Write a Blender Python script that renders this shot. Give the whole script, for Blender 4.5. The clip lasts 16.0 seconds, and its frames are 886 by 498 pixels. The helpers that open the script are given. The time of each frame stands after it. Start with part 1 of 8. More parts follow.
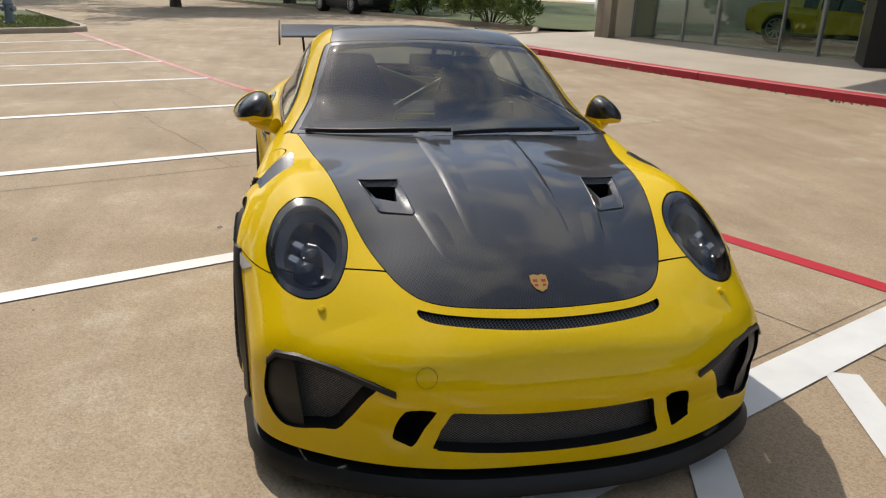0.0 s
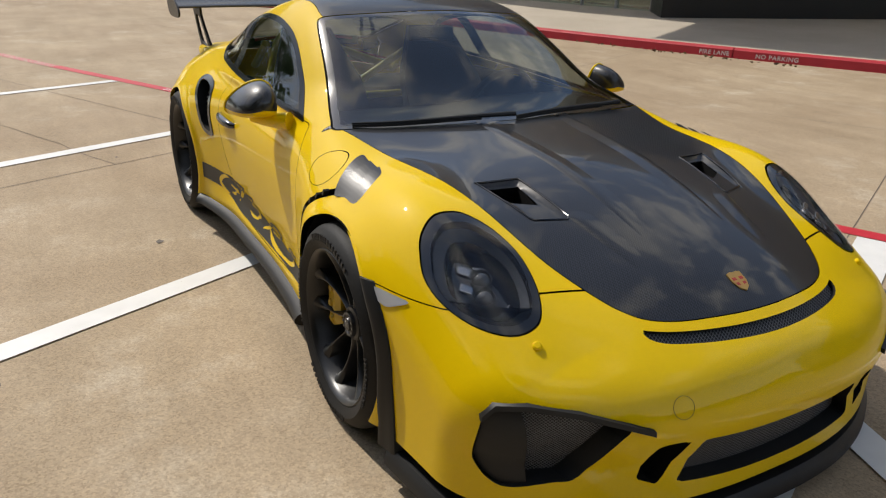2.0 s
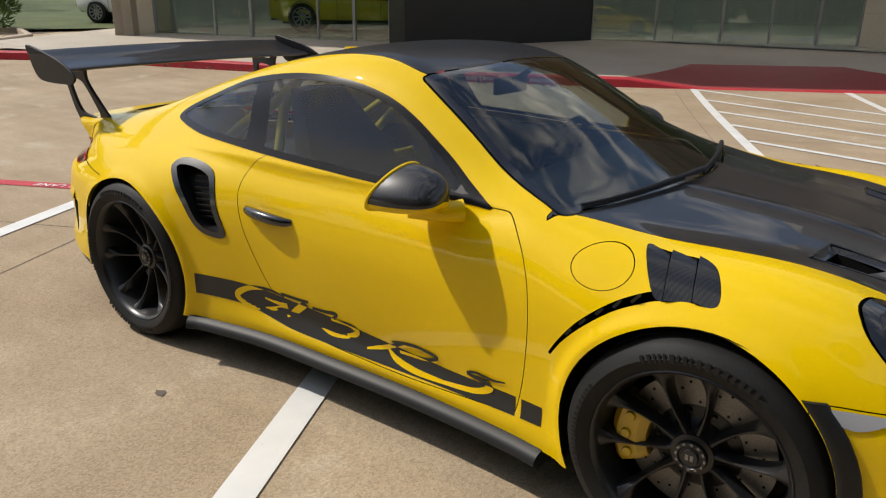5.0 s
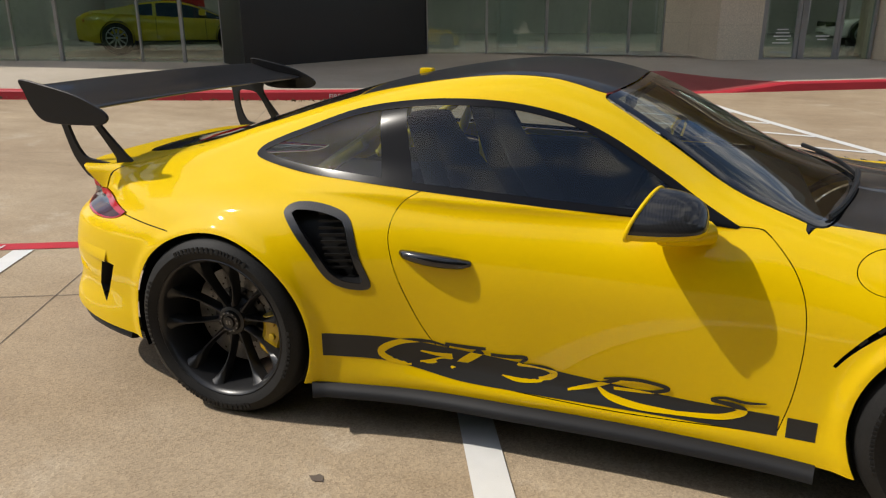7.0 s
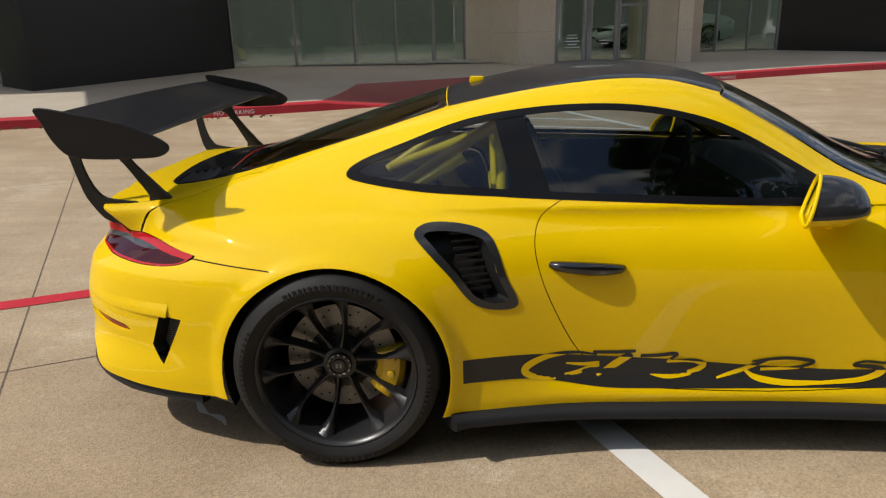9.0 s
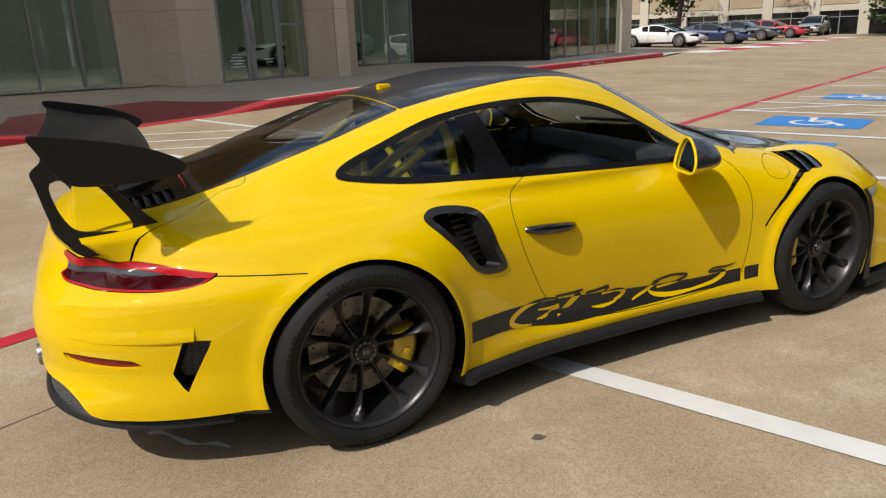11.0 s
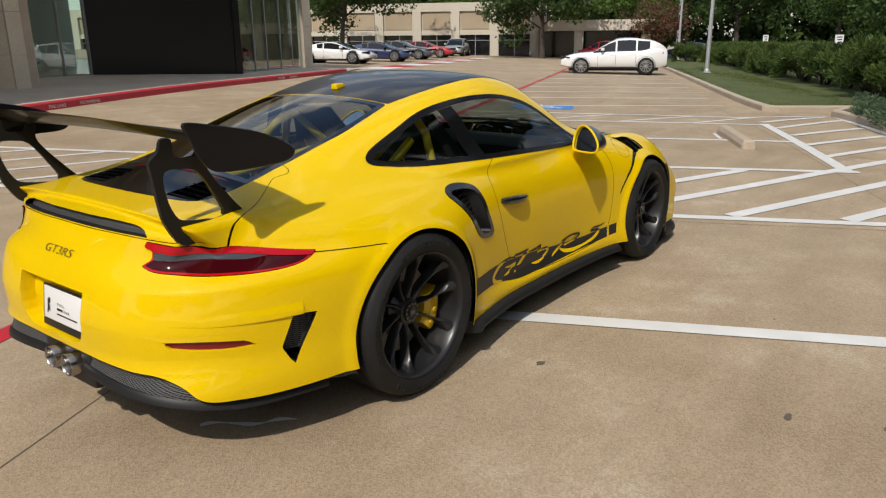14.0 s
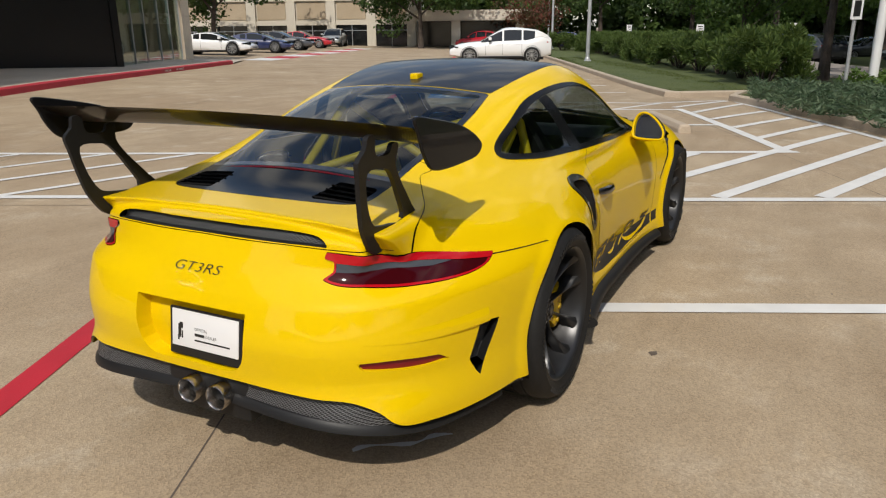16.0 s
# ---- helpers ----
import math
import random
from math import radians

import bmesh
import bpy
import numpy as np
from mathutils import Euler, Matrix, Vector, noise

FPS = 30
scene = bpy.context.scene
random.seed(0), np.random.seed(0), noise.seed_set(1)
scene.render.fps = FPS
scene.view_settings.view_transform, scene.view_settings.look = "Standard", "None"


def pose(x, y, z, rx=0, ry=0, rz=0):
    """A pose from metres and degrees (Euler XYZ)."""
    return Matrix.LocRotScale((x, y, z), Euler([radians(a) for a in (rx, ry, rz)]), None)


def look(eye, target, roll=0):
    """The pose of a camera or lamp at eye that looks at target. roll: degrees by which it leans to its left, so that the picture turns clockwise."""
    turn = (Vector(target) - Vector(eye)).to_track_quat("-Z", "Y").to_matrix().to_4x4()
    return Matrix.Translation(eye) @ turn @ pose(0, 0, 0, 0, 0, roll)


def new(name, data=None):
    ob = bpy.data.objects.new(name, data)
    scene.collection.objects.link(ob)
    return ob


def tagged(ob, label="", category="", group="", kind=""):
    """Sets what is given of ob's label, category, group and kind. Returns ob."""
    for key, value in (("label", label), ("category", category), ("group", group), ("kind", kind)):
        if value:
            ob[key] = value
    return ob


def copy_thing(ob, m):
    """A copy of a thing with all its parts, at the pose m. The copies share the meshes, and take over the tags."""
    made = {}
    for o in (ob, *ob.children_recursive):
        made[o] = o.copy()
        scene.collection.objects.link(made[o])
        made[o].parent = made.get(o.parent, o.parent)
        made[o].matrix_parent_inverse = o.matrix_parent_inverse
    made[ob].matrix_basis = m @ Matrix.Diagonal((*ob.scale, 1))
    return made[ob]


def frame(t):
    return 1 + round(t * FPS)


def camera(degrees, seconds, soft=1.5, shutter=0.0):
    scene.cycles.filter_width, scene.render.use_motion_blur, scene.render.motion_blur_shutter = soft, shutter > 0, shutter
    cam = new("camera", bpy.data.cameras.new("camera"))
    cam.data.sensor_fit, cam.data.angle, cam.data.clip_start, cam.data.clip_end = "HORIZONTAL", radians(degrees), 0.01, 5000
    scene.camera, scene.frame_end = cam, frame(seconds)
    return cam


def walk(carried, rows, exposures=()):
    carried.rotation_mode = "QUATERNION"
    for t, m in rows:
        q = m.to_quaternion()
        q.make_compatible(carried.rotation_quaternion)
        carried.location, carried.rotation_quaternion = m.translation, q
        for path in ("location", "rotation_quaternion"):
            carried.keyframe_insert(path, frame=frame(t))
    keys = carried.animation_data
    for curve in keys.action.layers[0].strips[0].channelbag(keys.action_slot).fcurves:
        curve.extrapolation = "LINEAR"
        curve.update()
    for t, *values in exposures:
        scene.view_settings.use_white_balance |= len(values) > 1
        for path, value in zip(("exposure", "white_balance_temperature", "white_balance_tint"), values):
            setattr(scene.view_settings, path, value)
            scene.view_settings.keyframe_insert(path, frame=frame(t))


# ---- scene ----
cam = camera(62.9, 16.0, 1.2)
PATH = [
    (0, (3.906, -0.715, 1.449), (2.061, -0.318, 0.79), 2.3),
    (0.5, (3.697, -0.905, 1.449), (1.882, -0.399, 0.776), 2.4),
    (1, (3.56, -1.182, 1.448), (1.793, -0.565, 0.742), 2.1),
    (1.5, (3.389, -1.431, 1.444), (1.69, -0.664, 0.719), 2.2),
    (2, (3.194, -1.635, 1.454), (1.577, -0.723, 0.711), 1.9),
    (2.5, (3.061, -1.881, 1.454), (1.525, -0.836, 0.714), 1.7),
    (3, (2.886, -1.994, 1.44), (1.43, -0.828, 0.718), 1.8),
    (3.5, (2.598, -2.081, 1.465), (1.226, -0.819, 0.741), 1.3),
    (4, (2.279, -2.267, 1.488), (0.984, -0.934, 0.75), 0.2),
    (4.5, (1.952, -2.403, 1.451), (0.741, -0.971, 0.755), 0.4),
    (7, (0.409, -2.964, 1.453), (-0.247, -1.177, 0.84), -0.3),
    (7.5, (0.07, -2.978, 1.454), (-0.456, -1.146, 0.848), -0.5),
    (8, (-0.217, -3.083, 1.45), (-0.621, -1.218, 0.85), -0.7),
    (10.3, (-1.603, -3.089, 1.452), (-1.086, -1.247, 0.867), -2.1),
    (10.5, (-1.748, -3.097, 1.448), (-1.126, -1.287, 0.865), -2.2),
    (11, (-2.02, -3.187, 1.461), (-1.184, -1.464, 0.887), -2.4),
    (11.5, (-2.286, -3.283, 1.479), (-1.27, -1.656, 0.914), -2.3),
    (12, (-2.589, -3.28, 1.479), (-1.43, -1.746, 0.927), -2.2),
    (12.5, (-2.822, -3.308, 1.468), (-1.547, -1.864, 0.93), -1.8),
    (13, (-3.104, -3.181, 1.445), (-1.731, -1.83, 0.908), -1.3),
    (13.5, (-3.277, -2.973, 1.448), (-1.818, -1.72, 0.899), -0.8),
    (14, (-3.414, -2.715, 1.454), (-1.891, -1.545, 0.898), -0.5),
    (14.5, (-3.592, -2.473, 1.448), (-2.019, -1.373, 0.888), -0.4),
    (15, (-3.64, -2.207, 1.438), (-2.021, -1.181, 0.865), -0.3),
    (15.5, (-3.694, -1.973, 1.442), (-2.037, -1.015, 0.863), -0.6),
    (16, (-3.841, -1.74, 1.445), (-2.143, -0.858, 0.862), -0.6),
]
walk(cam, [(t, look(eye, target, roll)) for t, eye, target, roll in PATH], [(0, 0.08), (3.0, 0.08), (7.5, 0.06), (11, 0.0), (16, -0.13)])

# ---- shared tools ----
def spline(*pts):
    """A smooth curve through (x, value) points in rising x, held constant past its ends."""
    xs, ys = np.array([p[0] for p in pts], float), np.array([p[1] for p in pts], float)
    d = np.diff(ys) / np.diff(xs)
    m = np.concatenate([[d[0]], (d[:-1] * np.diff(xs)[1:] + d[1:] * np.diff(xs)[:-1]) / (xs[2:] - xs[:-2]), [d[-1]]])

    def value(x):
        x = np.clip(x, xs[0], xs[-1])
        i = np.clip(np.searchsorted(xs, x) - 1, 0, len(xs) - 2)
        h = xs[i + 1] - xs[i]
        t = (x - xs[i]) / h
        return (ys[i] * (1 + 2 * t) * (1 - t) ** 2 + m[i] * h * t * (1 - t) ** 2
                + ys[i + 1] * t * t * (3 - 2 * t) + m[i + 1] * h * t * t * (t - 1))
    return value


def smax(a, b, k):
    h = np.clip(0.5 - 0.5 * (b - a) / k, 0, 1)
    return b + (a - b) * h + k * h * (1 - h)


def smin(a, b, k):
    return -smax(-a, -b, k)


def loop(pts, n=6):
    """A closed smooth outline through the points; a point given three values (x, y, 1) stays a sharp corner."""
    p = [np.array(q[:2], float) for q in pts]
    sharp = [len(q) > 2 for q in pts]
    c, out = len(p), []
    for i in range(c):
        a, b = p[i], p[(i + 1) % c]
        ta = np.zeros(2) if sharp[i] else (b - p[i - 1]) / 2
        tb = np.zeros(2) if sharp[(i + 1) % c] else (p[(i + 2) % c] - a) / 2
        if sharp[i]:
            ta = (b - a) * 1.0 if sharp[(i + 1) % c] else (b - a) * 1.5 - tb * 0.5
        if sharp[(i + 1) % c]:
            tb = (b - a) if sharp[i] else (b - a) * 1.5 - ta * 0.5
        for s in range(n):
            t = s / n
            out.append(a * (1 + 2 * t) * (1 - t) ** 2 + ta * t * (1 - t) ** 2 + b * t * t * (3 - 2 * t) + tb * t * t * (t - 1))
    return np.array(out)


def inside(q, poly):
    """Signed distance of 2D points to a closed outline, negative inside."""
    out = np.full(len(q), 9.0)
    lo, hi = poly.min(0) - 0.15, poly.max(0) + 0.15
    near = np.where(((q > lo) & (q < hi)).all(1))[0]
    if not len(near):
        return out
    p = q[near]
    best, odd = np.full(len(p), 1e9), np.zeros(len(p), bool)
    for a, b in zip(poly, np.roll(poly, -1, 0)):
        e = b - a
        t = np.clip(((p - a) @ e) / max(e @ e, 1e-12), 0, 1)
        best = np.minimum(best, ((p - a - t[:, None] * e) ** 2).sum(1))
        up = (a[1] > p[:, 1]) != (b[1] > p[:, 1])
        if abs(e[1]) > 1e-12:
            odd ^= up & (p[:, 0] < a[0] + (p[:, 1] - a[1]) * e[0] / e[1])
    out[near] = np.sqrt(best) * np.where(odd, -1, 1)
    return out


def split(mesh, d):
    """Cuts a triangle mesh along the line where d, a value at each point, is zero. Returns the part below and the part above zero."""
    v, f = mesh
    d = np.where(np.abs(d) < 2e-5, 2e-5, d)
    neg = d[f] < 0
    n = neg.sum(1)
    extra, made, low, high = [], {}, [], []

    def mid(i, j):
        key = (min(i, j), max(i, j))
        if key not in made:
            i, j = key
            t = d[i] / (d[i] - d[j])
            made[key] = len(v) + len(extra)
            extra.append(v[i] * (1 - t) + v[j] * t)
        return made[key]
    for tri, s in zip(f[(n == 1) | (n == 2)], neg[(n == 1) | (n == 2)]):
        k = int(np.argmax(s)) if s.sum() == 1 else int(np.argmin(s))
        a, b, c = (int(tri[(k + o) % 3]) for o in range(3))
        ab, ac = mid(a, b), mid(a, c)
        one, two = (low, high) if s.sum() == 1 else (high, low)
        one.append((a, ab, ac))
        two += [(ab, b, c), (ab, c, ac)]
    v2 = np.vstack([v, np.array(extra)]) if extra else v

    def pack(faces):
        faces = np.array(faces, int).reshape(-1, 3)
        used, back = np.unique(faces, return_inverse=True)
        return v2[used], back.reshape(-1, 3)
    return pack(np.vstack([f[n == 3], np.array(low, int).reshape(-1, 3)])), pack(np.vstack([f[n == 0], np.array(high, int).reshape(-1, 3)]))


def rim(mesh):
    """The open edges of a triangle mesh, as pairs of points in the faces' order."""
    f = mesh[1]
    e = np.vstack([f[:, [0, 1]], f[:, [1, 2]], f[:, [2, 0]]])
    n = len(mesh[0]) + 1
    back = set((e[:, 1] * n + e[:, 0]).tolist())
    return e[[k not in back for k in (e[:, 0] * n + e[:, 1]).tolist()]]


def joined(*meshes):
    vs, fs, n = [], [], 0
    for v, f in meshes:
        vs.append(np.asarray(v, float)), fs.extend([tuple(int(i) + n for i in q) for q in f])
        n += len(v)
    return np.vstack(vs), fs


def put(name, mesh, mat, parent=None, label="", smooth=True, normals=None, category="", kind="", group=""):
    v, f = mesh
    me = bpy.data.meshes.new(name)
    me.from_pydata(np.asarray(v, float).tolist(), [], [tuple(int(i) for i in q) for q in f])
    me.update()
    if smooth:
        me.polygons.foreach_set("use_smooth", [True] * len(me.polygons))
    if normals is not None:
        me.normals_split_custom_set_from_vertices(normals.tolist())
    me.materials.append(mat)
    ob = new(name, me)
    ob.parent = parent
    return tagged(ob, label, category, group, kind)


def part(name, bm, mat, parent=None, label="", smooth=False, category="", kind="", group=""):
    me = bpy.data.meshes.new(name)
    bmesh.ops.recalc_face_normals(bm, faces=bm.faces)
    bm.to_mesh(me)
    bm.free()
    if smooth:
        me.polygons.foreach_set("use_smooth", [True] * len(me.polygons))
        me.set_sharp_from_angle(angle=radians(38))
    me.materials.append(mat)
    ob = new(name, me)
    ob.parent = parent
    return tagged(ob, label, category, group, kind)


def empty(name, m=None, label="", category="", group="", kind=""):
    ob = new(name)
    ob.empty_display_size = 0.1
    if m is not None:
        ob.matrix_basis = m
    return tagged(ob, label, category, group, kind)


def box(bm, lo, hi, m=None, bevel=0.0):
    r = bmesh.ops.create_cube(bm, size=1.0)
    lo, hi = Vector(lo), Vector(hi)
    for v in r["verts"]:
        v.co = Vector(((lo + hi)[k] / 2 + v.co[k] * (hi - lo)[k] for k in range(3)))
    if bevel:
        es = list({e for v in r["verts"] for e in v.link_edges})
        r = bmesh.ops.bevel(bm, geom=es, offset=bevel, segments=2, affect="EDGES", profile=0.6)
        vs = list({v for f in r["faces"] for v in f.verts})
    else:
        vs = r["verts"]
    if m is not None:
        done = set()
        stack = list(vs)
        while stack:
            v = stack.pop()
            if v in done:
                continue
            done.add(v)
            stack += [e.other_vert(v) for e in v.link_edges]
        bmesh.ops.transform(bm, matrix=m, verts=list(done))
    return bm


def tube(bm, pts, r, n=10, closed=False):
    """A round tube along points; r is one radius or one for each point."""
    pts = [Vector(p) for p in pts]
    c = len(pts)
    rs = [r] * c if isinstance(r, (int, float)) else [float(k) for k in r]
    rings, up = [], None
    for i, p in enumerate(pts):
        a = pts[i - 1] if closed or i else pts[0]
        b = pts[(i + 1) % c] if closed or i < c - 1 else pts[-1]
        t = (b - a).normalized()
        if up is None:
            up = t.orthogonal().normalized()
        up = (up - t * up.dot(t)).normalized()
        side = t.cross(up)
        rings.append([bm.verts.new(p + rs[i] * (math.cos(k * 2 * math.pi / n) * up + math.sin(k * 2 * math.pi / n) * side)) for k in range(n)])
    for i in range(c if closed else c - 1):
        a, b = rings[i], rings[(i + 1) % c]
        for k in range(n):
            bm.faces.new((a[k], a[(k + 1) % n], b[(k + 1) % n], b[k]))
    if not closed:
        bm.faces.new(rings[0][::-1]), bm.faces.new(rings[-1])
    return bm


def spun(bm, prof, n=48, axis="y", m=None):
    """A turned body: prof is a list of (radius, along the axis)."""
    rings = []
    for k in range(n):
        a = 2 * math.pi * k / n
        ring = []
        for r, s in prof:
            c, d = r * math.cos(a), r * math.sin(a)
            p = Vector((c, s, d) if axis == "y" else ((c, d, s) if axis == "z" else (s, c, d)))
            ring.append(bm.verts.new(m @ p if m is not None else p))
        rings.append(ring)
    for k in range(n):
        a, b = rings[k], rings[(k + 1) % n]
        for i in range(len(prof) - 1):
            bm.faces.new((a[i], a[i + 1], b[i + 1], b[i]))
    return bm


def slab(bm, outline, z0, z1, m=None):
    """A flat piece with the outline (x, y), from z0 to z1."""
    lo = [bm.verts.new((x, y, z0)) for x, y in outline]
    hi = [bm.verts.new((x, y, z1)) for x, y in outline]
    n = len(lo)
    for i in range(n):
        bm.faces.new((lo[i], lo[(i + 1) % n], hi[(i + 1) % n], hi[i]))
    bm.faces.new(lo[::-1]), bm.faces.new(hi)
    if m is not None:
        bmesh.ops.transform(bm, matrix=m, verts=lo + hi)
    return bm


# ---- light ----
SUN = Vector((-0.85, -0.32, 1.0)).normalized()
world = bpy.data.worlds.new("sky")
scene.world = world
world.use_nodes = True
wt = world.node_tree
sky = wt.nodes.new("ShaderNodeTexSky")
sky.sky_type, sky.sun_disc = "NISHITA", False
sky.sun_elevation = math.asin(SUN.z)
sky.sun_rotation = math.atan2(SUN.x, SUN.y)
# broken fair-weather cloud over the whole sky
at_sky = wt.nodes.new("ShaderNodeTexCoord")
axes = wt.nodes.new("ShaderNodeSeparateXYZ")
wt.links.new(at_sky.outputs["Generated"], axes.inputs[0])


def sky_math(kind, a, b):
    n = wt.nodes.new("ShaderNodeMath")
    n.operation = kind
    for k, v in enumerate((a, b)):
        if isinstance(v, (int, float)):
            n.inputs[k].default_value = v
        else:
            wt.links.new(v, n.inputs[k])
    return n.outputs[0]


height = sky_math("ADD", sky_math("MAXIMUM", axes.outputs[2], 0.0), 0.22)
flat_sky = wt.nodes.new("ShaderNodeCombineXYZ")
wt.links.new(sky_math("DIVIDE", axes.outputs[0], height), flat_sky.inputs[0])
wt.links.new(sky_math("DIVIDE", axes.outputs[1], height), flat_sky.inputs[1])
puffs = wt.nodes.new("ShaderNodeTexNoise")
puffs.inputs["Scale"].default_value = 4.2
puffs.inputs["Detail"].default_value = 7.0
puffs.inputs["Roughness"].default_value = 0.55
wt.links.new(flat_sky.outputs[0], puffs.inputs["Vector"])
cover = wt.nodes.new("ShaderNodeValToRGB")
cover.color_ramp.elements[0].position, cover.color_ramp.elements[1].position = 0.48, 0.62
wt.links.new(puffs.outputs["Fac"], cover.inputs["Fac"])
mixed = wt.nodes.new("ShaderNodeMix")
mixed.data_type = "RGBA"
mixed.inputs[7].default_value = (7.4, 7.2, 6.8, 1)
wt.links.new(cover.outputs["Color"], mixed.inputs[0])
wt.links.new(sky.outputs[0], mixed.inputs[6])
wt.nodes["Background"].inputs["Strength"].default_value = 0.15
wt.links.new(mixed.outputs[2], wt.nodes["Background"].inputs["Color"])
lamp = bpy.data.lights.new("sun", "SUN")
lamp.energy, lamp.angle, lamp.color = 3.75, radians(0.53), (1.0, 0.94, 0.85)
new("sun", lamp).matrix_basis = look(SUN * 50, (0, 0, 0))

# ---- materials ----
def material(name, color, rough=0.5, metal=0.0, coat=0.0, spec=0.5):
    m = bpy.data.materials.new(name)
    m.use_nodes = True
    b = m.node_tree.nodes["Principled BSDF"]
    b.inputs["Base Color"].default_value = (*color, 1)
    b.inputs["Roughness"].default_value = rough
    b.inputs["Metallic"].default_value = metal
    b.inputs["Coat Weight"].default_value = coat
    b.inputs["Coat Roughness"].default_value = 0.02
    b.inputs["Specular IOR Level"].default_value = spec
    return m


def node(m, kind, **values):
    n = m.node_tree.nodes.new(kind)
    for k, v in values.items():
        n.inputs[k.replace("_", " ")].default_value = v
    return n


def link(m, a, b):
    m.node_tree.links.new(a, b)


def place(m, scale=(1, 1, 1)):
    c = m.node_tree.nodes.new("ShaderNodeTexCoord")
    p = m.node_tree.nodes.new("ShaderNodeMapping")
    p.inputs["Scale"].default_value = scale
    link(m, c.outputs["Object"], p.inputs["Vector"])
    return p.outputs[0]


def ramp(m, fac, *stops):
    r = m.node_tree.nodes.new("ShaderNodeValToRGB")
    el = r.color_ramp.elements
    while len(el) < len(stops):
        el.new(0.5)
    for e, (pos, c) in zip(el, stops):
        e.position, e.color = pos, (*c, 1) if len(c) == 3 else c
    link(m, fac, r.inputs["Fac"])
    return r.outputs["Color"]


def blend(m, a, b, fac, kind="MIX"):
    x = m.node_tree.nodes.new("ShaderNodeMix")
    x.data_type, x.blend_type = "RGBA", kind
    if isinstance(fac, float):
        x.inputs[0].default_value = fac
    else:
        link(m, fac, x.inputs[0])
    for s, i in ((a, 6), (b, 7)):
        if isinstance(s, tuple):
            x.inputs[i].default_value = (*s, 1)
        else:
            link(m, s, x.inputs[i])
    return x.outputs[2]


def noise_of(m, vec, scale, detail=4.0, rough=0.55):
    n = node(m, "ShaderNodeTexNoise", Scale=scale, Detail=detail, Roughness=rough)
    link(m, vec, n.inputs["Vector"])
    return n.outputs["Fac"]


def relief(m, height, strength, distance):
    b = node(m, "ShaderNodeBump", Strength=strength, Distance=distance)
    link(m, height, b.inputs["Height"])
    link(m, b.outputs[0], m.node_tree.nodes["Principled BSDF"].inputs["Normal"])


def speckled(name, c0, c1, scale, rough, bump=0.2, fine=60.0, depth=0.004, metal=0.0, coat=0.0):
    """A surface with large stains and a fine grain."""
    m = material(name, c0, rough, metal, coat)
    v = place(m)
    b = m.node_tree.nodes["Principled BSDF"]
    big = ramp(m, noise_of(m, v, scale, 5), (0.32, c0), (0.68, c1))
    grain = noise_of(m, v, fine, 3)
    tone = ramp(m, grain, (0.25, (0.72, 0.72, 0.72)), (0.75, (1.18, 1.18, 1.18)))
    link(m, blend(m, big, tone, 1.0, "MULTIPLY"), b.inputs["Base Color"])
    if bump:
        relief(m, grain, bump, depth)
    return m


def concrete():
    m = material("parking_concrete", (0.3, 0.24, 0.18), 0.9)
    v = place(m)
    b = m.node_tree.nodes["Principled BSDF"]
    slabs = ramp(m, noise_of(m, v, 0.35, 4), (0.3, (0.315, 0.235, 0.150)), (0.7, (0.395, 0.312, 0.210)))
    wear = ramp(m, noise_of(m, v, 0.9, 8, 0.68), (0.33, (0.84, 0.82, 0.79)), (0.54, (1.0, 1.0, 1.0)), (0.74, (1.13, 1.13, 1.12)))
    c = blend(m, slabs, wear, 1.0, "MULTIPLY")
    pale = ramp(m, noise_of(m, v, 1.7, 9, 0.72), (0.52, (0, 0, 0)), (0.66, (1, 1, 1)))
    zone = ramp(m, noise_of(m, v, 0.42, 2), (0.44, (0, 0, 0)), (0.62, (0.62, 0.62, 0.62)))
    c = blend(m, c, (0.50, 0.43, 0.33), blend(m, pale, zone, 1.0, "MULTIPLY"))
    streak = ramp(m, noise_of(m, place(m, (0.5, 3.2, 1.0)), 1.1, 6, 0.6), (0.36, (0.90, 0.89, 0.87)), (0.62, (1.05, 1.05, 1.05)))
    c = blend(m, c, streak, 0.8, "MULTIPLY")
    grit = node(m, "ShaderNodeTexVoronoi", Scale=140.0)
    link(m, v, grit.inputs["Vector"])
    stones = ramp(m, grit.outputs["Color"], (0.1, (0.62, 0.58, 0.53)), (0.5, (1.0, 1.0, 1.0)), (0.95, (1.42, 1.38, 1.32)))
    c = blend(m, c, stones, 0.55, "MULTIPLY")
    fine = noise_of(m, v, 320.0, 3, 0.7)
    c = blend(m, c, ramp(m, fine, (0.3, (0.72, 0.72, 0.72)), (0.7, (1.26, 1.26, 1.26))), 0.6, "MULTIPLY")
    spots = ramp(m, noise_of(m, v, 5.5, 2), (0.18, (0.45, 0.42, 0.40)), (0.235, (1.0, 1.0, 1.0)))
    c = blend(m, c, spots, 0.6, "MULTIPLY")
    link(m, c, b.inputs["Base Color"])
    relief(m, blend(m, fine, grit.outputs["Distance"], 0.5), 0.55, 0.004)
    return m


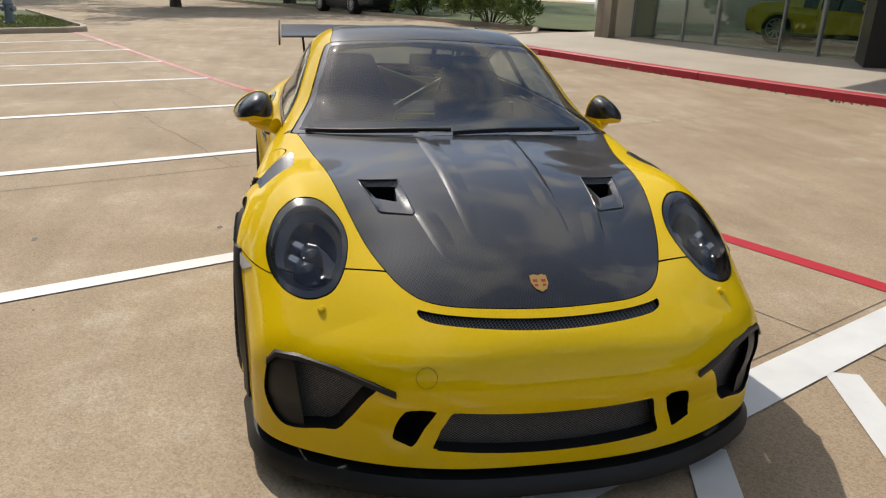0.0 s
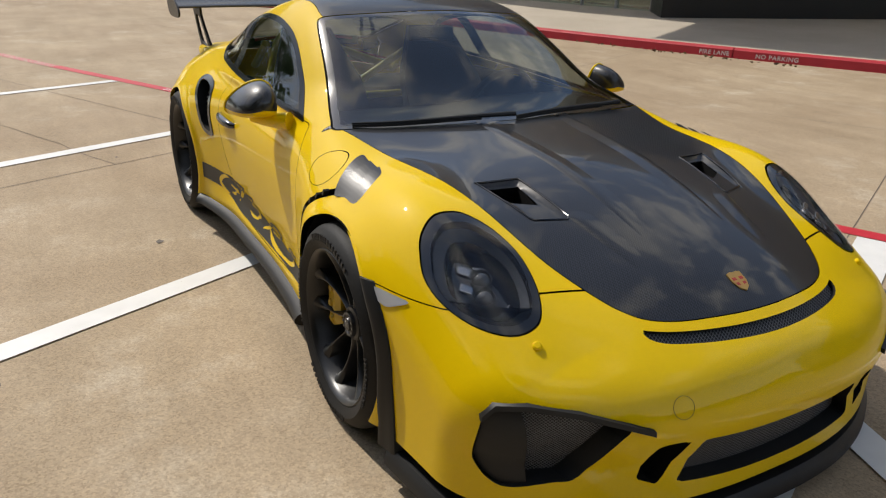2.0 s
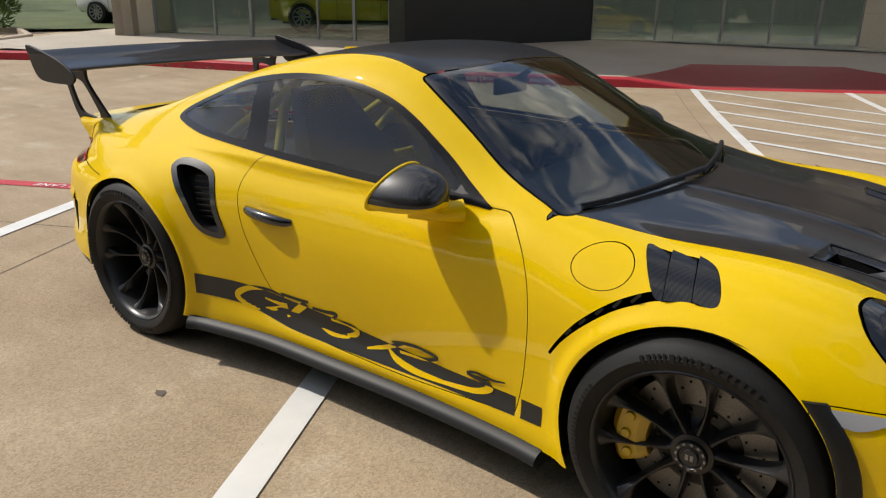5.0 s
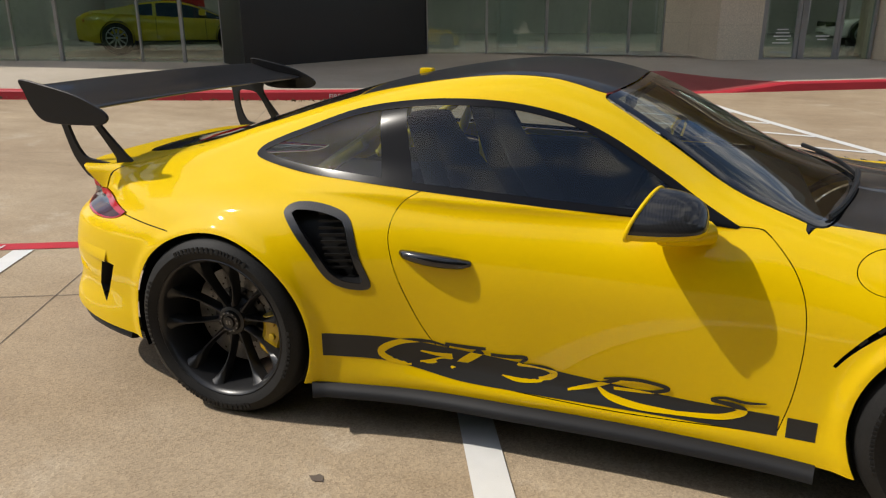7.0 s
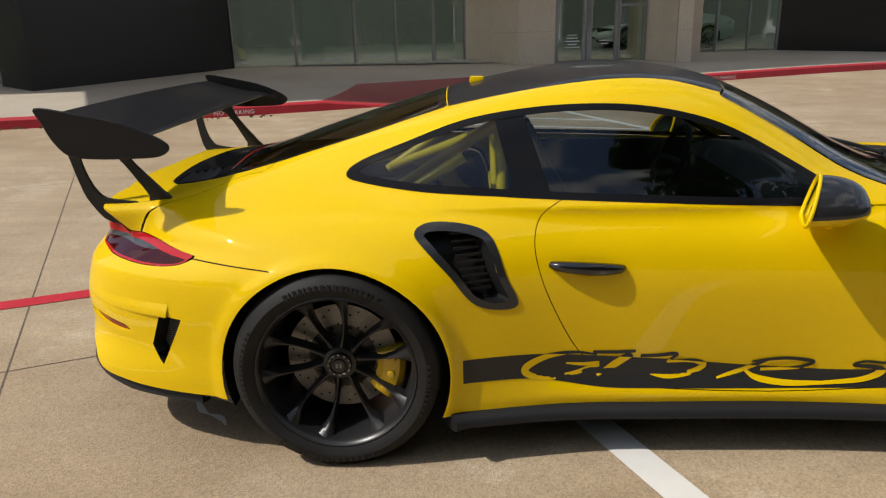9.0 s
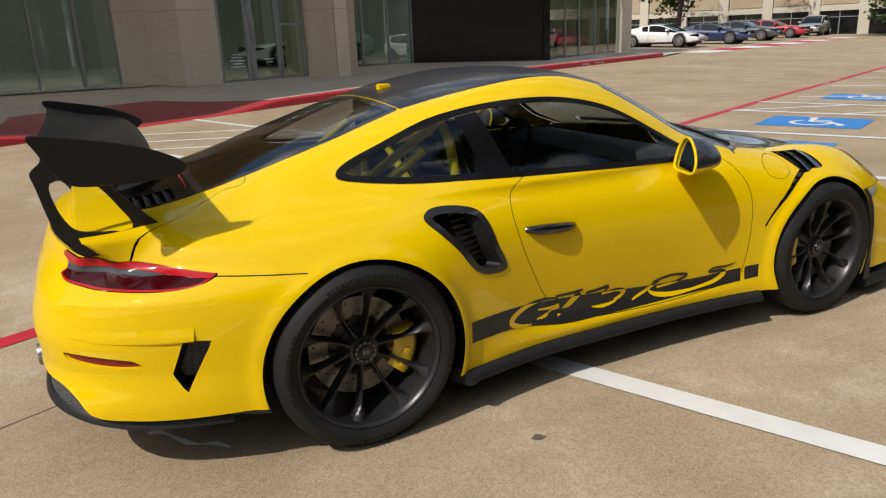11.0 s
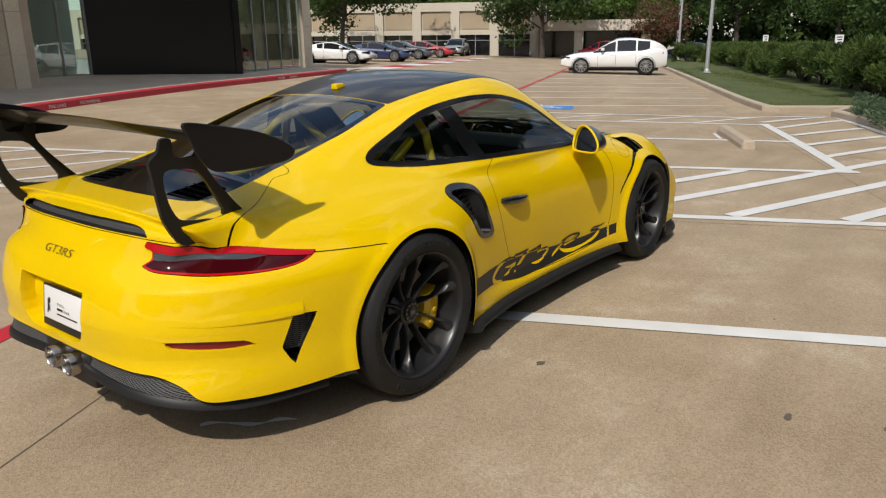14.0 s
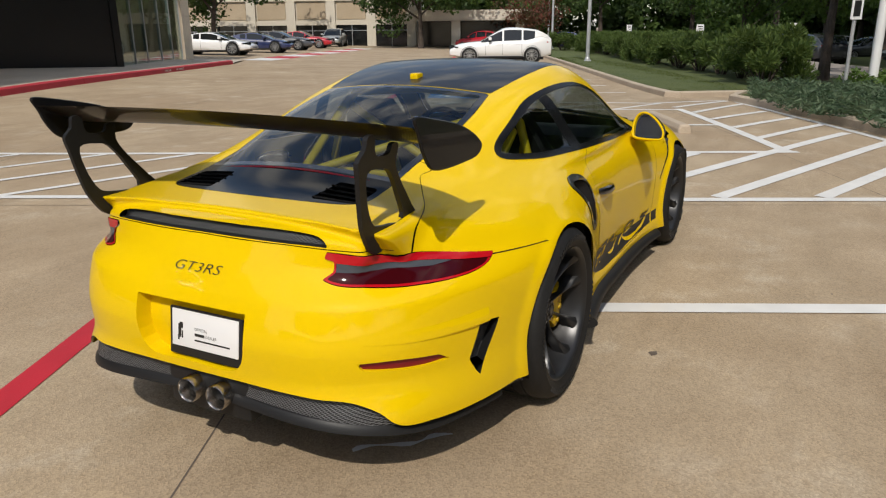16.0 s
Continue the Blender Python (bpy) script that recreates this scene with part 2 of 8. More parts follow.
def worn_paint(name, color, under, keep=0.36):
    m = material(name, color, 0.6)
    v = place(m)
    b = m.node_tree.nodes["Principled BSDF"]
    chips = ramp(m, noise_of(m, v, 34.0, 8, 0.72), (keep - 0.05, (0, 0, 0)), (keep, (1, 1, 1)))
    tint = ramp(m, noise_of(m, v, 4.0, 4), (0.3, tuple(0.86 * k for k in color)), (0.7, color))
    link(m, blend(m, under, tint, chips), b.inputs["Base Color"])
    relief(m, noise_of(m, v, 220.0, 3), 0.3, 0.002)
    return m


def carbon(name, lo, hi, rough=0.3):
    m = material(name, lo, rough, 0, 0.9, 0.2)
    v = place(m)
    b = m.node_tree.nodes["Principled BSDF"]
    c = node(m, "ShaderNodeTexChecker", Scale=230.0)
    link(m, v, c.inputs["Vector"])
    weave = blend(m, lo, hi, c.outputs["Fac"])
    link(m, weave, b.inputs["Base Color"])
    link(m, ramp(m, c.outputs["Fac"], (0.0, (rough, rough, rough)), (1.0, (rough + 0.16,) * 3)), b.inputs["Roughness"])
    return m


def lattice(name, wire, hole, size):
    """A fine woven metal mesh before a dark space."""
    m = material(name, hole, 0.55)
    v = place(m)
    b = m.node_tree.nodes["Principled BSDF"]
    axes_ = m.node_tree.nodes.new("ShaderNodeSeparateXYZ")
    link(m, v, axes_.inputs[0])

    def calc(kind, a, b):
        n = m.node_tree.nodes.new("ShaderNodeMath")
        n.operation = kind
        for i, k in enumerate((a, b)):
            if isinstance(k, float):
                n.inputs[i].default_value = k
            else:
                link(m, k, n.inputs[i])
        return n.outputs[0]
    along = calc("ADD", axes_.outputs[1], calc("MULTIPLY", axes_.outputs[0], 0.6))
    rise_ = calc("MULTIPLY", axes_.outputs[2], 1.5)
    strands = [calc("PINGPONG", calc("DIVIDE", calc(k, along, rise_), size), 0.5) for k in ("ADD", "SUBTRACT")]
    edge = ramp(m, calc("MINIMUM", strands[0], strands[1]), (0.07, (1, 1, 1)), (0.13, (0, 0, 0)))
    link(m, blend(m, hole, wire, edge), b.inputs["Base Color"])
    relief(m, edge, 0.8, 0.004)
    return m


def pane(name, tint, ior=1.5, extra=0.0, rough=0.0):
    """Thin glass: clear straight through, mirroring more at a slant."""
    m = bpy.data.materials.new(name)
    m.use_nodes = True
    t = m.node_tree
    t.nodes.remove(t.nodes["Principled BSDF"])
    clear, shine, f = node(m, "ShaderNodeBsdfTransparent", Color=(*tint, 1)), node(m, "ShaderNodeBsdfGlossy", Roughness=rough), node(m, "ShaderNodeLayerWeight", Blend=0.5)
    mix = t.nodes.new("ShaderNodeMixShader")
    least = ((ior - 1) / (ior + 1)) ** 2 * 1.3 + extra
    share = f.outputs["Facing"]
    for kind, k in (("POWER", 5.0), ("MULTIPLY", 1 - least), ("ADD", least)):
        step_ = t.nodes.new("ShaderNodeMath")
        step_.operation, step_.use_clamp = kind, True
        step_.inputs[1].default_value = k
        link(m, share, step_.inputs[0])
        share = step_.outputs[0]
    link(m, share, mix.inputs[0])
    link(m, clear.outputs[0], mix.inputs[1])
    link(m, shine.outputs[0], mix.inputs[2])
    link(m, mix.outputs[0], t.nodes["Material Output"].inputs["Surface"])
    return m


YELLOW = speckled("yellow_paint", (0.755, 0.505, 0.001), (0.775, 0.52, 0.0012), 1.5, 0.45, 0.0, 900.0, coat=0.55)
YELLOW.node_tree.nodes["Principled BSDF"].inputs["Specular IOR Level"].default_value = 0.03
YELLOW_MATT = material("yellow_bars", (0.62, 0.47, 0.01), 0.4)
BLACK = speckled("black_plastic", (0.010, 0.010, 0.011), (0.015, 0.015, 0.015), 3.0, 0.48, 0.15, 400.0, 0.001)
BLACK.node_tree.nodes["Principled BSDF"].inputs["Specular IOR Level"].default_value = 0.3
BLACK_TRIM = material("black_window_trim", (0.006, 0.006, 0.007), 0.2, spec=0.15)
GLOSS_BLACK = material("gloss_black", (0.006, 0.006, 0.007), 0.18, 0, 0.6)
COVER_BLACK = material("cover_black", (0.005, 0.005, 0.006), 0.08, spec=0.10)
DARK = material("dark_inside", (0.006, 0.006, 0.006), 0.9, spec=0.1)
CARBON = carbon("carbon_fibre", (0.008, 0.008, 0.009), (0.026, 0.026, 0.028))
CARBON.node_tree.nodes["Principled BSDF"].inputs["Coat Weight"].default_value = 0.7
CARBON_ROOF = carbon("carbon_fibre_roof", (0.007, 0.007, 0.008), (0.018, 0.018, 0.019), 0.34)
CARBON_ROOF.node_tree.nodes["Principled BSDF"].inputs["Coat Weight"].default_value = 0.35
CARBON_DULL = carbon("carbon_fibre_wing", (0.006, 0.006, 0.007), (0.013, 0.013, 0.014), 0.36)
CARBON_DULL.node_tree.nodes["Principled BSDF"].inputs["Coat Weight"].default_value = 0.3
CARBON_DULL.node_tree.nodes["Principled BSDF"].inputs["Specular IOR Level"].default_value = 0.08
GRILLE = lattice("black_mesh", (0.17, 0.17, 0.175), (0.002, 0.002, 0.002), 0.012)
GLASS = pane("tinted_glass", (0.48, 0.54, 0.53), 1.5, 0.045)
SIDE_GLASS = pane("side_glass", (0.60, 0.65, 0.65), 1.5, 0.0)
REAR_GLASS = pane("rear_glass", (0.52, 0.56, 0.56), 1.5, 0.0)
SATIN = material("satin_black", (0.011, 0.011, 0.012), 0.5, spec=0.3)
DARK_CHROME = material("dark_chrome", (0.16, 0.165, 0.18), 0.22, 0.85)
LAMP_GREY = material("lamp_bezel", (0.035, 0.037, 0.043), 0.28, 0.2)
LENS = pane("clear_lens", (0.92, 0.92, 0.92), 1.45)
RUBBER = speckled("tyre_rubber", (0.011, 0.011, 0.011), (0.018, 0.0175, 0.017), 7.0, 0.62, 0.3, 160.0, 0.002)
RUBBER.node_tree.nodes["Principled BSDF"].inputs["Specular IOR Level"].default_value = 0.22
RIM = speckled("satin_black_rim", (0.011, 0.011, 0.012), (0.016, 0.016, 0.017), 5.0, 0.34, 0.0, 300.0)
DISC = speckled("brake_disc", (0.19, 0.185, 0.18), (0.26, 0.25, 0.24), 12.0, 0.42, 0.2, 200.0, 0.001, 0.7)
STEEL = speckled("brushed_steel", (0.36, 0.34, 0.32), (0.44, 0.42, 0.40), 30.0, 0.26, 0.1, 300.0, 0.001, 1.0)
MIRROR = material("mirror", (0.62, 0.66, 0.70), 0.01, 1.0)
MODULE_GLASS = material("module_glass", (0.030, 0.032, 0.036), 0.06, spec=0.8)
MODULE_CHROME = material("module_chrome", (0.36, 0.37, 0.39), 0.16, 0.95)
CALIPER = material("yellow_caliper", (0.52, 0.33, 0.004), 0.35, 0, 0.5)
RED_LENS = material("red_lens", (0.42, 0.006, 0.012), 0.10, 0, 0.2, 0.3)
CLEAR_BAND = material("clear_band", (0.060, 0.065, 0.075), 0.08, 0, 0.0, 0.35)
REFLECTOR = material("reflector_red", (0.17, 0.006, 0.012), 0.2)
SMOKE_LENS = material("smoked_lens", (0.34, 0.35, 0.37), 0.12, 0, 0.0, 0.5)
DARK_RED_LENS = material("dark_red_lens", (0.040, 0.002, 0.004), 0.06, 0, 0.0, 0.25)
CLOTH = speckled("seat_cloth", (0.006, 0.006, 0.006), (0.011, 0.011, 0.011), 6.0, 0.85, 0.3, 120.0, 0.002)
WHITE_PLASTIC = material("white_plastic", (0.72, 0.72, 0.72), 0.35)
GOLD = material("crest_gold", (0.55, 0.33, 0.10), 0.35, 0.8)
CREST_RED = material("crest_red", (0.35, 0.03, 0.02), 0.4)
INK = material("black_ink", (0.012, 0.012, 0.012), 0.5)
CONCRETE = concrete()
WHITE = worn_paint("white_line_paint", (0.70, 0.69, 0.66), (0.34, 0.27, 0.20), 0.33)
RED_WORN = worn_paint("red_lane_worn", (0.44, 0.075, 0.085), (0.37, 0.27, 0.19), 0.50)
RED = worn_paint("red_lane_paint", (0.48, 0.014, 0.028), (0.36, 0.14, 0.11), 0.33)
LIMESTONE = speckled("limestone", (0.58, 0.50, 0.375), (0.66, 0.575, 0.44), 0.9, 0.8, 0.25, 45.0, 0.004)
BLACK_PANEL = speckled("black_cladding", (0.008, 0.008, 0.009), (0.012, 0.012, 0.013), 0.5, 0.30, 0.0, 60.0)
ALUMINIUM = speckled("grey_aluminium", (0.34, 0.35, 0.36), (0.40, 0.41, 0.42), 2.0, 0.35, 0.0, 200.0, metal=0.6)
STOREFRONT = pane("storefront_glass", (0.78, 0.88, 0.84), 1.5, 0.05)
WALK = speckled("sidewalk_concrete", (0.40, 0.345, 0.27), (0.47, 0.41, 0.33), 0.7, 0.9, 0.3, 90.0, 0.003)
KERB_RED = worn_paint("kerb_red", (0.46, 0.022, 0.035), (0.42, 0.10, 0.09), 0.30)
RAMP_RED = worn_paint("ramp_red", (0.30, 0.05, 0.05), (0.30, 0.12, 0.10), 0.33)
BLUE = worn_paint("blue_bay_paint", (0.02, 0.20, 0.55), (0.20, 0.22, 0.30), 0.30)
JOINT = material("joint_sealant", (0.12, 0.094, 0.072), 0.9)
STAIN = material("oil_stain", (0.11, 0.085, 0.065), 0.7)
GRASS = speckled("grass", (0.058, 0.080, 0.016), (0.088, 0.108, 0.026), 0.8, 0.9, 0.6, 60.0, 0.02)
ASPHALT = speckled("asphalt", (0.24, 0.21, 0.18), (0.29, 0.25, 0.22), 0.5, 0.9, 0.3, 80.0, 0.004)
KERB = speckled("kerb_concrete", (0.40, 0.325, 0.24), (0.48, 0.395, 0.30), 1.2, 0.9, 0.3, 80.0, 0.004)
BARK = speckled("bark", (0.045, 0.035, 0.028), (0.085, 0.065, 0.05), 4.0, 0.95, 0.8, 30.0, 0.02)
GALVANISED = speckled("galvanised_pole", (0.45, 0.46, 0.47), (0.55, 0.56, 0.57), 2.0, 0.45, 0.0, 60.0, metal=0.5)
RENDER = speckled("cream_render", (0.50, 0.45, 0.36), (0.56, 0.51, 0.42), 0.3, 0.85, 0.1, 30.0, 0.004)
RENDER_TAN = speckled("tan_render", (0.36, 0.28, 0.185), (0.41, 0.33, 0.23), 0.3, 0.85, 0.1, 30.0, 0.004)
WINDOW_DARK = material("dark_window", (0.008, 0.009, 0.010), 0.12)
CAR_WHITE = material("white_car_paint", (0.75, 0.75, 0.74), 0.35, 0, 1.0)
CAR_BLUE = material("navy_car_paint", (0.012, 0.022, 0.085), 0.35, 0, 1.0)
CAR_GREY = material("grey_car_paint", (0.045, 0.047, 0.052), 0.35, 0, 1.0)
CAR_RED = material("red_car_paint", (0.42, 0.008, 0.018), 0.35, 0, 1.0)
CAR_SILVER = material("silver_car_paint", (0.36, 0.38, 0.38), 0.35, 0.4, 1.0)
CAR_YELLOW = material("yellow_car_paint", (0.72, 0.52, 0.01), 0.35, 0, 1.0)
CAR_GLASS = material("car_glass", (0.010, 0.012, 0.013), 0.06)
ALLOY = material("alloy", (0.42, 0.42, 0.42), 0.35, 0.7)
INSIDE = speckled("showroom_wall", (0.42, 0.42, 0.40), (0.50, 0.50, 0.48), 0.3, 0.8, 0.0, 20.0)
TILE = speckled("showroom_floor", (0.42, 0.41, 0.39), (0.48, 0.47, 0.45), 0.4, 0.15, 0.0, 20.0)


def leafy(name, *tones):
    """Leaves of differing greens, matt with a little gloss, letting some light through."""
    m = material(name, tones[0], 0.55)
    b = m.node_tree.nodes["Principled BSDF"]
    g = m.node_tree.nodes.new("ShaderNodeNewGeometry")
    n = len(tones)
    link(m, ramp(m, g.outputs["Random Per Island"], *[((i + 0.5) / n, t) for i, t in enumerate(tones)]), b.inputs["Base Color"])
    b.inputs["Specular IOR Level"].default_value = 0.25
    t = m.node_tree
    tr = t.nodes.new("ShaderNodeBsdfTranslucent")
    tr.inputs["Color"].default_value = (*[min(1, k * 1.5) for k in tones[-1]], 1)
    mix = t.nodes.new("ShaderNodeMixShader")
    mix.inputs[0].default_value = 0.28
    link(m, b.outputs[0], mix.inputs[1])
    link(m, tr.outputs[0], mix.inputs[2])
    link(m, mix.outputs[0], t.nodes["Material Output"].inputs["Surface"])
    return m


LEAF_OAK = leafy("oak_leaves", (0.022, 0.045, 0.012), (0.040, 0.075, 0.018), (0.065, 0.105, 0.026))
LEAF_LIGHT = leafy("lit_leaves", (0.040, 0.080, 0.014), (0.075, 0.135, 0.025), (0.11, 0.17, 0.035))
LEAF_RED = leafy("russet_leaves", (0.045, 0.060, 0.02), (0.09, 0.06, 0.03), (0.16, 0.05, 0.035))
LEAF_HEDGE = leafy("hedge_sprigs", (0.036, 0.066, 0.016), (0.070, 0.110, 0.026), (0.115, 0.160, 0.040))
LEAF_JUNIPER = leafy("juniper_sprigs", (0.045, 0.080, 0.040), (0.075, 0.115, 0.060), (0.105, 0.145, 0.08))
BLADE = leafy("grass_blades", (0.05, 0.074, 0.016), (0.082, 0.105, 0.024), (0.11, 0.13, 0.034))
LITTER = leafy("fallen_leaves", (0.05, 0.03, 0.015), (0.09, 0.055, 0.03), (0.13, 0.09, 0.05))

HYDRANT = speckled("hydrant_paint", (0.16, 0.20, 0.24), (0.24, 0.28, 0.31), 6.0, 0.5, 0.2, 60.0, 0.003)
# glow added to brighten the showroom; no such lamps are in view
FILL_GLOW = material("showroom_fill", (0.8, 0.8, 0.8), 0.5)
FILL_GLOW.node_tree.nodes["Principled BSDF"].inputs["Emission Color"].default_value = (1.0, 0.96, 0.88, 1)
FILL_GLOW.node_tree.nodes["Principled BSDF"].inputs["Emission Strength"].default_value = 11.0
# ---- the form of the sports car: x ahead, y to its left, z up, one closed shape ----
WHEEL_F, WHEEL_R = (1.218, 0.339), (-1.2265, 0.351)
ARCH_F, ARCH_R = ((1.208, 0.354), 0.351), ((-1.230, 0.335), 0.384)
HOOD = spline((0.6, 0.925), (0.8, 0.905), (1.0, 0.882), (1.377, 0.836), (1.7, 0.755), (2.006, 0.632), (2.10, 0.575), (2.2, 0.505), (2.3, 0.39))
DECK = spline((-2.4, 0.77), (-2.2, 0.815), (-2.0, 0.85), (-1.7, 0.89), (-1.2, 0.93), (-0.7, 0.94), (0.0, 0.945), (0.6, 0.93))
CROWN_F = spline((0.4, 0.0), (0.8, 0.012), (1.2265, 0.045), (1.5, 0.055), (1.75, 0.035), (2.0, 0.0))
SAG = spline((0.5, 0.0), (0.75, 0.03), (1.0, 0.055), (1.55, 0.055), (1.8, 0.085), (2.0, 0.098), (2.3, 0.09))
CROWN_FY = spline((0.4, 0.74), (1.2265, 0.715), (1.6, 0.69), (2.0, 0.62))
HALF = spline((-2.35, 0.72), (-2.0, 0.815), (-1.7, 0.885), (-1.45, 0.93), (-1.2265, 0.944), (-0.95, 0.932), (-0.75, 0.895), (-0.5, 0.858), (-0.1, 0.848),
              (0.4, 0.85), (0.7, 0.868), (0.95, 0.905), (1.2265, 0.922), (1.45, 0.908), (1.65, 0.882), (2.0, 0.845), (2.3, 0.81))
TUCK = spline((-1.2, 0.0), (-0.8, 0.05), (-0.3, 0.85), (0.3, 0.95), (0.7, 0.35), (0.95, 0.0))
LEAN = spline((-2.2, 1.6), (-1.2, 1.35), (-0.6, 0.8), (0.5, 0.75), (1.2, 0.75))
CABIN = spline((-2.35, 0.80), (-2.25, 0.842), (-2.1, 0.860), (-1.95, 0.880), (-1.7, 0.942), (-1.4, 1.04), (-1.0, 1.16), (-0.75, 1.222), (-0.5, 1.267), (-0.25, 1.29),
               (0.0, 1.275), (0.17, 1.235), (0.35, 1.155), (0.6, 1.02), (0.85, 0.88), (1.1, 0.72), (1.4, 0.5))
CABIN_Y = spline((-2.3, 0.60), (-2.0, 0.60), (-1.7, 0.57), (-1.2, 0.60), (-0.8, 0.672), (-0.4, 0.70), (0.0, 0.695), (0.35, 0.675), (0.7, 0.64), (1.0, 0.60))


def form(x, y, z):
    """Below zero inside the car's skin, above zero outside."""
    y = np.abs(y)
    # lower body: top, side, nose, tail, belly
    top_f = HOOD(x) - SAG(x) * (y / 0.6) ** 2 + CROWN_F(x) * np.exp(-((y - CROWN_FY(x)) / 0.15) ** 2)
    top_r = DECK(x) - 0.40 * np.clip(y - 0.42, 0, 1) ** 2
    mix = np.clip((x - 0.45) / 0.3, 0, 1)
    mix = mix * mix * (3 - 2 * mix)
    top = top_f * mix + top_r * (1 - mix)
    over = np.clip(z - 0.58, 0, 1)
    under = np.clip(0.66 - z, 0, 1)
    sill = np.clip((0.31 - z) / 0.10, 0, 1)
    half = HALF(x) - LEAN(x) * over ** 2 - TUCK(x) * (0.27 * under ** 2 - 0.048 * sill * sill * (3 - 2 * sill))
    for (cx, cz), r in (ARCH_F, ARCH_R):
        ring = np.hypot(x - cx, z - cz) - r + 0.004
        half = half + 0.016 * np.exp(-(np.clip(ring - 0.012, 0, 9) / 0.028) ** 2)
    nose = 2.236 - 0.33 * (y / 0.9) ** 2.6 - 2.1 * np.clip(z - 0.48, 0, 1) ** 2 - 1.1 * np.clip(0.46 - z, 0, 0.17) ** 2
    inset = np.clip((z - 0.64) / 0.12, 0, 1)
    tail = -2.300 + 0.60 * (y / 0.9) ** 4.4 + 0.15 * inset * inset * (3 - 2 * inset) * np.clip(y / 0.7, 0, 1) ** 2 + 0.68 * np.clip(z - 0.50, 0, 1) ** 1.5 + 0.30 * np.clip(0.52 - z, 0, 0.16) ** 1.7
    flare = np.clip((0.42 - z) / 0.15, 0, 1)
    tail = tail - 0.06 * flare * flare * (3 - 2 * flare) * np.clip(y / 0.7, 0, 1)
    low = smax(z - top, y - half, 0.16)
    low = smax(low, x - nose, 0.10)
    low = smax(low, tail - x, 0.09)
    low = smax(low, np.interp(x, [-1.7, -1.4, 1.3, 1.6], [0.205, 0.15, 0.15, 0.112]) - z, 0.02)
    # cabin: roof with windscreen and fastback, sides leaning in
    bow = 0.30 * y * y * np.tanh((x + 0.25) * 3)
    roof = CABIN(x + bow) - 0.10 * y * y
    side = CABIN_Y(x) - 0.52 * (np.maximum(z, 0.87) - 1.0) - 0.9 * np.clip(0.87 - z, 0, 1)
    high = smax(z - roof, y - side, 0.13)
    high = smax(high, 0.74 - z, 0.04)
    high = smax(high, -2.18 + 0.25 * y * y - x, 0.02)
    body = smin(low, high, 0.085)
    # upturned tail edge of the engine lid
    edge = 0.882 - 0.022 * (y / 0.6) ** 4 + 0.02 * np.clip(x + 2.085, -1, 1)
    duck = smax(z - edge, 0.865 - 0.020 * np.clip(y / 0.6, 0, 1) ** 2 - 0.9 * (x + 2.085) - z, 0.012)
    duck = smax(smax(duck, y - 0.637, 0.03), x + 1.75, 0.03)
    return smin(body, duck, 0.035)


def skin(step=0.02):
    """The form as a triangle mesh: one point in each cell that the surface crosses, pulled onto the surface."""
    xs, ys, zs = np.arange(-2.42, 2.40, step), np.arange(-1.03, 1.031, step), np.arange(0.09, 1.36, step)
    g = form(xs[:, None, None], ys[None, :, None], zs[None, None, :])
    s = g < 0
    nx, ny, nz = (k - 1 for k in s.shape)
    corner = [s[i:nx + i, j:ny + j, k:nz + k] for i in (0, 1) for j in (0, 1) for k in (0, 1)]
    total = sum(c.astype(np.int8) for c in corner)
    live = (total > 0) & (total < 8)
    num = np.full(live.shape, -1)
    num[live] = np.arange(live.sum())
    ci = np.argwhere(live)
    acc, cnt = np.zeros((len(ci), 3)), np.zeros(len(ci))
    for axis in range(3):
        for a in (0, 1):
            for b in (0, 1):
                o0 = np.insert([a, b], axis, 0)
                o1 = np.insert([a, b], axis, 1)
                g0, g1 = g[tuple((ci + o0).T)], g[tuple((ci + o1).T)]
                hit = (g0 < 0) != (g1 < 0)
                t = np.where(hit, g0 / np.where(hit, g0 - g1, 1), 0)
                p = ci + o0 + t[:, None] * (o1 - o0)
                acc += p * hit[:, None]
                cnt += hit
    v = acc / cnt[:, None] * step + np.array([xs[0], ys[0], zs[0]])
    faces = []
    for axis in range(3):
        u, w = [(1, 2), (2, 0), (0, 1)][axis]
        lo, hi = [slice(1, -1)] * 3, [slice(1, -1)] * 3
        lo[axis], hi[axis] = slice(0, -1), slice(1, None)
        s0, s1 = s[tuple(lo)], s[tuple(hi)]
        e = np.argwhere(s0 != s1)
        flip = s0[tuple(e.T)]
        base = e + np.array([0 if k == axis else 1 for k in range(3)])
        du, dw = np.eye(3, dtype=int)[u], np.eye(3, dtype=int)[w]
        q = np.stack([num[tuple((base - du - dw).T)], num[tuple((base - dw).T)], num[tuple(base.T)], num[tuple((base - du).T)]], 1)
        q[~flip] = q[~flip][:, ::-1]
        faces.append(q)
    q = np.vstack(faces)
    v = onto(v)
    return v, np.vstack([q[:, [0, 1, 2]], q[:, [0, 2, 3]]])


def slope(v, e=0.002):
    g = np.stack([form(*(v + o).T) - form(*(v - o).T) for o in np.eye(3) * e], 1) / (2 * e)
    return g


def onto(v, times=3):
    for _ in range(times):
        g = slope(v)
        v = v - np.clip(form(*v.T) / np.maximum((g * g).sum(1), 0.2), -0.03, 0.03)[:, None] * g
    return v


def facing(v):
    g = slope(v, 0.003)
    return g / np.linalg.norm(g, axis=1)[:, None]


# ---- the lot: p runs along its red lane line, q towards the building ----
TURN = radians(25.0)


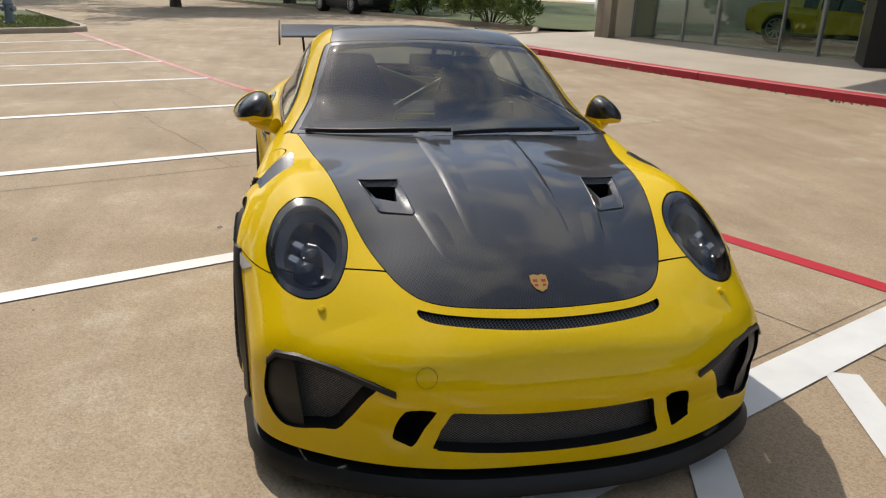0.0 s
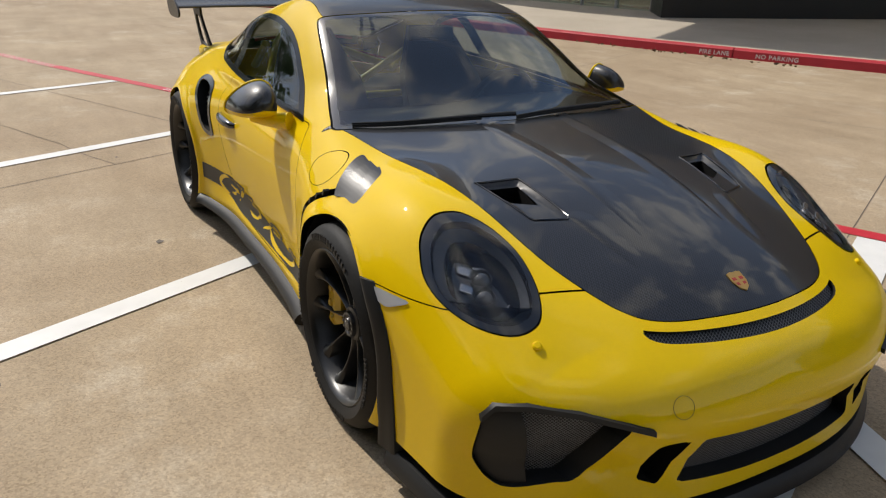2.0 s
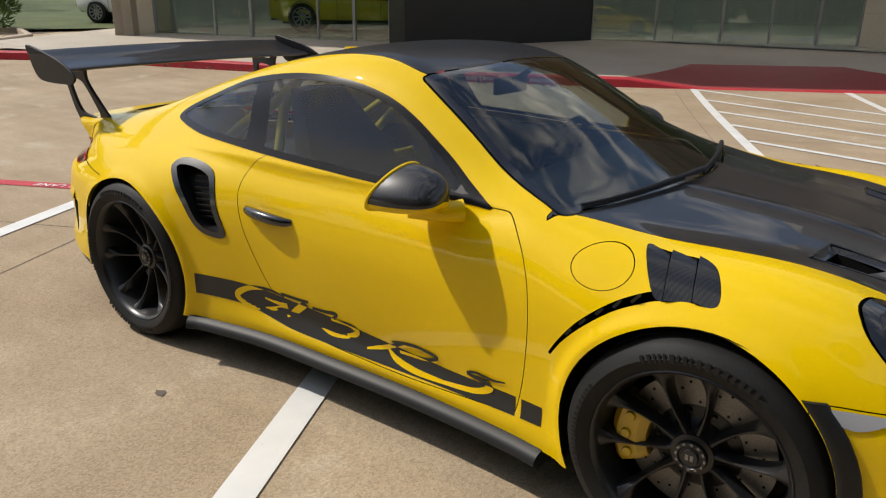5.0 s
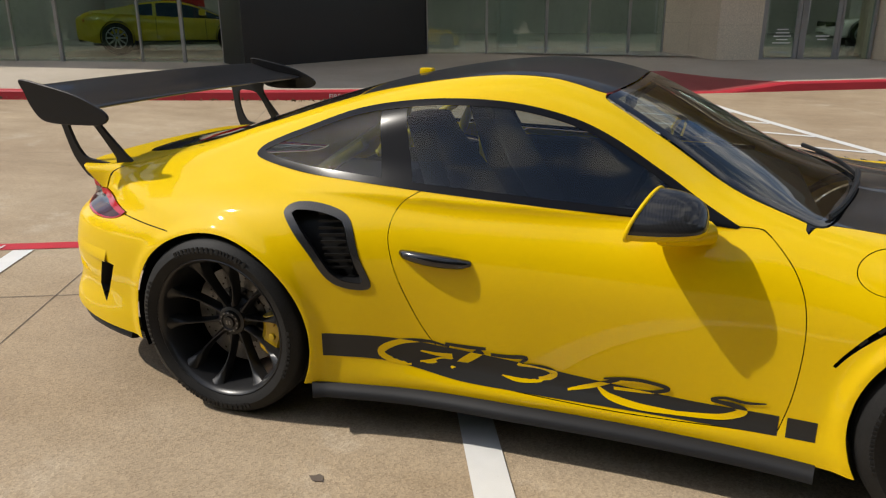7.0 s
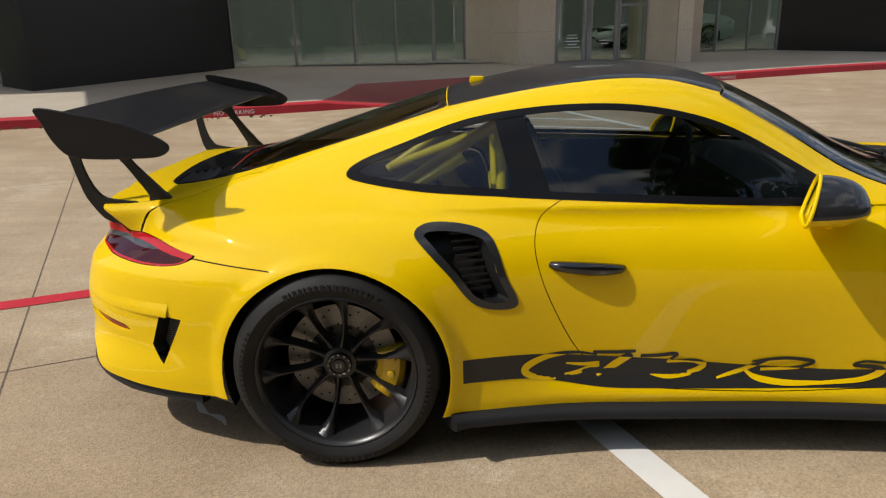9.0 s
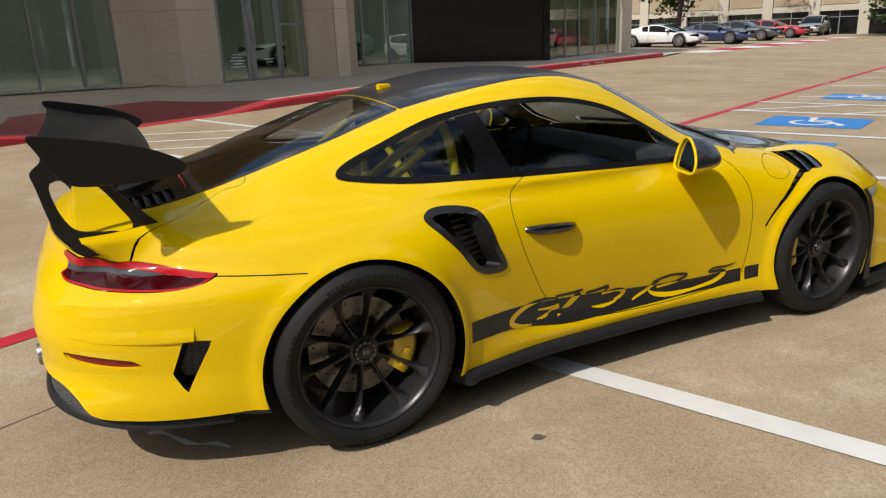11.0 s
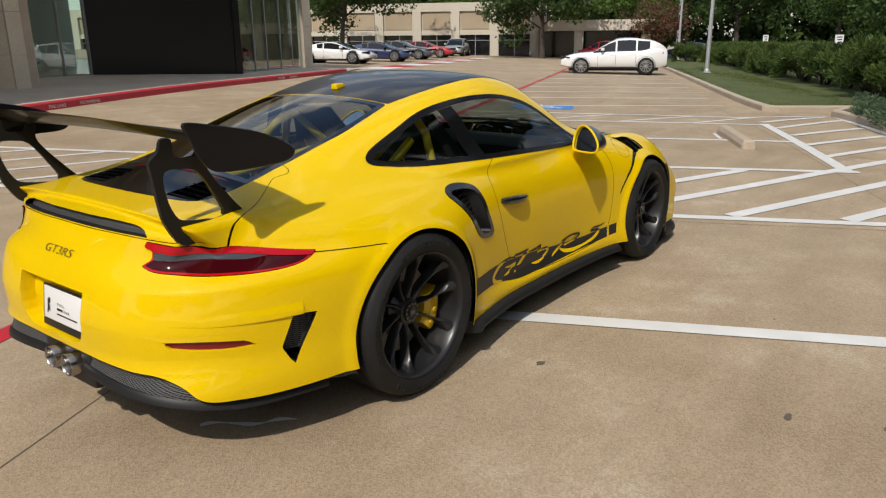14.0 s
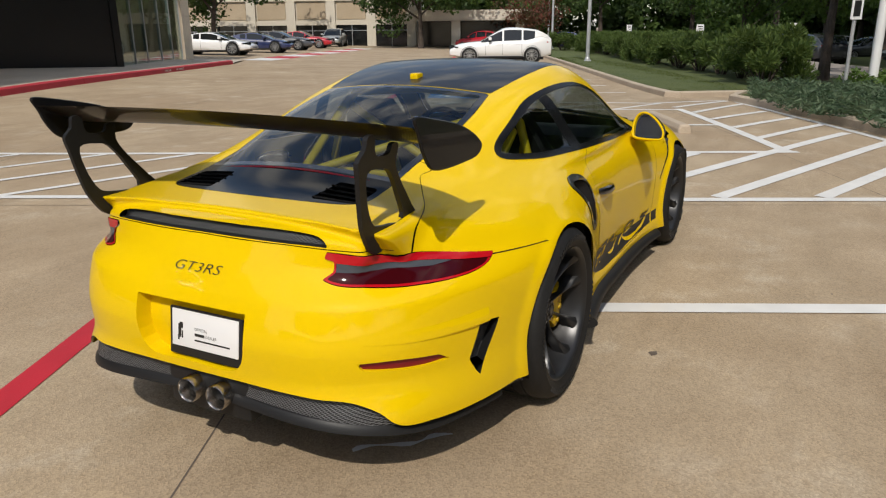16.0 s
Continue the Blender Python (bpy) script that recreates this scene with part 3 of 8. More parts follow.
def rise(x, y):
    """The lot is level round the car and tilts gently further off."""
    r = math.hypot(x, y)
    s = min(max((r - 6) / 12, 0), 1)
    return s * s * (3 - 2 * s) * (-0.016 * x + 0.021 * y) * min(1, 60 / max(r, 1))


def flat(p, q):
    return p * math.cos(TURN) - q * math.sin(TURN), p * math.sin(TURN) + q * math.cos(TURN)


def lot(p, q, z=0.0):
    x, y = flat(p, q)
    return (x, y, z + rise(x, y))


def stand(p, q, turn=0.0, z=0.0):
    """The pose of a thing that stands at (p, q), turned from the p axis."""
    x, y, h = lot(p, q, z)
    return pose(x, y, h, 0, 0, 25.0 + turn)


bm = bmesh.new()
N = 150
rows = []
for i in range(N + 1):
    row = []
    for j in range(N + 1):
        a, b = 2 * i / N - 1, 2 * j / N - 1
        x, y = math.copysign(abs(a) ** 3.2, a) * 900 + 14 * a, math.copysign(abs(b) ** 3.2, b) * 900 + 14 * b
        row.append(bm.verts.new((x, y, rise(x, y))))
    rows.append(row)
for i in range(N):
    for j in range(N):
        bm.faces.new((rows[i][j], rows[i + 1][j], rows[i + 1][j + 1], rows[i][j + 1]))
part("ground", bm, CONCRETE, None, "tan broom-finished concrete of the parking lot", True, "ground", "structure")


def ribbon(name, pts, width, mat, z, label, category="line", parent=None):
    """A flat strip along points (p, q)."""
    bm = bmesh.new()
    out = []
    for a, b in zip(pts, pts[1:]):
        n = max(1, int(math.hypot(b[0] - a[0], b[1] - a[1]) / 0.8))
        out += [(a[0] + (b[0] - a[0]) * i / n, a[1] + (b[1] - a[1]) * i / n) for i in range(n)]
    out.append(pts[-1])
    prev = None
    for i, p in enumerate(out):
        a, b = out[max(i - 1, 0)], out[min(i + 1, len(out) - 1)]
        t = Vector((b[0] - a[0], b[1] - a[1])).normalized()
        l = bm.verts.new(lot(p[0] - t.y * width / 2, p[1] + t.x * width / 2, z))
        r = bm.verts.new(lot(p[0] + t.y * width / 2, p[1] - t.x * width / 2, z))
        if prev:
            bm.faces.new((prev[0], prev[1], r, l))
        prev = (l, r)
    ob = part(name, bm, mat, parent, label, False, category, "structure")
    return ob


def sheet(name, outline, mat, z, label, category, step=None, kind="structure"):
    bm = bmesh.new()
    vs = [bm.verts.new(lot(p, q, z)) for p, q in outline]
    bm.faces.new(vs)
    bmesh.ops.triangulate(bm, faces=bm.faces)
    for _ in range(0 if step is None else step):
        bmesh.ops.subdivide_edges(bm, edges=bm.edges, cuts=1)
    if step:
        for v in bm.verts:
            v.co.z = rise(v.co.x, v.co.y) + z
    return part(name, bm, mat, None, label, False, category, kind)


# painted lines
ribbon("red_lane_line", [(-19.5, 1.80), (-12, 1.90), (-7.5, 1.95)], 0.14, RED_WORN, 0.004, "faded red fire lane line along the stalls")
ribbon("red_lane_line", [(-7.5, 1.95), (-6, 1.97), (8, 1.97), (20, 1.60), (33, 1.25), (60, 0.9)], 0.14, RED, 0.004, "red fire lane line painted along the stalls")
for p in (-16.2, -13.8, -11.5, -8.9, -6.0, -3.24, -0.56, 1.99, 4.48, 7.06, 9.5, 11.0):
    ribbon("stall_line", [(p, 1.88), (p, -3.80)], 0.13 if p > -9 else 0.11, WHITE, 0.006, "white stall line painted on the concrete")
for p in (14.55, 17.45, 20.05, 22.6, 25.05, 28.4, 31.8):
    ribbon("stall_line", [(p - 2.3, 1.5), (p, -3.80)], 0.12, WHITE, 0.006, "white stall line painted on the concrete")
# crossing in front of the ramp and the striped bay ahead of the car
for p in (2.12, 4.52):
    ribbon("crossing_edge", [(p, 2.10), (p, 10.0)], 0.12, WHITE, 0.006, "white edge line of the striped crossing")
for k in range(8):
    q = 9.85 - 1.10 * k
    ribbon("crossing_stripe", [(2.18, q + 0.08), (4.46, q - 2.0)] if q > 4.2 else [(2.18, q + 0.08), (2.18 + (q - 2.1) * 1.09, 2.15)], 0.10, WHITE, 0.0065, "white diagonal stripe of the crossing")
ribbon("stall_line", [(1.885, 1.88), (1.885, 0.0)], 0.08, WHITE, 0.0055, "old white line beside the stall line")
for q, p_end in ((2.62, 4.42), (1.70, 4.42), (0.72, 4.42), (-0.25, 4.42), (-1.10, 6.15), (-2.10, 5.30), (-3.0, 4.40)):
    p_start = max(2.08, 2.08 + q - 1.86)
    ribbon("bay_stripe", [(p_start, q - (p_start - 2.08)), (p_end, q - (p_end - 2.08))], 0.145, WHITE, 0.0065, "white diagonal stripe of the access bay")
for a, b in (((9.56, 1.75), (10.94, 0.35)), ((9.56, 0.2), (10.94, -1.2)), ((9.56, -1.3), (10.94, -2.7)), ((9.56, -2.6), (10.94, -3.75))):
    ribbon("bay_stripe", [a, b], 0.10, WHITE, 0.0065, "white diagonal stripe of the access bay")
ribbon("island_edge_line", [(4.46, -3.68), (9.66, -3.79)], 0.15, WHITE, 0.007, "white edge line of the striped corner")
ribbon("island_edge_line", [(10.95, -3.6), (12.3, -5.62), (8.6, -5.38), (4.4, -5.3)], 0.12, WHITE, 0.007, "white edge line of the striped corner")
for a, b in (((8.94, -3.85), (11.15, -5.5)), ((7.86, -3.85), (9.38, -5.28)), ((6.72, -3.80), (8.19, -5.28)), ((5.57, -3.72), (7.2, -5.33)), ((10.0, -3.80), (12.0, -5.45))):
    ribbon("corner_stripe", [a, b], 0.13, WHITE, 0.008, "white diagonal stripe of the corner")
ribbon("old_line", [(7.2, -2.72), (7.9, -2.72)], 0.05, WHITE, 0.006, "short white mark")
for p, q in ((8.38, 0.36), (12.5, 0.36), (5.85, 0.36)):
    bay = sheet("blue_bay_square", [(p - 0.58, q - 0.68), (p + 0.58, q - 0.68), (p + 0.58, q + 0.68), (p - 0.58, q + 0.68)], BLUE, 0.005, "blue accessible-bay square painted on the concrete", "marking")
    bm = bmesh.new()
    ring = [(p - 0.10 + 0.26 * math.cos(a), q + 0.02 + 0.26 * math.sin(a)) for a in np.linspace(0.6, 5.4, 22)]
    for chain, wd in ((ring, 0.075), ([(p + 0.40, q + 0.08), (p + 0.02, q + 0.06), (p - 0.02, q - 0.22), (p - 0.26, q - 0.42), (p - 0.32, q - 0.34)], 0.085), ([(p + 0.18, q + 0.05), (p + 0.16, q - 0.20)], 0.07)):
        for a, b in zip(chain, chain[1:]):
            t = Vector((b[0] - a[0], b[1] - a[1])).normalized() * wd / 2
            bm.faces.new([bm.verts.new(lot(u, w, 0.008)) for u, w in ((a[0] - t.y, a[1] + t.x), (a[0] + t.y, a[1] - t.x), (b[0] + t.y, b[1] - t.x), (b[0] - t.y, b[1] + t.x))])
    ring2 = [(p + 0.46 + 0.07 * math.cos(a), q + 0.10 + 0.07 * math.sin(a)) for a in np.linspace(0, 2 * math.pi, 14, False)]
    bm.faces.new([bm.verts.new(lot(u, w, 0.008)) for u, w in ring2])
    part("bay_symbol", bm, WHITE, bay, "white wheelchair symbol")
# joints of the slabs
for p in (-16.2, -11.7, -7.2, -2.69, 1.80, 6.30, 10.8, 15.3):
    ribbon("slab_joint", [(p, -14.0 if p < 6 else -3.6), (p, 9.98)], 0.007, JOINT, 0.002, "dark joint between concrete slabs", "joint")
for q in (-12.5, -8.0, -3.55, 1.02, 5.6):
    ribbon("slab_joint", [(-30.0, q), (3.0 if q < -3.6 else 24.0, q)], 0.007, JOINT, 0.002, "dark joint between concrete slabs", "joint")
# crack wandering from one joint
random.seed(11)
pts, q = [], -0.1
for k in range(16):
    pts.append((-2.69 - 0.28 * k, q))
    q += random.uniform(-0.05, 0.05)
ribbon("hairline_crack", pts, 0.006, JOINT, 0.0025, "thin crack in the concrete", "crack")
for x, y, r in ((-0.546, -2.226, 0.030), (-0.414, -2.554, 0.022), (0.523, -1.917, 0.012), (-0.69, -1.19, 0.03), (1.5, -3.3, 0.02), (-2.6, -1.2, 0.018)):
    bm = bmesh.new()
    bm.faces.new([bm.verts.new((x + r * random.uniform(0.6, 1.3) * math.cos(a), y + r * random.uniform(0.35, 0.8) * math.sin(a), 0.003)) for a in np.linspace(0, 2 * math.pi, 11, False)])
    part("oil_spot", bm, STAIN, None, "small dark oil spot on the concrete", False, "stain", "structure")
bm = bmesh.new()
prev = None
for k in range(15):
    t = k / 14
    x, y = -1.98 + 0.26 * t, -0.40 - 0.28 * t + 0.022 * math.sin(9 * t)
    wd = 0.007 + 0.004 * math.sin(17 * t)
    cur = (bm.verts.new((x - wd, y - wd, 0.004)), bm.verts.new((x + wd, y + wd, 0.004)))
    if prev:
        bm.faces.new((prev[0], prev[1], cur[1], cur[0]))
    prev = cur
part("chalk_mark", bm, WHITE, None, "pale scratched mark on the concrete", False, "mark", "structure")

# kerb, sidewalk, ramp
def ramp_share(p):
    return min(max((p - 1.0) / 1.3, 0), 1) * min(max((6.5 - p) / 1.3, 0), 1)


def walk_z(p, q):
    return 0.15 * (1 - ramp_share(p) * min(max(1 - (q - 10.15) / 3.2, 0), 1)) + 0.002


def ramp_back(p):
    """How far back the painted ramp reaches: flared sides and a straight back edge."""
    return 10.165 + 2.35 * min(max((p - 0.98) / 1.35, 0), 1, max((6.52 - p) / 1.35, 0))


ps = sorted(set([round(-12.4 + 0.4 * k, 3) for k in range(98)] + [26.4] + [round(0.98 + 0.135 * k, 4) for k in range(42)] + [6.52]))
bmw, bmr = bmesh.new(), bmesh.new()
for a, b in zip(ps, ps[1:]):
    for k in range(18):
        for tgt, lo_, hi_ in ((bmr, lambda p: 10.165, ramp_back), (bmw, ramp_back, lambda p: 17.2)):
            if tgt is bmr and (k > 7 or ramp_back((a + b) / 2) < 10.17):
                continue
            n = 8 if tgt is bmr else 18
            at_ = lambda p, i: lo_(p) + (hi_(p) - lo_(p)) * (i / n) ** (1.0 if tgt is bmr else 1.4)
            four = [(a, at_(a, k)), (b, at_(b, k)), (b, at_(b, k + 1)), (a, at_(a, k + 1))]
            tgt.faces.new([tgt.verts.new(lot(p, q, walk_z(p, q))) for p, q in four])
for m_ in (bmw, bmr):
    bmesh.ops.remove_doubles(m_, verts=m_.verts, dist=2e-4)
part("sidewalk", bmw, WALK, None, "pale concrete sidewalk before the building", False, "sidewalk", "structure")
part("ramp", bmr, RAMP_RED, None, "dark red painted ramp down to the lot", False, "ramp", "structure")
seams = [-12.4, -9.2, -5.2, -1.2, 1.0, 6.5, 10.4, 14.4, 18.4, 22.4, 26.4]
for a, b in zip(seams, seams[1:]):
    if (a, b) == (1.0, 6.5):
        a, b = 0.98, 6.52
    bm = bmesh.new()
    rows = []
    n = max(2, int((b - a) / 0.3))
    for i in range(n + 1):
        p = a + 0.008 + (b - a - 0.016) * i / n
        h = max(walk_z(p, 10.16), 0.012)
        bow = 0.0 if p > -9 else -0.09 * (p + 9) ** 2
        rows.append([bm.verts.new(lot(p, q + bow, z)) for q, z in ((9.985, -0.02), (10.0, h - 0.022), (10.018, h - 0.006), (10.04, h + 0.003), (10.165, h + 0.004), (10.165, -0.02))])
    for u, v in zip(rows, rows[1:]):
        for j in range(5):
            bm.faces.new((u[j], v[j], v[j + 1], u[j + 1]))
    bm.faces.new(rows[0]), bm.faces.new(rows[-1][::-1])
    part("kerb", bm, KERB_RED, None, "red painted concrete kerb", False, "kerb", "structure")


def words(text, p, q, z, size, mat, tilt=78.0, turn=0.0, name="kerb_lettering", label="white stencilled words on the red kerb"):
    v, f = lettering(text, size, 1.05, 0, 0.0015, 1.12)
    x, y, h = lot(p, q, z)
    ob = put(name, (v, f), mat, None, label, False, None, "lettering", "structure")
    ob.matrix_basis = pose(x, y, h, 0, 0, 25 + turn) @ pose(0, 0, 0, tilt, 0, 0)
    return ob


LETTER_PLACES = ((-1.75, 10.0), (8.6, 10.0), (19.5, 10.0), (-11.0, 9.84))
# ---- the sports car: its skin cut into panels ----
car = empty("sports_car", None, "bright yellow sports car with carbon bonnet and tall rear wing", "car")


def side_cut(v, poly, s):
    """Distance to an outline (x, z) on the right (s = -1) or left (s = 1) flank."""
    return np.maximum(inside(v[:, [0, 2]], poly), 0.25 - s * v[:, 1])


def front_cut(v, poly, s, x0=1.3):
    q = np.stack([s * v[:, 1], v[:, 2]], 1)
    return np.maximum(inside(q, poly), x0 - v[:, 0])


def rear_cut(v, poly, s, x0=-1.3):
    q = np.stack([s * v[:, 1], v[:, 2]], 1)
    return np.maximum(inside(q, poly), v[:, 0] - x0)


def top_cut(v, poly, z0=0.5):
    return np.maximum(inside(np.stack([v[:, 0], np.abs(v[:, 1])], 1), poly), z0 - v[:, 2])


shell = skin(0.019)
gaps = []


def take(cut, gap=0.0015):
    """Cuts a panel out of the shell and leaves a dark joint round it."""
    global shell
    piece, rest = split(shell, cut(shell[0]) + gap)
    if gap:
        joint, rest = split(rest, cut(rest[0]) - gap)
        if len(joint[0]):
            gaps.append((joint[0] - 0.007 * facing(joint[0]), joint[1]))
    shell = rest
    return piece


def refine(cut, times=1):
    """Splits the shell's triangles where cut is below zero, so that narrow openings keep clean edges."""
    global shell
    piece, rest = split(shell, cut(shell[0]))
    v, f = piece
    for _ in range(times):
        e = np.sort(np.vstack([f[:, [0, 1]], f[:, [1, 2]], f[:, [2, 0]]]), 1)
        es, back = np.unique(e, axis=0, return_inverse=True)
        back = back.reshape(3, -1) + len(v)
        v = np.vstack([v, (v[es[:, 0]] + v[es[:, 1]]) / 2])
        a, b, c = back
        f = np.vstack([np.stack([f[:, 0], a, c], 1), np.stack([f[:, 1], b, a], 1), np.stack([f[:, 2], c, b], 1), np.stack([a, b, c], 1)])
    v, f = joined((v, f), rest)
    shell = (v, np.array(f))


def panel(name, mesh, mat, parent=None, label="", lift=0.0):
    n = facing(mesh[0])
    return put(name, (mesh[0] + lift * n, mesh[1]), mat, parent or car, label, True, n)


def pocket(mesh, depth, direction=None, taper=1.0, middle=None):
    """The floor and the walls of a recess below a cut-out piece."""
    v = mesh[0]
    d = -facing(v) if direction is None else np.tile(np.array(direction, float), (len(v), 1))
    low = v + depth * d
    if taper != 1.0:
        c = low.mean(0) if middle is None else np.array(middle)
        low = c + (low - c) * taper
    e = rim(mesh)
    n = len(v)
    wall = [(a, b, b + n) for a, b in e] + [(a, b + n, a + n) for a, b in e]
    used, back = np.unique(np.array(wall), return_inverse=True)
    return (low, mesh[1]), (np.vstack([v, low])[used], back.reshape(-1, 3))


# belly, wheel openings
refine(lambda v: np.maximum(np.maximum(1.30 - v[:, 0], v[:, 0] - 1.70), np.maximum(np.abs(np.abs(v[:, 1]) - 0.41) - 0.13, 0.6 - v[:, 2])))
_, shell = split(shell, shell[0][:, 2] - np.where(shell[0][:, 0] > 1.2, 0.158, 0.19))
for (cx, cz), r in (ARCH_F, ARCH_R):
    v = shell[0]
    _, shell = split(shell, np.maximum(np.hypot(v[:, 0] - cx, v[:, 2] - cz) - r, 0.55 - np.abs(v[:, 1])))

refine(lambda v: np.maximum(v[:, 0] + 1.66, np.abs(v[:, 2] - 0.63) - 0.25))
refine(lambda v: np.maximum(np.maximum(0.76 - v[:, 0], v[:, 0] - 1.25), np.maximum(np.maximum(0.48 - v[:, 2], v[:, 2] - 0.90), 0.60 - np.abs(v[:, 1]))), 2)
refine(lambda v: np.maximum(1.72 - v[:, 0], np.abs(v[:, 2] - 0.57) - 0.06))

# glass, roof, lids
DLO = loop([(-1.205, 0.955), (-1.166, 0.996), (-1.012, 1.057), (-0.799, 1.132), (-0.589, 1.170), (-0.390, 1.184), (-0.201, 1.177), (-0.019, 1.143),
            (0.123, 1.089), (0.295, 0.992), (0.42, 0.916), (0.545, 0.852, 1), (0.40, 0.862), (0.174, 0.868), (-0.163, 0.882), (-0.473, 0.894), (-0.733, 0.906), (-0.953, 0.916), (-1.131, 0.935)])
SCREEN = loop([(0.165, 0.0), (0.155, 0.25), (0.115, 0.46), (0.085, 0.525), (0.14, 0.555), (0.42, 0.625), (0.66, 0.700), (0.76, 0.705), (0.83, 0.50), (0.90, 0.25), (0.925, 0.0), (0.90, -0.25), (0.66, -0.6), (0.155, -0.25)])
ROOF = loop([(0.162, 0.0), (0.152, 0.25), (0.113, 0.455), (0.08, 0.512), (-0.10, 0.492), (-0.35, 0.488), (-0.6, 0.468), (-0.85, 0.43, 1), (-0.86, 0.25), (-0.865, 0.0), (-0.86, -0.3, 1), (0.15, -0.3, 1)])
BACK = loop([(-0.872, 0.0), (-0.868, 0.25), (-0.857, 0.428, 1), (-1.15, 0.455), (-1.45, 0.436), (-1.535, 0.428), (-1.62, 0.430), (-1.75, 0.433), (-1.85, 0.432), (-1.905, 0.405), (-1.94, 0.30), (-1.96, 0.0), (-1.94, -0.30, 1), (-0.868, -0.3, 1)])
BONNET = loop([(0.70, 0.745), (0.76, 0.70), (1.0, 0.645), (1.224, 0.605), (1.49, 0.562), (1.70, 0.512), (1.85, 0.455), (1.95, 0.397), (2.008, 0.325), (2.045, 0.20), (2.064, 0.0), (2.04, -0.25, 1), (0.8, -0.3, 1), (0.78, 0.0), (0.77, 0.4)])
screen = take(lambda v: top_cut(v, SCREEN, 0.6), 0.004)
roof = take(lambda v: top_cut(v, ROOF, 0.9))
back = take(lambda v: top_cut(v, BACK, 0.7))
bonnet = take(lambda v: top_cut(v, BONNET, 0.55))

# windscreen: black printed rim and glass
inner, outer = split(screen, inside(np.stack([screen[0][:, 0], np.abs(screen[0][:, 1])], 1), SCREEN) + 0.030)
windscreen = panel("windscreen", inner, GLASS, None, "raked windscreen with dark printed border")
panel("windscreen_border", outer, GLOSS_BLACK, windscreen)
panel("roof_panel", roof, CARBON_ROOF, None, "black carbon-fibre roof panel")

# rear window, and the black engine cover below it
glass, cover = split(back, -1.685 - back[0][:, 0])
inner, outer = split(glass, np.maximum(inside(np.stack([glass[0][:, 0], np.abs(glass[0][:, 1])], 1), BACK) + 0.03, -1.655 - glass[0][:, 0]))
rear_window = panel("rear_window", inner, REAR_GLASS, None, "sloping rear window with dark border")
panel("rear_window_border", outer, GLOSS_BLACK, rear_window)
vent_cut = []
cover_part = None
for s in (1, -1):
    a = loop([(-1.752, 0.245 * s, 1), (-1.752, 0.408 * s, 1), (-1.905, 0.412 * s, 1), (-1.915, 0.225 * s, 1)][::s], 2)
    hole, cover = split(cover, inside(cover[0][:, :2], a))
    vent_cut.append(hole)
cover_part = panel("engine_cover", cover, COVER_BLACK, None, "black engine cover with louvred vents")
for hole in vent_cut:
    floor_, walls = pocket(hole, 0.035)
    put("vent", joined(floor_, walls), DARK, cover_part)
    y0 = hole[0][:, 1]
    for k in range(4):
        x = -1.772 - 0.036 * k
        ys = np.linspace(y0.min() + 0.004, y0.max() - 0.004, 9)
        base = onto(np.array([[x, y, 0.92] for y in ys]), 8)
        r0, r1, r2, r3 = (np.column_stack([np.full(9, x + dx), ys, base[:, 2] + dz]) for dx, dz in ((0.016, -0.024), (0.016, -0.018), (-0.014, 0.001), (-0.014, -0.005)))
        v = np.vstack([r0, r1, r2, r3])
        f = [(i + 9 * j, i + 1 + 9 * j, i + 1 + 9 * ((j + 1) % 4), i + 9 * ((j + 1) % 4)) for i in range(8) for j in range(4)]
        put("vent_slat", (v, f), BLACK, cover_part, smooth=False)
third = np.array([(-1.702, y) for y in np.linspace(-0.34, 0.34, 25)])
bm = bmesh.new()
tube(bm, [(x, y, float(CABIN(np.array([x - 0.3 * y * y]))[0] - 0.10 * y * y + 0.002)) for x, y in third], 0.007, 6)
part("brake_light", bm, RED_LENS, cover_part, "slim red high-level brake light", True)

# bonnet: two raised lines, two scoops with dark throats, crest
VENT = loop([(1.354, 0.492, 1), (1.378, 0.348, 1), (1.625, 0.328, 1), (1.640, 0.338, 1), (1.605, 0.436, 1), (1.590, 0.444, 1)], 5)
MOUTH = loop([(1.382, 0.469, 1), (1.405, 0.364, 1), (1.530, 0.372, 1), (1.488, 0.440, 1)], 4)
frames, bonnet = split(bonnet, top_cut(bonnet[0], VENT))
bonnet_part = panel("bonnet", bonnet, CARBON, None, "black carbon-fibre bonnet with two air outlets and raised lines")
for s in (1, -1):
    one = split(frames, -s * frames[0][:, 1])[0]
    throat, ring = split(one, inside(np.stack([one[0][:, 0], np.abs(one[0][:, 1])], 1), MOUTH))
    d = inside(np.stack([ring[0][:, 0], np.abs(ring[0][:, 1])], 1), VENT)
    dip = np.clip(-d / 0.02, 0, 1) * np.clip(1 - (ring[0][:, 0] - 1.37) / 0.26, 0, 1) * 0.018
    n = facing(ring[0])
    duct = put("air_outlet", (ring[0] - n * dip[:, None], ring[1]), CARBON, bonnet_part)
    tn = facing(throat[0])
    throat = (throat[0] - tn * 0.016, throat[1])
    low, walls = pocket(throat, 0.075, (-0.35, 0, -0.94))
    put("outlet_throat", joined(low, walls), DARK, duct, smooth=False)
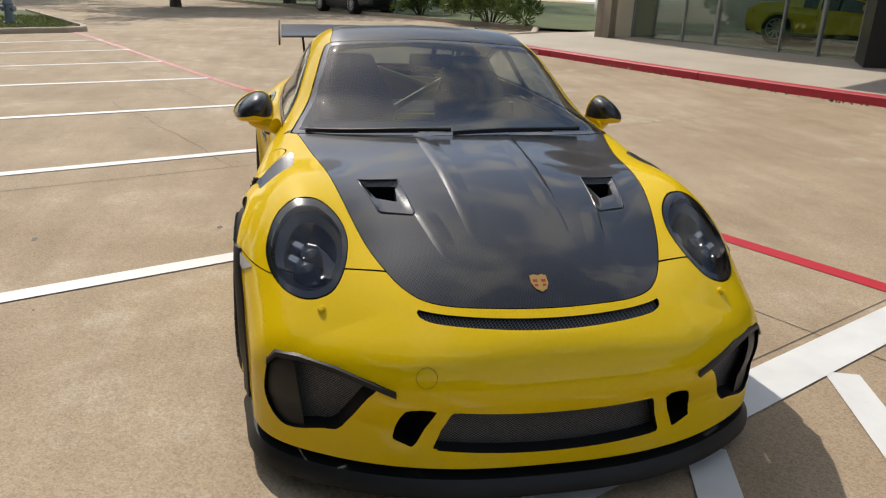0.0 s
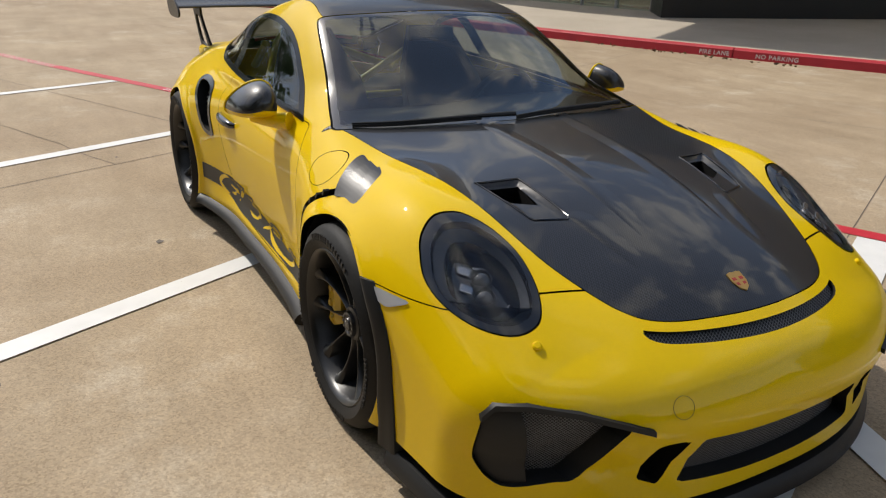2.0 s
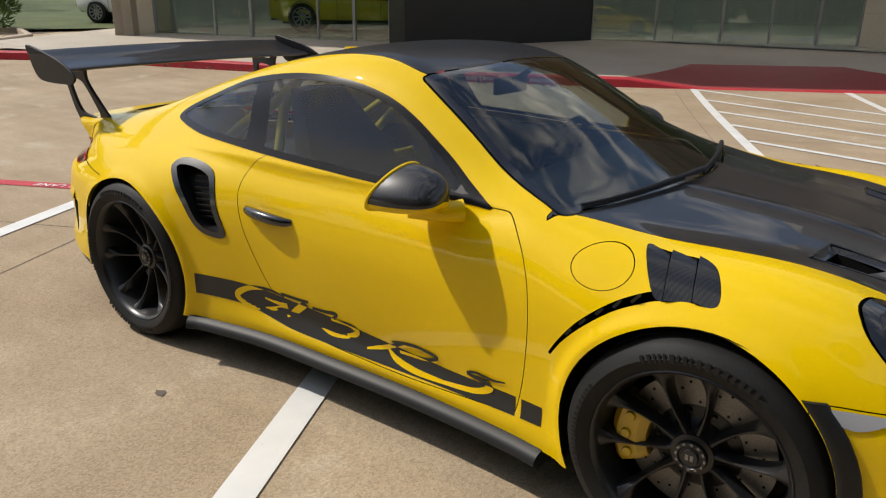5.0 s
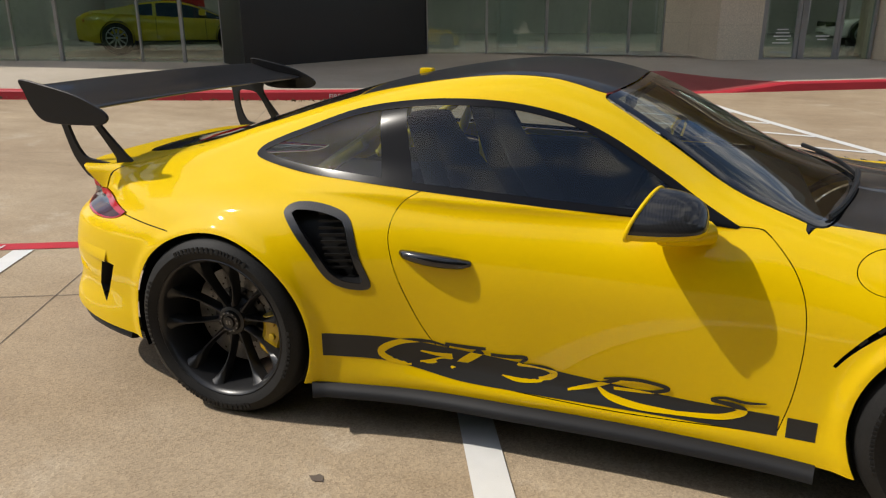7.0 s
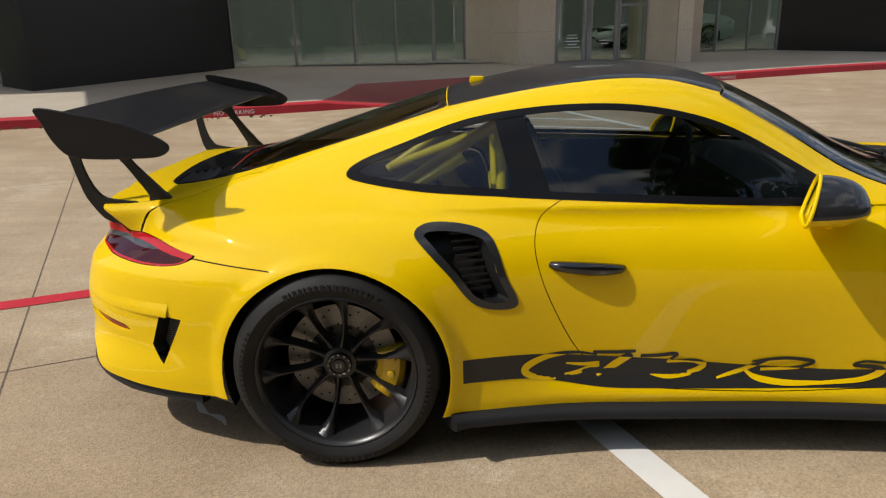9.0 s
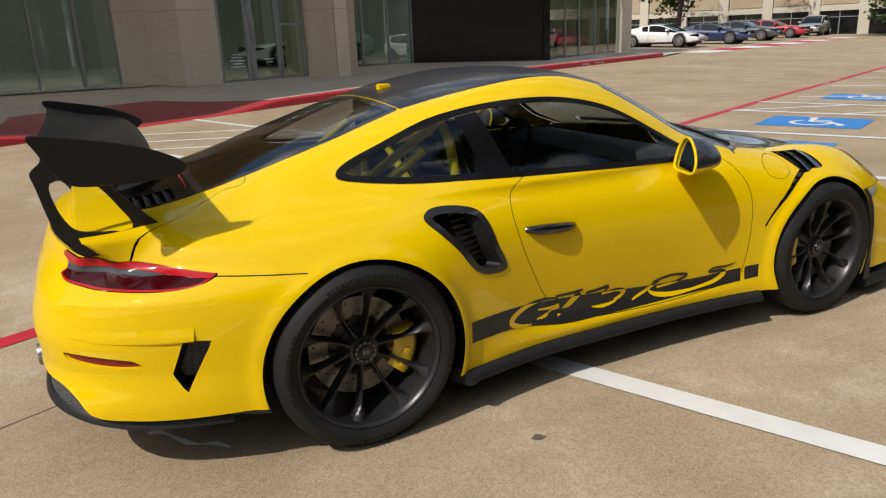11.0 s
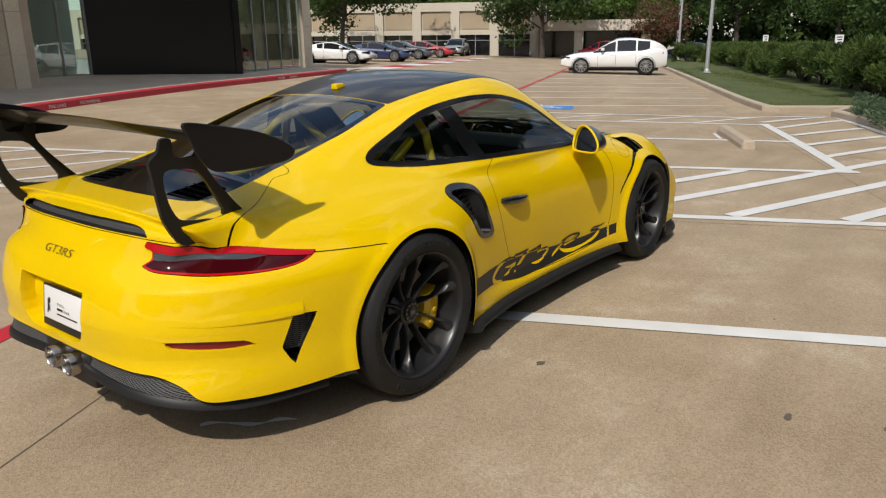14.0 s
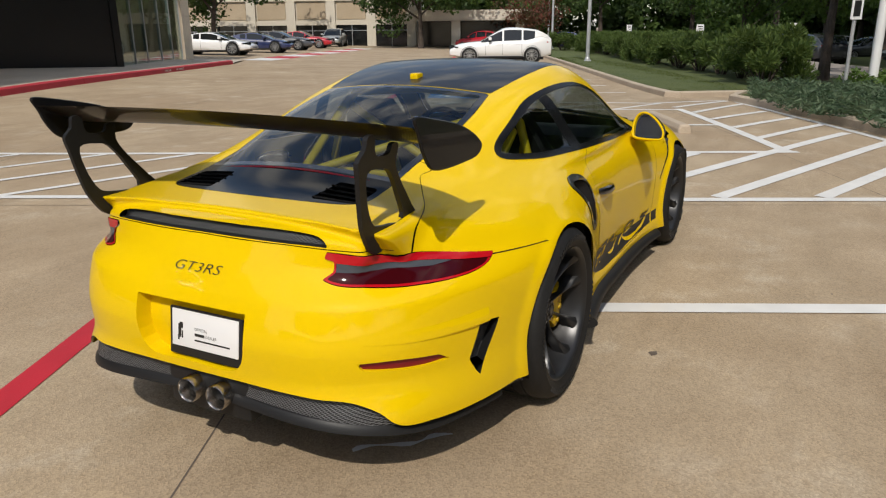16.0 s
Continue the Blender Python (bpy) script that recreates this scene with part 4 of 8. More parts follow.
for s in (1, -1):
    for a, b, tall in (((0.88, 0.205), (1.76, 0.165), 0.007), ((1.60, 0.322), (1.86, 0.262), 0.004)):
        xs = np.linspace(a[0], b[0], 34)
        v, f = [], []
        for i, x in enumerate(xs):
            t = i / 33
            y = s * (a[1] + (b[1] - a[1]) * t)
            h = tall * min(1, t * 6) * min(1, (1 - t) * 2.2)
            for dy, k in ((-0.075, -0.001), (-0.03, 0.62), (-0.006, 1.0), (0.006, 0.45), (0.014, -0.001)):
                p = np.array([[x, y + s * dy, 0.9]])
                for _ in range(8):
                    p[0, 2] -= form(*p.T)[0] / max(slope(p)[0, 2], 0.3)
                v.append((x, y + s * dy, p[0, 2] + (h * k if k > 0 else -0.001)))
        f = [(5 * i + j, 5 * i + j + 1, 5 * i + j + 6, 5 * i + j + 5) for i in range(33) for j in range(4)]
        put("bonnet_line", (np.array(v), f if s < 0 else [q[::-1] for q in f]), CARBON, bonnet_part)
    bm = bmesh.new()
    tube(bm, [tuple(p) for p in onto(np.array([[x, s * y, 0.80] for x, y in VENT]), 8)], 0.0035, 6, True)
    part("outlet_rim", bm, GLOSS_BLACK, bonnet_part, "glossy rim of the air outlet", True)


def on_top(x, y):
    p = np.array([[x, y, 1.3]])
    for _ in range(12):
        p[0, 2] -= form(*p.T)[0] / max(slope(p)[0, 2], 0.25)
    return float(p[0, 2])


def on_side(x, z, s=-1):
    p = np.array([[x, s * 1.0, z]])
    for _ in range(12):
        g = slope(p)[0, 1] * s
        p[0, 1] -= s * form(*p.T)[0] / max(g, 0.3)
    return float(p[0, 1])


def frame_at(p, up=(0, 0, 1)):
    """A pose on the skin at p, z outward, y towards up."""
    n = Vector(facing(np.array([p]))[0])
    y = Vector(up)
    y = (y - n * y.dot(n)).normalized()
    x = y.cross(n)
    m = Matrix((x, y, n)).transposed().to_4x4()
    return Matrix.Translation(p) @ m


m = frame_at((1.985, 0, on_top(1.985, 0)), (-1, 0, 0.4))
bm = bmesh.new()
slab(bm, [(-0.026, 0.030), (-0.013, 0.034), (0, 0.031), (0.013, 0.034), (0.026, 0.030), (0.027, 0.0), (0.018, -0.022), (0, -0.034), (-0.018, -0.022), (-0.027, 0.0)], -0.002, 0.003, m)
crest = part("crest", bm, GOLD, bonnet_part, "small gold shield badge")
bm = bmesh.new()
for k in (-1, 1):
    slab(bm, [(0.006 * k, 0.004), (0.020 * k, 0.004), (0.020 * k, 0.014), (0.006 * k, 0.014)][::k], 0.003, 0.0036, m)
    slab(bm, [(0.007 * k, -0.014), (0.017 * k, -0.012), (0.019 * k, -0.004), (0.007 * k, -0.004)][::-k], 0.003, 0.0036, m)
part("shield_fields", bm, CREST_RED, crest)

# doors and side windows
DOOR = loop([(-0.474, 0.896, 1), (-0.545, 0.845), (-0.568, 0.771), (-0.552, 0.676), (-0.509, 0.562), (-0.436, 0.420), (-0.363, 0.330), (-0.29, 0.272), (-0.136, 0.247), (0.23, 0.235), (0.558, 0.252), (0.690, 0.270, 1),
             (0.715, 0.40), (0.724, 0.56), (0.712, 0.68), (0.680, 0.762), (0.63, 0.825), (0.585, 0.862, 1), (0.40, 0.864), (0.174, 0.869), (-0.163, 0.883)])
TRIM = 0.022
for s in (-1, 1):
    win = take(lambda v: side_cut(v, DLO, s), 0.0)
    d = inside(win[0][:, [0, 2]], DLO)
    inner, ring = split(win, d + TRIM)
    # pillar between the two panes leans back with height
    a = inner[0]
    lead = -(a[:, 0] + 0.505 + 0.34 * (a[:, 2] - 0.894))
    fwd, rest = split(inner, np.maximum(lead, -9))
    b = rest[0]
    quarter, pillar = split(rest, b[:, 0] + 0.628 + 0.27 * (b[:, 2] - 0.905))
    sail, fwd = split(fwd, 0.375 - fwd[0][:, 0] + 0.0 * fwd[0][:, 1] + (fwd[0][:, 2] - 0.87) * 0.35)
    side_window = panel("side_window", fwd, SIDE_GLASS, None, "tinted door window")
    panel("quarter_window", quarter, SIDE_GLASS, None, "tinted rear side window")
    panel("window_pillar", pillar, BLACK_TRIM)
    panel("mirror_triangle", sail, BLACK, side_window)
    panel("window_trim", ring, BLACK_TRIM, None, "slim black window surround", 0.002)
    door = take(lambda v: side_cut(v, DOOR, s))
    dp = panel("door", door, YELLOW, None, "yellow door")
    # handle over its dished hollow
    c = np.array([-0.395, 0.688])
    bm = bmesh.new()
    pts, rs = [], []
    for k in range(15):
        t = k / 14
        x = -0.517 + 0.238 * t
        z = 0.698 - 0.016 * t
        y = on_side(x, z, s)
        pts.append((x, y + s * (0.030 * math.sin(math.pi * t) ** 0.5 - 0.004), z))
        rs.append(0.011 + 0.011 * math.sin(math.pi * t) ** 0.5)
    tube(bm, pts, rs, 10)
    part("door_handle", bm, GLOSS_BLACK, dp, "black pull handle", True)
    bm = bmesh.new()
    o = [(0.105 * math.cos(a) * (1 if abs(math.cos(a)) < 0.9 else 0.98), 0.036 * math.sin(a)) for a in np.linspace(0, 2 * math.pi, 28, False)]
    c3 = bm.verts.new((c[0], on_side(c[0], c[1] + 0.002, s) + s * 0.0006, c[1] + 0.002))
    ring1 = [bm.verts.new((c[0] + u, on_side(c[0] + u, c[1] + w + 0.002, s) + s * 0.0012, c[1] + w + 0.002)) for u, w in o]
    for i in range(28):
        bm.faces.new((ring1[i], ring1[(i + 1) % 28], c3))
    part("handle_hollow", bm, YELLOW, dp, "", True)

# headlights
LAMP = loop([(0.799, 0.700), (0.810, 0.655), (0.796, 0.617), (0.762, 0.593), (0.712, 0.583), (0.663, 0.587), (0.614, 0.606), (0.583, 0.637), (0.562, 0.675), (0.556, 0.715), (0.577, 0.752), (0.618, 0.781), (0.662, 0.793), (0.720, 0.786), (0.771, 0.748)])
for s in (-1, 1):
    lens = take(lambda v: front_cut(v, LAMP, s))
    d = inside(np.stack([s * lens[0][:, 1], lens[0][:, 2]], 1), LAMP)
    inner, ring = split(lens, d + 0.016)
    lamp_e = panel("headlight", ring, GLOSS_BLACK, None, "round headlight with dark ring and clear lens", 0.001)
    panel("lens", inner, LENS, lamp_e, "clear bulging lens", 0.004)
    low, walls = pocket(inner, 0.085, None, 0.80)
    put("bowl", joined(low, walls), GLOSS_BLACK, lamp_e)
    d2 = inside(np.stack([s * inner[0][:, 1], inner[0][:, 2]], 1), LAMP)
    bezel, _ = split(inner, -0.034 - d2)
    put("bezel", (bezel[0] - facing(bezel[0]) * (0.012 + 1.4 * np.clip(-0.016 - inside(np.stack([s * bezel[0][:, 1], bezel[0][:, 2]], 1), LAMP), 0, 1))[:, None], bezel[1]), LAMP_GREY, lamp_e, "grey bezel inside the lens")
    fm = frame_at(tuple(inner[0].mean(0)))
    # two lit modules with square reflectors, a dark finned one, a bright crescent
    for dx, dy in ((-0.004, 0.040), (0.006, -0.014)):
        at_ = fm @ pose(dx, dy, -0.012)
        bm = bmesh.new()
        spun(bm, [(0.029, -0.055), (0.030, -0.016), (0.028, -0.008), (0.0245, -0.013)], 22, "z", at_)
        part("module_barrel", bm, DARK_CHROME, lamp_e, "bright barrel of a lamp module", True)
        bm = bmesh.new()
        spun(bm, [(0.0, -0.004), (0.012, -0.006), (0.020, -0.011), (0.0243, -0.017)], 20, "z", at_)
        part("module_lens", bm, MODULE_GLASS, lamp_e, "glassy module lens", True)
        bm = bmesh.new()
        box(bm, (-0.018, -0.011, -0.040), (0.018, 0.011, -0.020), at_ @ pose(0.044 * s, 0.018, 0.012, 0, -14 * s, 10 * s), 0.003)
        part("running_light", bm, MODULE_CHROME, lamp_e, "square bright reflector")
        bm = bmesh.new()
        box(bm, (-0.019, -0.005, -0.050), (0.019, 0.005, -0.020), at_ @ pose(0.008 * s, 0.030, 0.006, 0, 0, 6 * s), 0.003)
        part("module_hood", bm, DARK_CHROME, lamp_e)
    for k in range(4):
        bm = bmesh.new()
        box(bm, (-0.016, -0.002, -0.050), (0.016, 0.002, -0.034), fm @ pose(0.050 * s, -0.030 - 0.009 * k, 0), 0.0)
        part("cooling_fin", bm, LAMP_GREY, lamp_e)
    bm = bmesh.new()
    arc_ = [fm @ Vector((-0.078 * math.cos(a) * s, 0.074 * math.sin(a), -0.040)) for a in np.linspace(-1.45, -0.35, 14)]
    tube(bm, arc_, [0.003 + 0.006 * math.sin(math.pi * k / 13) for k in range(14)], 7)
    part("crescent", bm, DARK_CHROME, lamp_e, "bright lower crescent", True)

# nose openings
SLOT = loop([(-0.380, 0.590, 1), (-0.275, 0.583), (0.0, 0.580), (0.275, 0.583), (0.380, 0.590, 1), (0.362, 0.571), (0.27, 0.563), (0.0, 0.558), (-0.27, 0.563), (-0.362, 0.571)])
MIDDLE = loop([(-0.352, 0.220, 1), (-0.303, 0.357, 1), (0.0, 0.346), (0.303, 0.357, 1), (0.352, 0.220, 1), (0.0, 0.204)], 8)
DUCT = loop([(0.464, 0.250, 1), (0.442, 0.335), (0.412, 0.359), (0.343, 0.361, 1), (0.403, 0.224, 1)], 5)
INTAKE = loop([(0.818, 0.29), (0.812, 0.40), (0.785, 0.452), (0.72, 0.462), (0.62, 0.453), (0.475, 0.418, 1), (0.528, 0.392), (0.602, 0.266), (0.66, 0.246), (0.765, 0.224)])
bump = take(lambda v: np.maximum(1.47 - v[:, 0], v[:, 2] - (0.61 + 0.042 * np.clip((0.8 - np.abs(v[:, 1])) / 0.23, 0, 1))))
slot, bump = split(bump, front_cut(bump[0], SLOT, 1, 1.8))
mid_open, bump = split(bump, front_cut(bump[0], MIDDLE, 1, 1.8))
opened = []
for s in (-1, 1):
    dd, bump = split(bump, front_cut(bump[0], DUCT, s, 1.8))
    ii, bump = split(bump, front_cut(bump[0], INTAKE, s, 1.5))
    opened.append((s, dd, ii))
front_bumper = panel("front_bumper", bump, YELLOW, None, "yellow front bumper with five black openings")
for nm, piece, depth, direction, mt in (("upper_slot", slot, 0.016, (-0.7, 0, -0.7), GRILLE), ("middle_grille", mid_open, 0.045, (-1, 0, 0.1), GRILLE)):
    low, walls = pocket(piece, depth, direction)
    g = put(nm, low, mt, front_bumper, "black wire mesh")
    put("opening_wall", walls, BLACK, g, smooth=False)
for s, dd, ii in opened:
    low, walls = pocket(dd, 0.09, (-1, 0, 0.05))
    put("air_duct", joined(low, walls), DARK, front_bumper, smooth=False)
    low, walls = pocket(ii, 0.07, (-0.93, s * 0.15, 0))
    g = put("side_intake", low, GRILLE, front_bumper, "large black mesh side intake")
    put("opening_wall", walls, BLACK, g, smooth=False)
    # black blade over the intake, standing proud, and its outer cheek
    bm = bmesh.new()
    top = [(0.812, 0.420), (0.785, 0.455), (0.72, 0.466), (0.62, 0.457), (0.52, 0.432), (0.458, 0.412)]
    rows = []
    for y, z in top:
        q = np.array([[2.3, s * y, z]])
        for _ in range(30):
            q[0, 0] -= max(min(form(*q.T)[0], 0.05), -0.05)
        x = q[0, 0]
        rows.append([bm.verts.new((x - 0.05, s * y, z - 0.006)), bm.verts.new((x + 0.014, s * y, z - 0.012)), bm.verts.new((x + 0.012, s * y, z + 0.002)), bm.verts.new((x - 0.05, s * y, z + 0.012))])
    for a, b in zip(rows, rows[1:]):
        for j in range(4):
            bm.faces.new((a[j], a[(j + 1) % 4], b[(j + 1) % 4], b[j]))
    bm.faces.new(rows[0]), bm.faces.new(rows[-1][::-1])
    part("intake_blade", bm, BLACK, g, "black blade along the intake's upper edge", True)
    cheek, _ = split(ii, 0.728 - np.abs(ii[0][:, 1]) + 0.0 * ii[0][:, 2] + (ii[0][:, 2] - 0.36) * 0.12)
    n = facing(cheek[0])
    put("intake_cheek", (cheek[0] - n * 0.012, cheek[1]), BLACK, g)
    # washer cap
    y, z = 0.647, 0.568
    q = np.array([[2.2, s * y, z]])
    for _ in range(30):
        q[0, 0] -= max(min(form(*q.T)[0], 0.05), -0.05)
    bm = bmesh.new()
    spun(bm, [(0.0, 0.010), (0.008, 0.010), (0.012, 0.006), (0.013, -0.004)], 14, "z", frame_at(tuple(q[0])))
    part("washer_cap", bm, YELLOW, front_bumper, "", True)
q = np.array([[2.3, -0.374, 0.457]])
for _ in range(30):
    q[0, 0] -= max(min(form(*q.T)[0], 0.05), -0.05)
bm = bmesh.new()
fm = frame_at(tuple(q[0]))
tube(bm, [fm @ Vector((0.029 * math.cos(a), 0.029 * math.sin(a), 0)) for a in np.linspace(0, 2 * math.pi, 28, False)], 0.0006, 5, True)
part("tow_cap_joint", bm, BLACK, front_bumper)


def contour(z, a0, a1, n, mid=(0.0, 0.0), out=0.0):
    """Points round the car's skin at height z, between two bearings seen from mid."""
    pts = []
    for a in np.linspace(a0, a1, n):
        d = np.array([math.cos(a), math.sin(a)])
        lo, hi = 0.2, 3.0
        for _ in range(30):
            r = (lo + hi) / 2
            lo, hi = (r, hi) if form(np.array([mid[0] + r * d[0]]), np.array([mid[1] + r * d[1]]), np.array([z]))[0] < 0 else (lo, r)
        pts.append((mid[0] + (lo + out) * d[0], mid[1] + (lo + out) * d[1]))
    return pts


def swept(ring_pts, section, lift=lambda y: 0.0):
    """A moulding along plan points: section is (outward, height) pairs, closed."""
    bm = bmesh.new()
    rows = []
    for i, p in enumerate(ring_pts):
        a, b = Vector(ring_pts[max(i - 1, 0)]), Vector(ring_pts[min(i + 1, len(ring_pts) - 1)])
        t = (b - a).normalized()
        n = Vector((t.y, -t.x))
        rows.append([bm.verts.new((p[0] + n.x * o, p[1] + n.y * o, h + lift(p[1]))) for o, h in section])
    k = len(section)
    for a, b in zip(rows, rows[1:]):
        for j in range(k):
            bm.faces.new((a[j], b[j], b[(j + 1) % k], a[(j + 1) % k]))
    bm.faces.new(rows[0][::-1]), bm.faces.new(rows[-1])
    return bm


lip = contour(0.17, radians(-69), radians(69), 69, (1.25, 0))
part("front_lip", swept(lip, [(-0.06, 0.120), (0.0, 0.120), (0.008, 0.110), (0.020, 0.090), (0.022, 0.068), (0.010, 0.060), (-0.10, 0.066)]), BLACK, front_bumper, "matt black lip spoiler", True)
for s in (-1, 1):
    # black strake between bumper corner and wheel
    bm = bmesh.new()
    rows = []
    for z in np.linspace(0.11, 0.615, 14):
        x = 1.208 + math.sqrt(max(0.367 ** 2 - max(z - 0.354, 0) ** 2, 0))
        wide = 1.0 + 2.4 * max(0.354 - z, 0)
        spread = [(o * wide, k) for o, k in [(-0.015, 0.004), (-0.010, 0.008), (-0.002, 0.010), (0.008, 0.010), (0.018, 0.010), (0.027, 0.009), (0.034, 0.006), (0.037, -0.02)]]
        skin_y = [on_side(x + o, max(z, 0.2), s) for o, _ in spread]
        rows.append([bm.verts.new((x - 0.016, skin_y[0] - s * 0.05, z))] + [bm.verts.new((x + o, y + s * k, z)) for (o, k), y in zip(spread, skin_y)])
    for a, b in zip(rows, rows[1:]):
        for j in range(9):
            bm.faces.new((a[j], a[(j + 1) % 9], b[(j + 1) % 9], b[j]))
    bm.faces.new(rows[0]), bm.faces.new(rows[-1][::-1])
    part("arch_strake", bm, BLACK, front_bumper, "matt black edge before the wheel", True)

# side marker lamps
MARK = loop([(1.462, 0.600, 1), (1.52, 0.576), (1.57, 0.566), (1.648, 0.603, 1), (1.55, 0.604)], 4)
for s in (-1, 1):
    mk, _ = split(bump, side_cut(bump[0], MARK, s))
    n = facing(mk[0])
    put("side_marker", (mk[0] + n * 0.004, mk[1]), SMOKE_LENS, front_bumper, "clear side marker lamp", True, n)

# front wing louvres, fuel door
LOUVRE = loop([(0.995, 0.722), (1.06, 0.715), (1.15, 0.718), (1.195, 0.752), (1.225, 0.835), (1.15, 0.842), (1.066, 0.845)])
ARC = loop([(1.10, 0.760), (1.04, 0.746), (0.963, 0.706), (0.888, 0.641), (0.834, 0.573), (0.80, 0.518, 1), (0.808, 0.512, 1), (0.845, 0.568), (0.905, 0.632), (0.98, 0.692), (1.06, 0.730), (1.11, 0.745)])
for s in (-1, 1):
    grid = take(lambda v: np.maximum(inside(np.stack([v[:, 0], s * v[:, 1]], 1), LOUVRE), 0.68 - v[:, 2]), 0.0)
    low, walls = pocket(grid, 0.028)
    g = put("wing_vent", joined(low, walls), DARK, car, "black louvred vent on the front wing", smooth=False)
    n = facing(grid[0])
    for k in range(3):
        x = 1.040 + 0.072 * k
        blade, _ = split(grid, np.abs(grid[0][:, 0] - x - 0.25 * (np.abs(grid[0][:, 1]) - 0.78)) - 0.0335)
        if len(blade[0]):
            t = (blade[0][:, 0] - x - 0.25 * (np.abs(blade[0][:, 1]) - 0.78)) / 0.036
            put("louvre", (blade[0] + facing(blade[0]) * (0.001 - 0.008 * t)[:, None], blade[1]), CARBON, g)
    arc = take(lambda v: side_cut(v, ARC, s), 0.0)
    low, walls = pocket(arc, 0.03)
    put("arch_gill", joined(low, walls), DARK, g, "dark slot curving round the wheel arch", smooth=False)
    for x, z in ((0.862, 0.602), (0.902, 0.645), (0.944, 0.683), (0.986, 0.711), (1.030, 0.734)):
        bm = bmesh.new()
        box(bm, (-0.004, -0.016, -0.013), (0.004, 0.004, 0.013), pose(x, 0, z, 0, -38, 0) if s > 0 else pose(x, 0, z, 0, -38, 180))
        bmesh.ops.translate(bm, vec=(0, s * 0.90 + 0.0, 0), verts=bm.verts)
        skin_ = onto(np.array([[x, s * 0.90, z]]), 8)[0]
        bmesh.ops.translate(bm, vec=(0, skin_[1] - s * 0.905, 0), verts=bm.verts)
        part("gill_vane", bm, BLACK, g)
fuel = take(lambda v: np.maximum(np.hypot((v[:, 0] - 0.912) * 1.0, (v[:, 2] - 0.781) * 1.62) - 0.083, v[:, 1] + 0.3))
panel("fuel_door", fuel, YELLOW, None, "round yellow fuel door")

# side scoops ahead of the rear wheels
SCOOP = loop([(-0.958, 0.806), (-0.915, 0.834), (-0.815, 0.831), (-0.726, 0.806), (-0.690, 0.755), (-0.662, 0.670), (-0.622, 0.572), (-0.70, 0.560), (-0.775, 0.590), (-0.845, 0.680), (-0.912, 0.752)])
for s in (-1, 1):
    sc = take(lambda v: side_cut(v, SCOOP, s), 0.0)
    d = inside(sc[0][:, [0, 2]], SCOOP)
    throat, edge = split(sc, d + 0.024)
    e = panel("side_scoop", edge, CARBON, None, "carbon-framed air scoop ahead of the rear wheel", 0.004)
    low, walls = pocket(throat, 0.085, (-0.55, -s * 0.82, 0))
    put("scoop_throat", joined(low, walls), BLACK, e, smooth=False)
    bm = bmesh.new()
    for k in range(9):
        z = 0.62 + 0.022 * k
        x = -0.74 - 0.30 * (z - 0.62)
        y = on_side(x, z, s)
        box(bm, (-0.045, -0.004, -0.004), (0.045, 0.004, 0.004), pose(x - 0.01, y - s * 0.045, z, 0, 0, -s * 20))
    part("scoop_ribs", bm, BLACK, e)

# tail: bumper, lamps, engine lid with lip
LIGHT = loop([(0.457, 0.797, 1), (0.450, 0.777, 1), (0.480, 0.769, 1), (0.482, 0.739, 1), (0.456, 0.717, 1), (0.500, 0.703), (0.571, 0.695), (0.649, 0.688), (0.720, 0.685), (0.770, 0.685), (0.803, 0.690), (0.818, 0.703), (0.815, 0.727, 1), (0.729, 0.748), (0.639, 0.770), (0.55, 0.788)])
for s in (-1, 1):
    lt = take(lambda v: rear_cut(v, LIGHT, s, -1.5), 0.0007)
    y, z = s * lt[0][:, 1], lt[0][:, 2]
    edge = np.interp(y, [0.45, 0.55, 0.639, 0.729, 0.815], [0.797, 0.788, 0.770, 0.748, 0.727])
    top, rest = split(lt, edge - z - 0.029 + 0.015 * np.clip((y - 0.55) / 0.26, 0, 1))
    y2, z2 = s * rest[0][:, 1], rest[0][:, 2]
    mid_band, low = split(rest, np.maximum(np.interp(y2, [0.50, 0.60, 0.70, 0.74], [0.737, 0.733, 0.722, 0.728]) - z2, np.maximum(0.488 - y2, y2 - 0.735)))
    deep, border = split(low, inside(np.stack([s * low[0][:, 1], low[0][:, 2]], 1), LIGHT) + 0.006)
    tl = panel("tail_light", deep, DARK_RED_LENS, None, "wide red and smoked tail light", 0.003)
    panel("red_border", border, RED_LENS, tl, "thin red border", 0.0025)
    panel("red_strip", top, RED_LENS, tl, "bright red strip", 0.006)
    panel("clear_band", mid_band, CLEAR_BAND, tl, "smoked clear band", 0.004)
GRILL_R = loop([(-0.458, 0.809, 1), (-0.437, 0.833), (-0.385, 0.845), (-0.25, 0.854), (0.0, 0.858), (0.25, 0.854), (0.385, 0.845), (0.437, 0.833), (0.458, 0.809, 1), (0.33, 0.816), (0.0, 0.823), (-0.33, 0.816)])
LID = loop([(-1.50, 0.43), (-1.60, 0.485), (-1.692, 0.545), (-1.786, 0.605), (-1.87, 0.635), (-2.0, 0.650), (-2.13, 0.655), (-2.35, 0.60, 1), (-2.35, -0.3, 1), (-1.50, -0.3, 1)])
lid = take(lambda v: np.maximum(top_cut(v, LID, 0.7), np.where(v[:, 0] < -2.02, np.interp(np.abs(v[:, 1]), [0, 0.33, 0.46, 0.62], [0.819, 0.812, 0.804, 0.795]), 0.70) - v[:, 2]))
gr, lid = split(lid, rear_cut(lid[0], GRILL_R, 1, -1.9))
lid_part = panel("engine_lid", lid, YELLOW, None, "yellow engine lid ending in an upturned lip")
low, walls = pocket(gr, 0.03, (1, 0, 0))
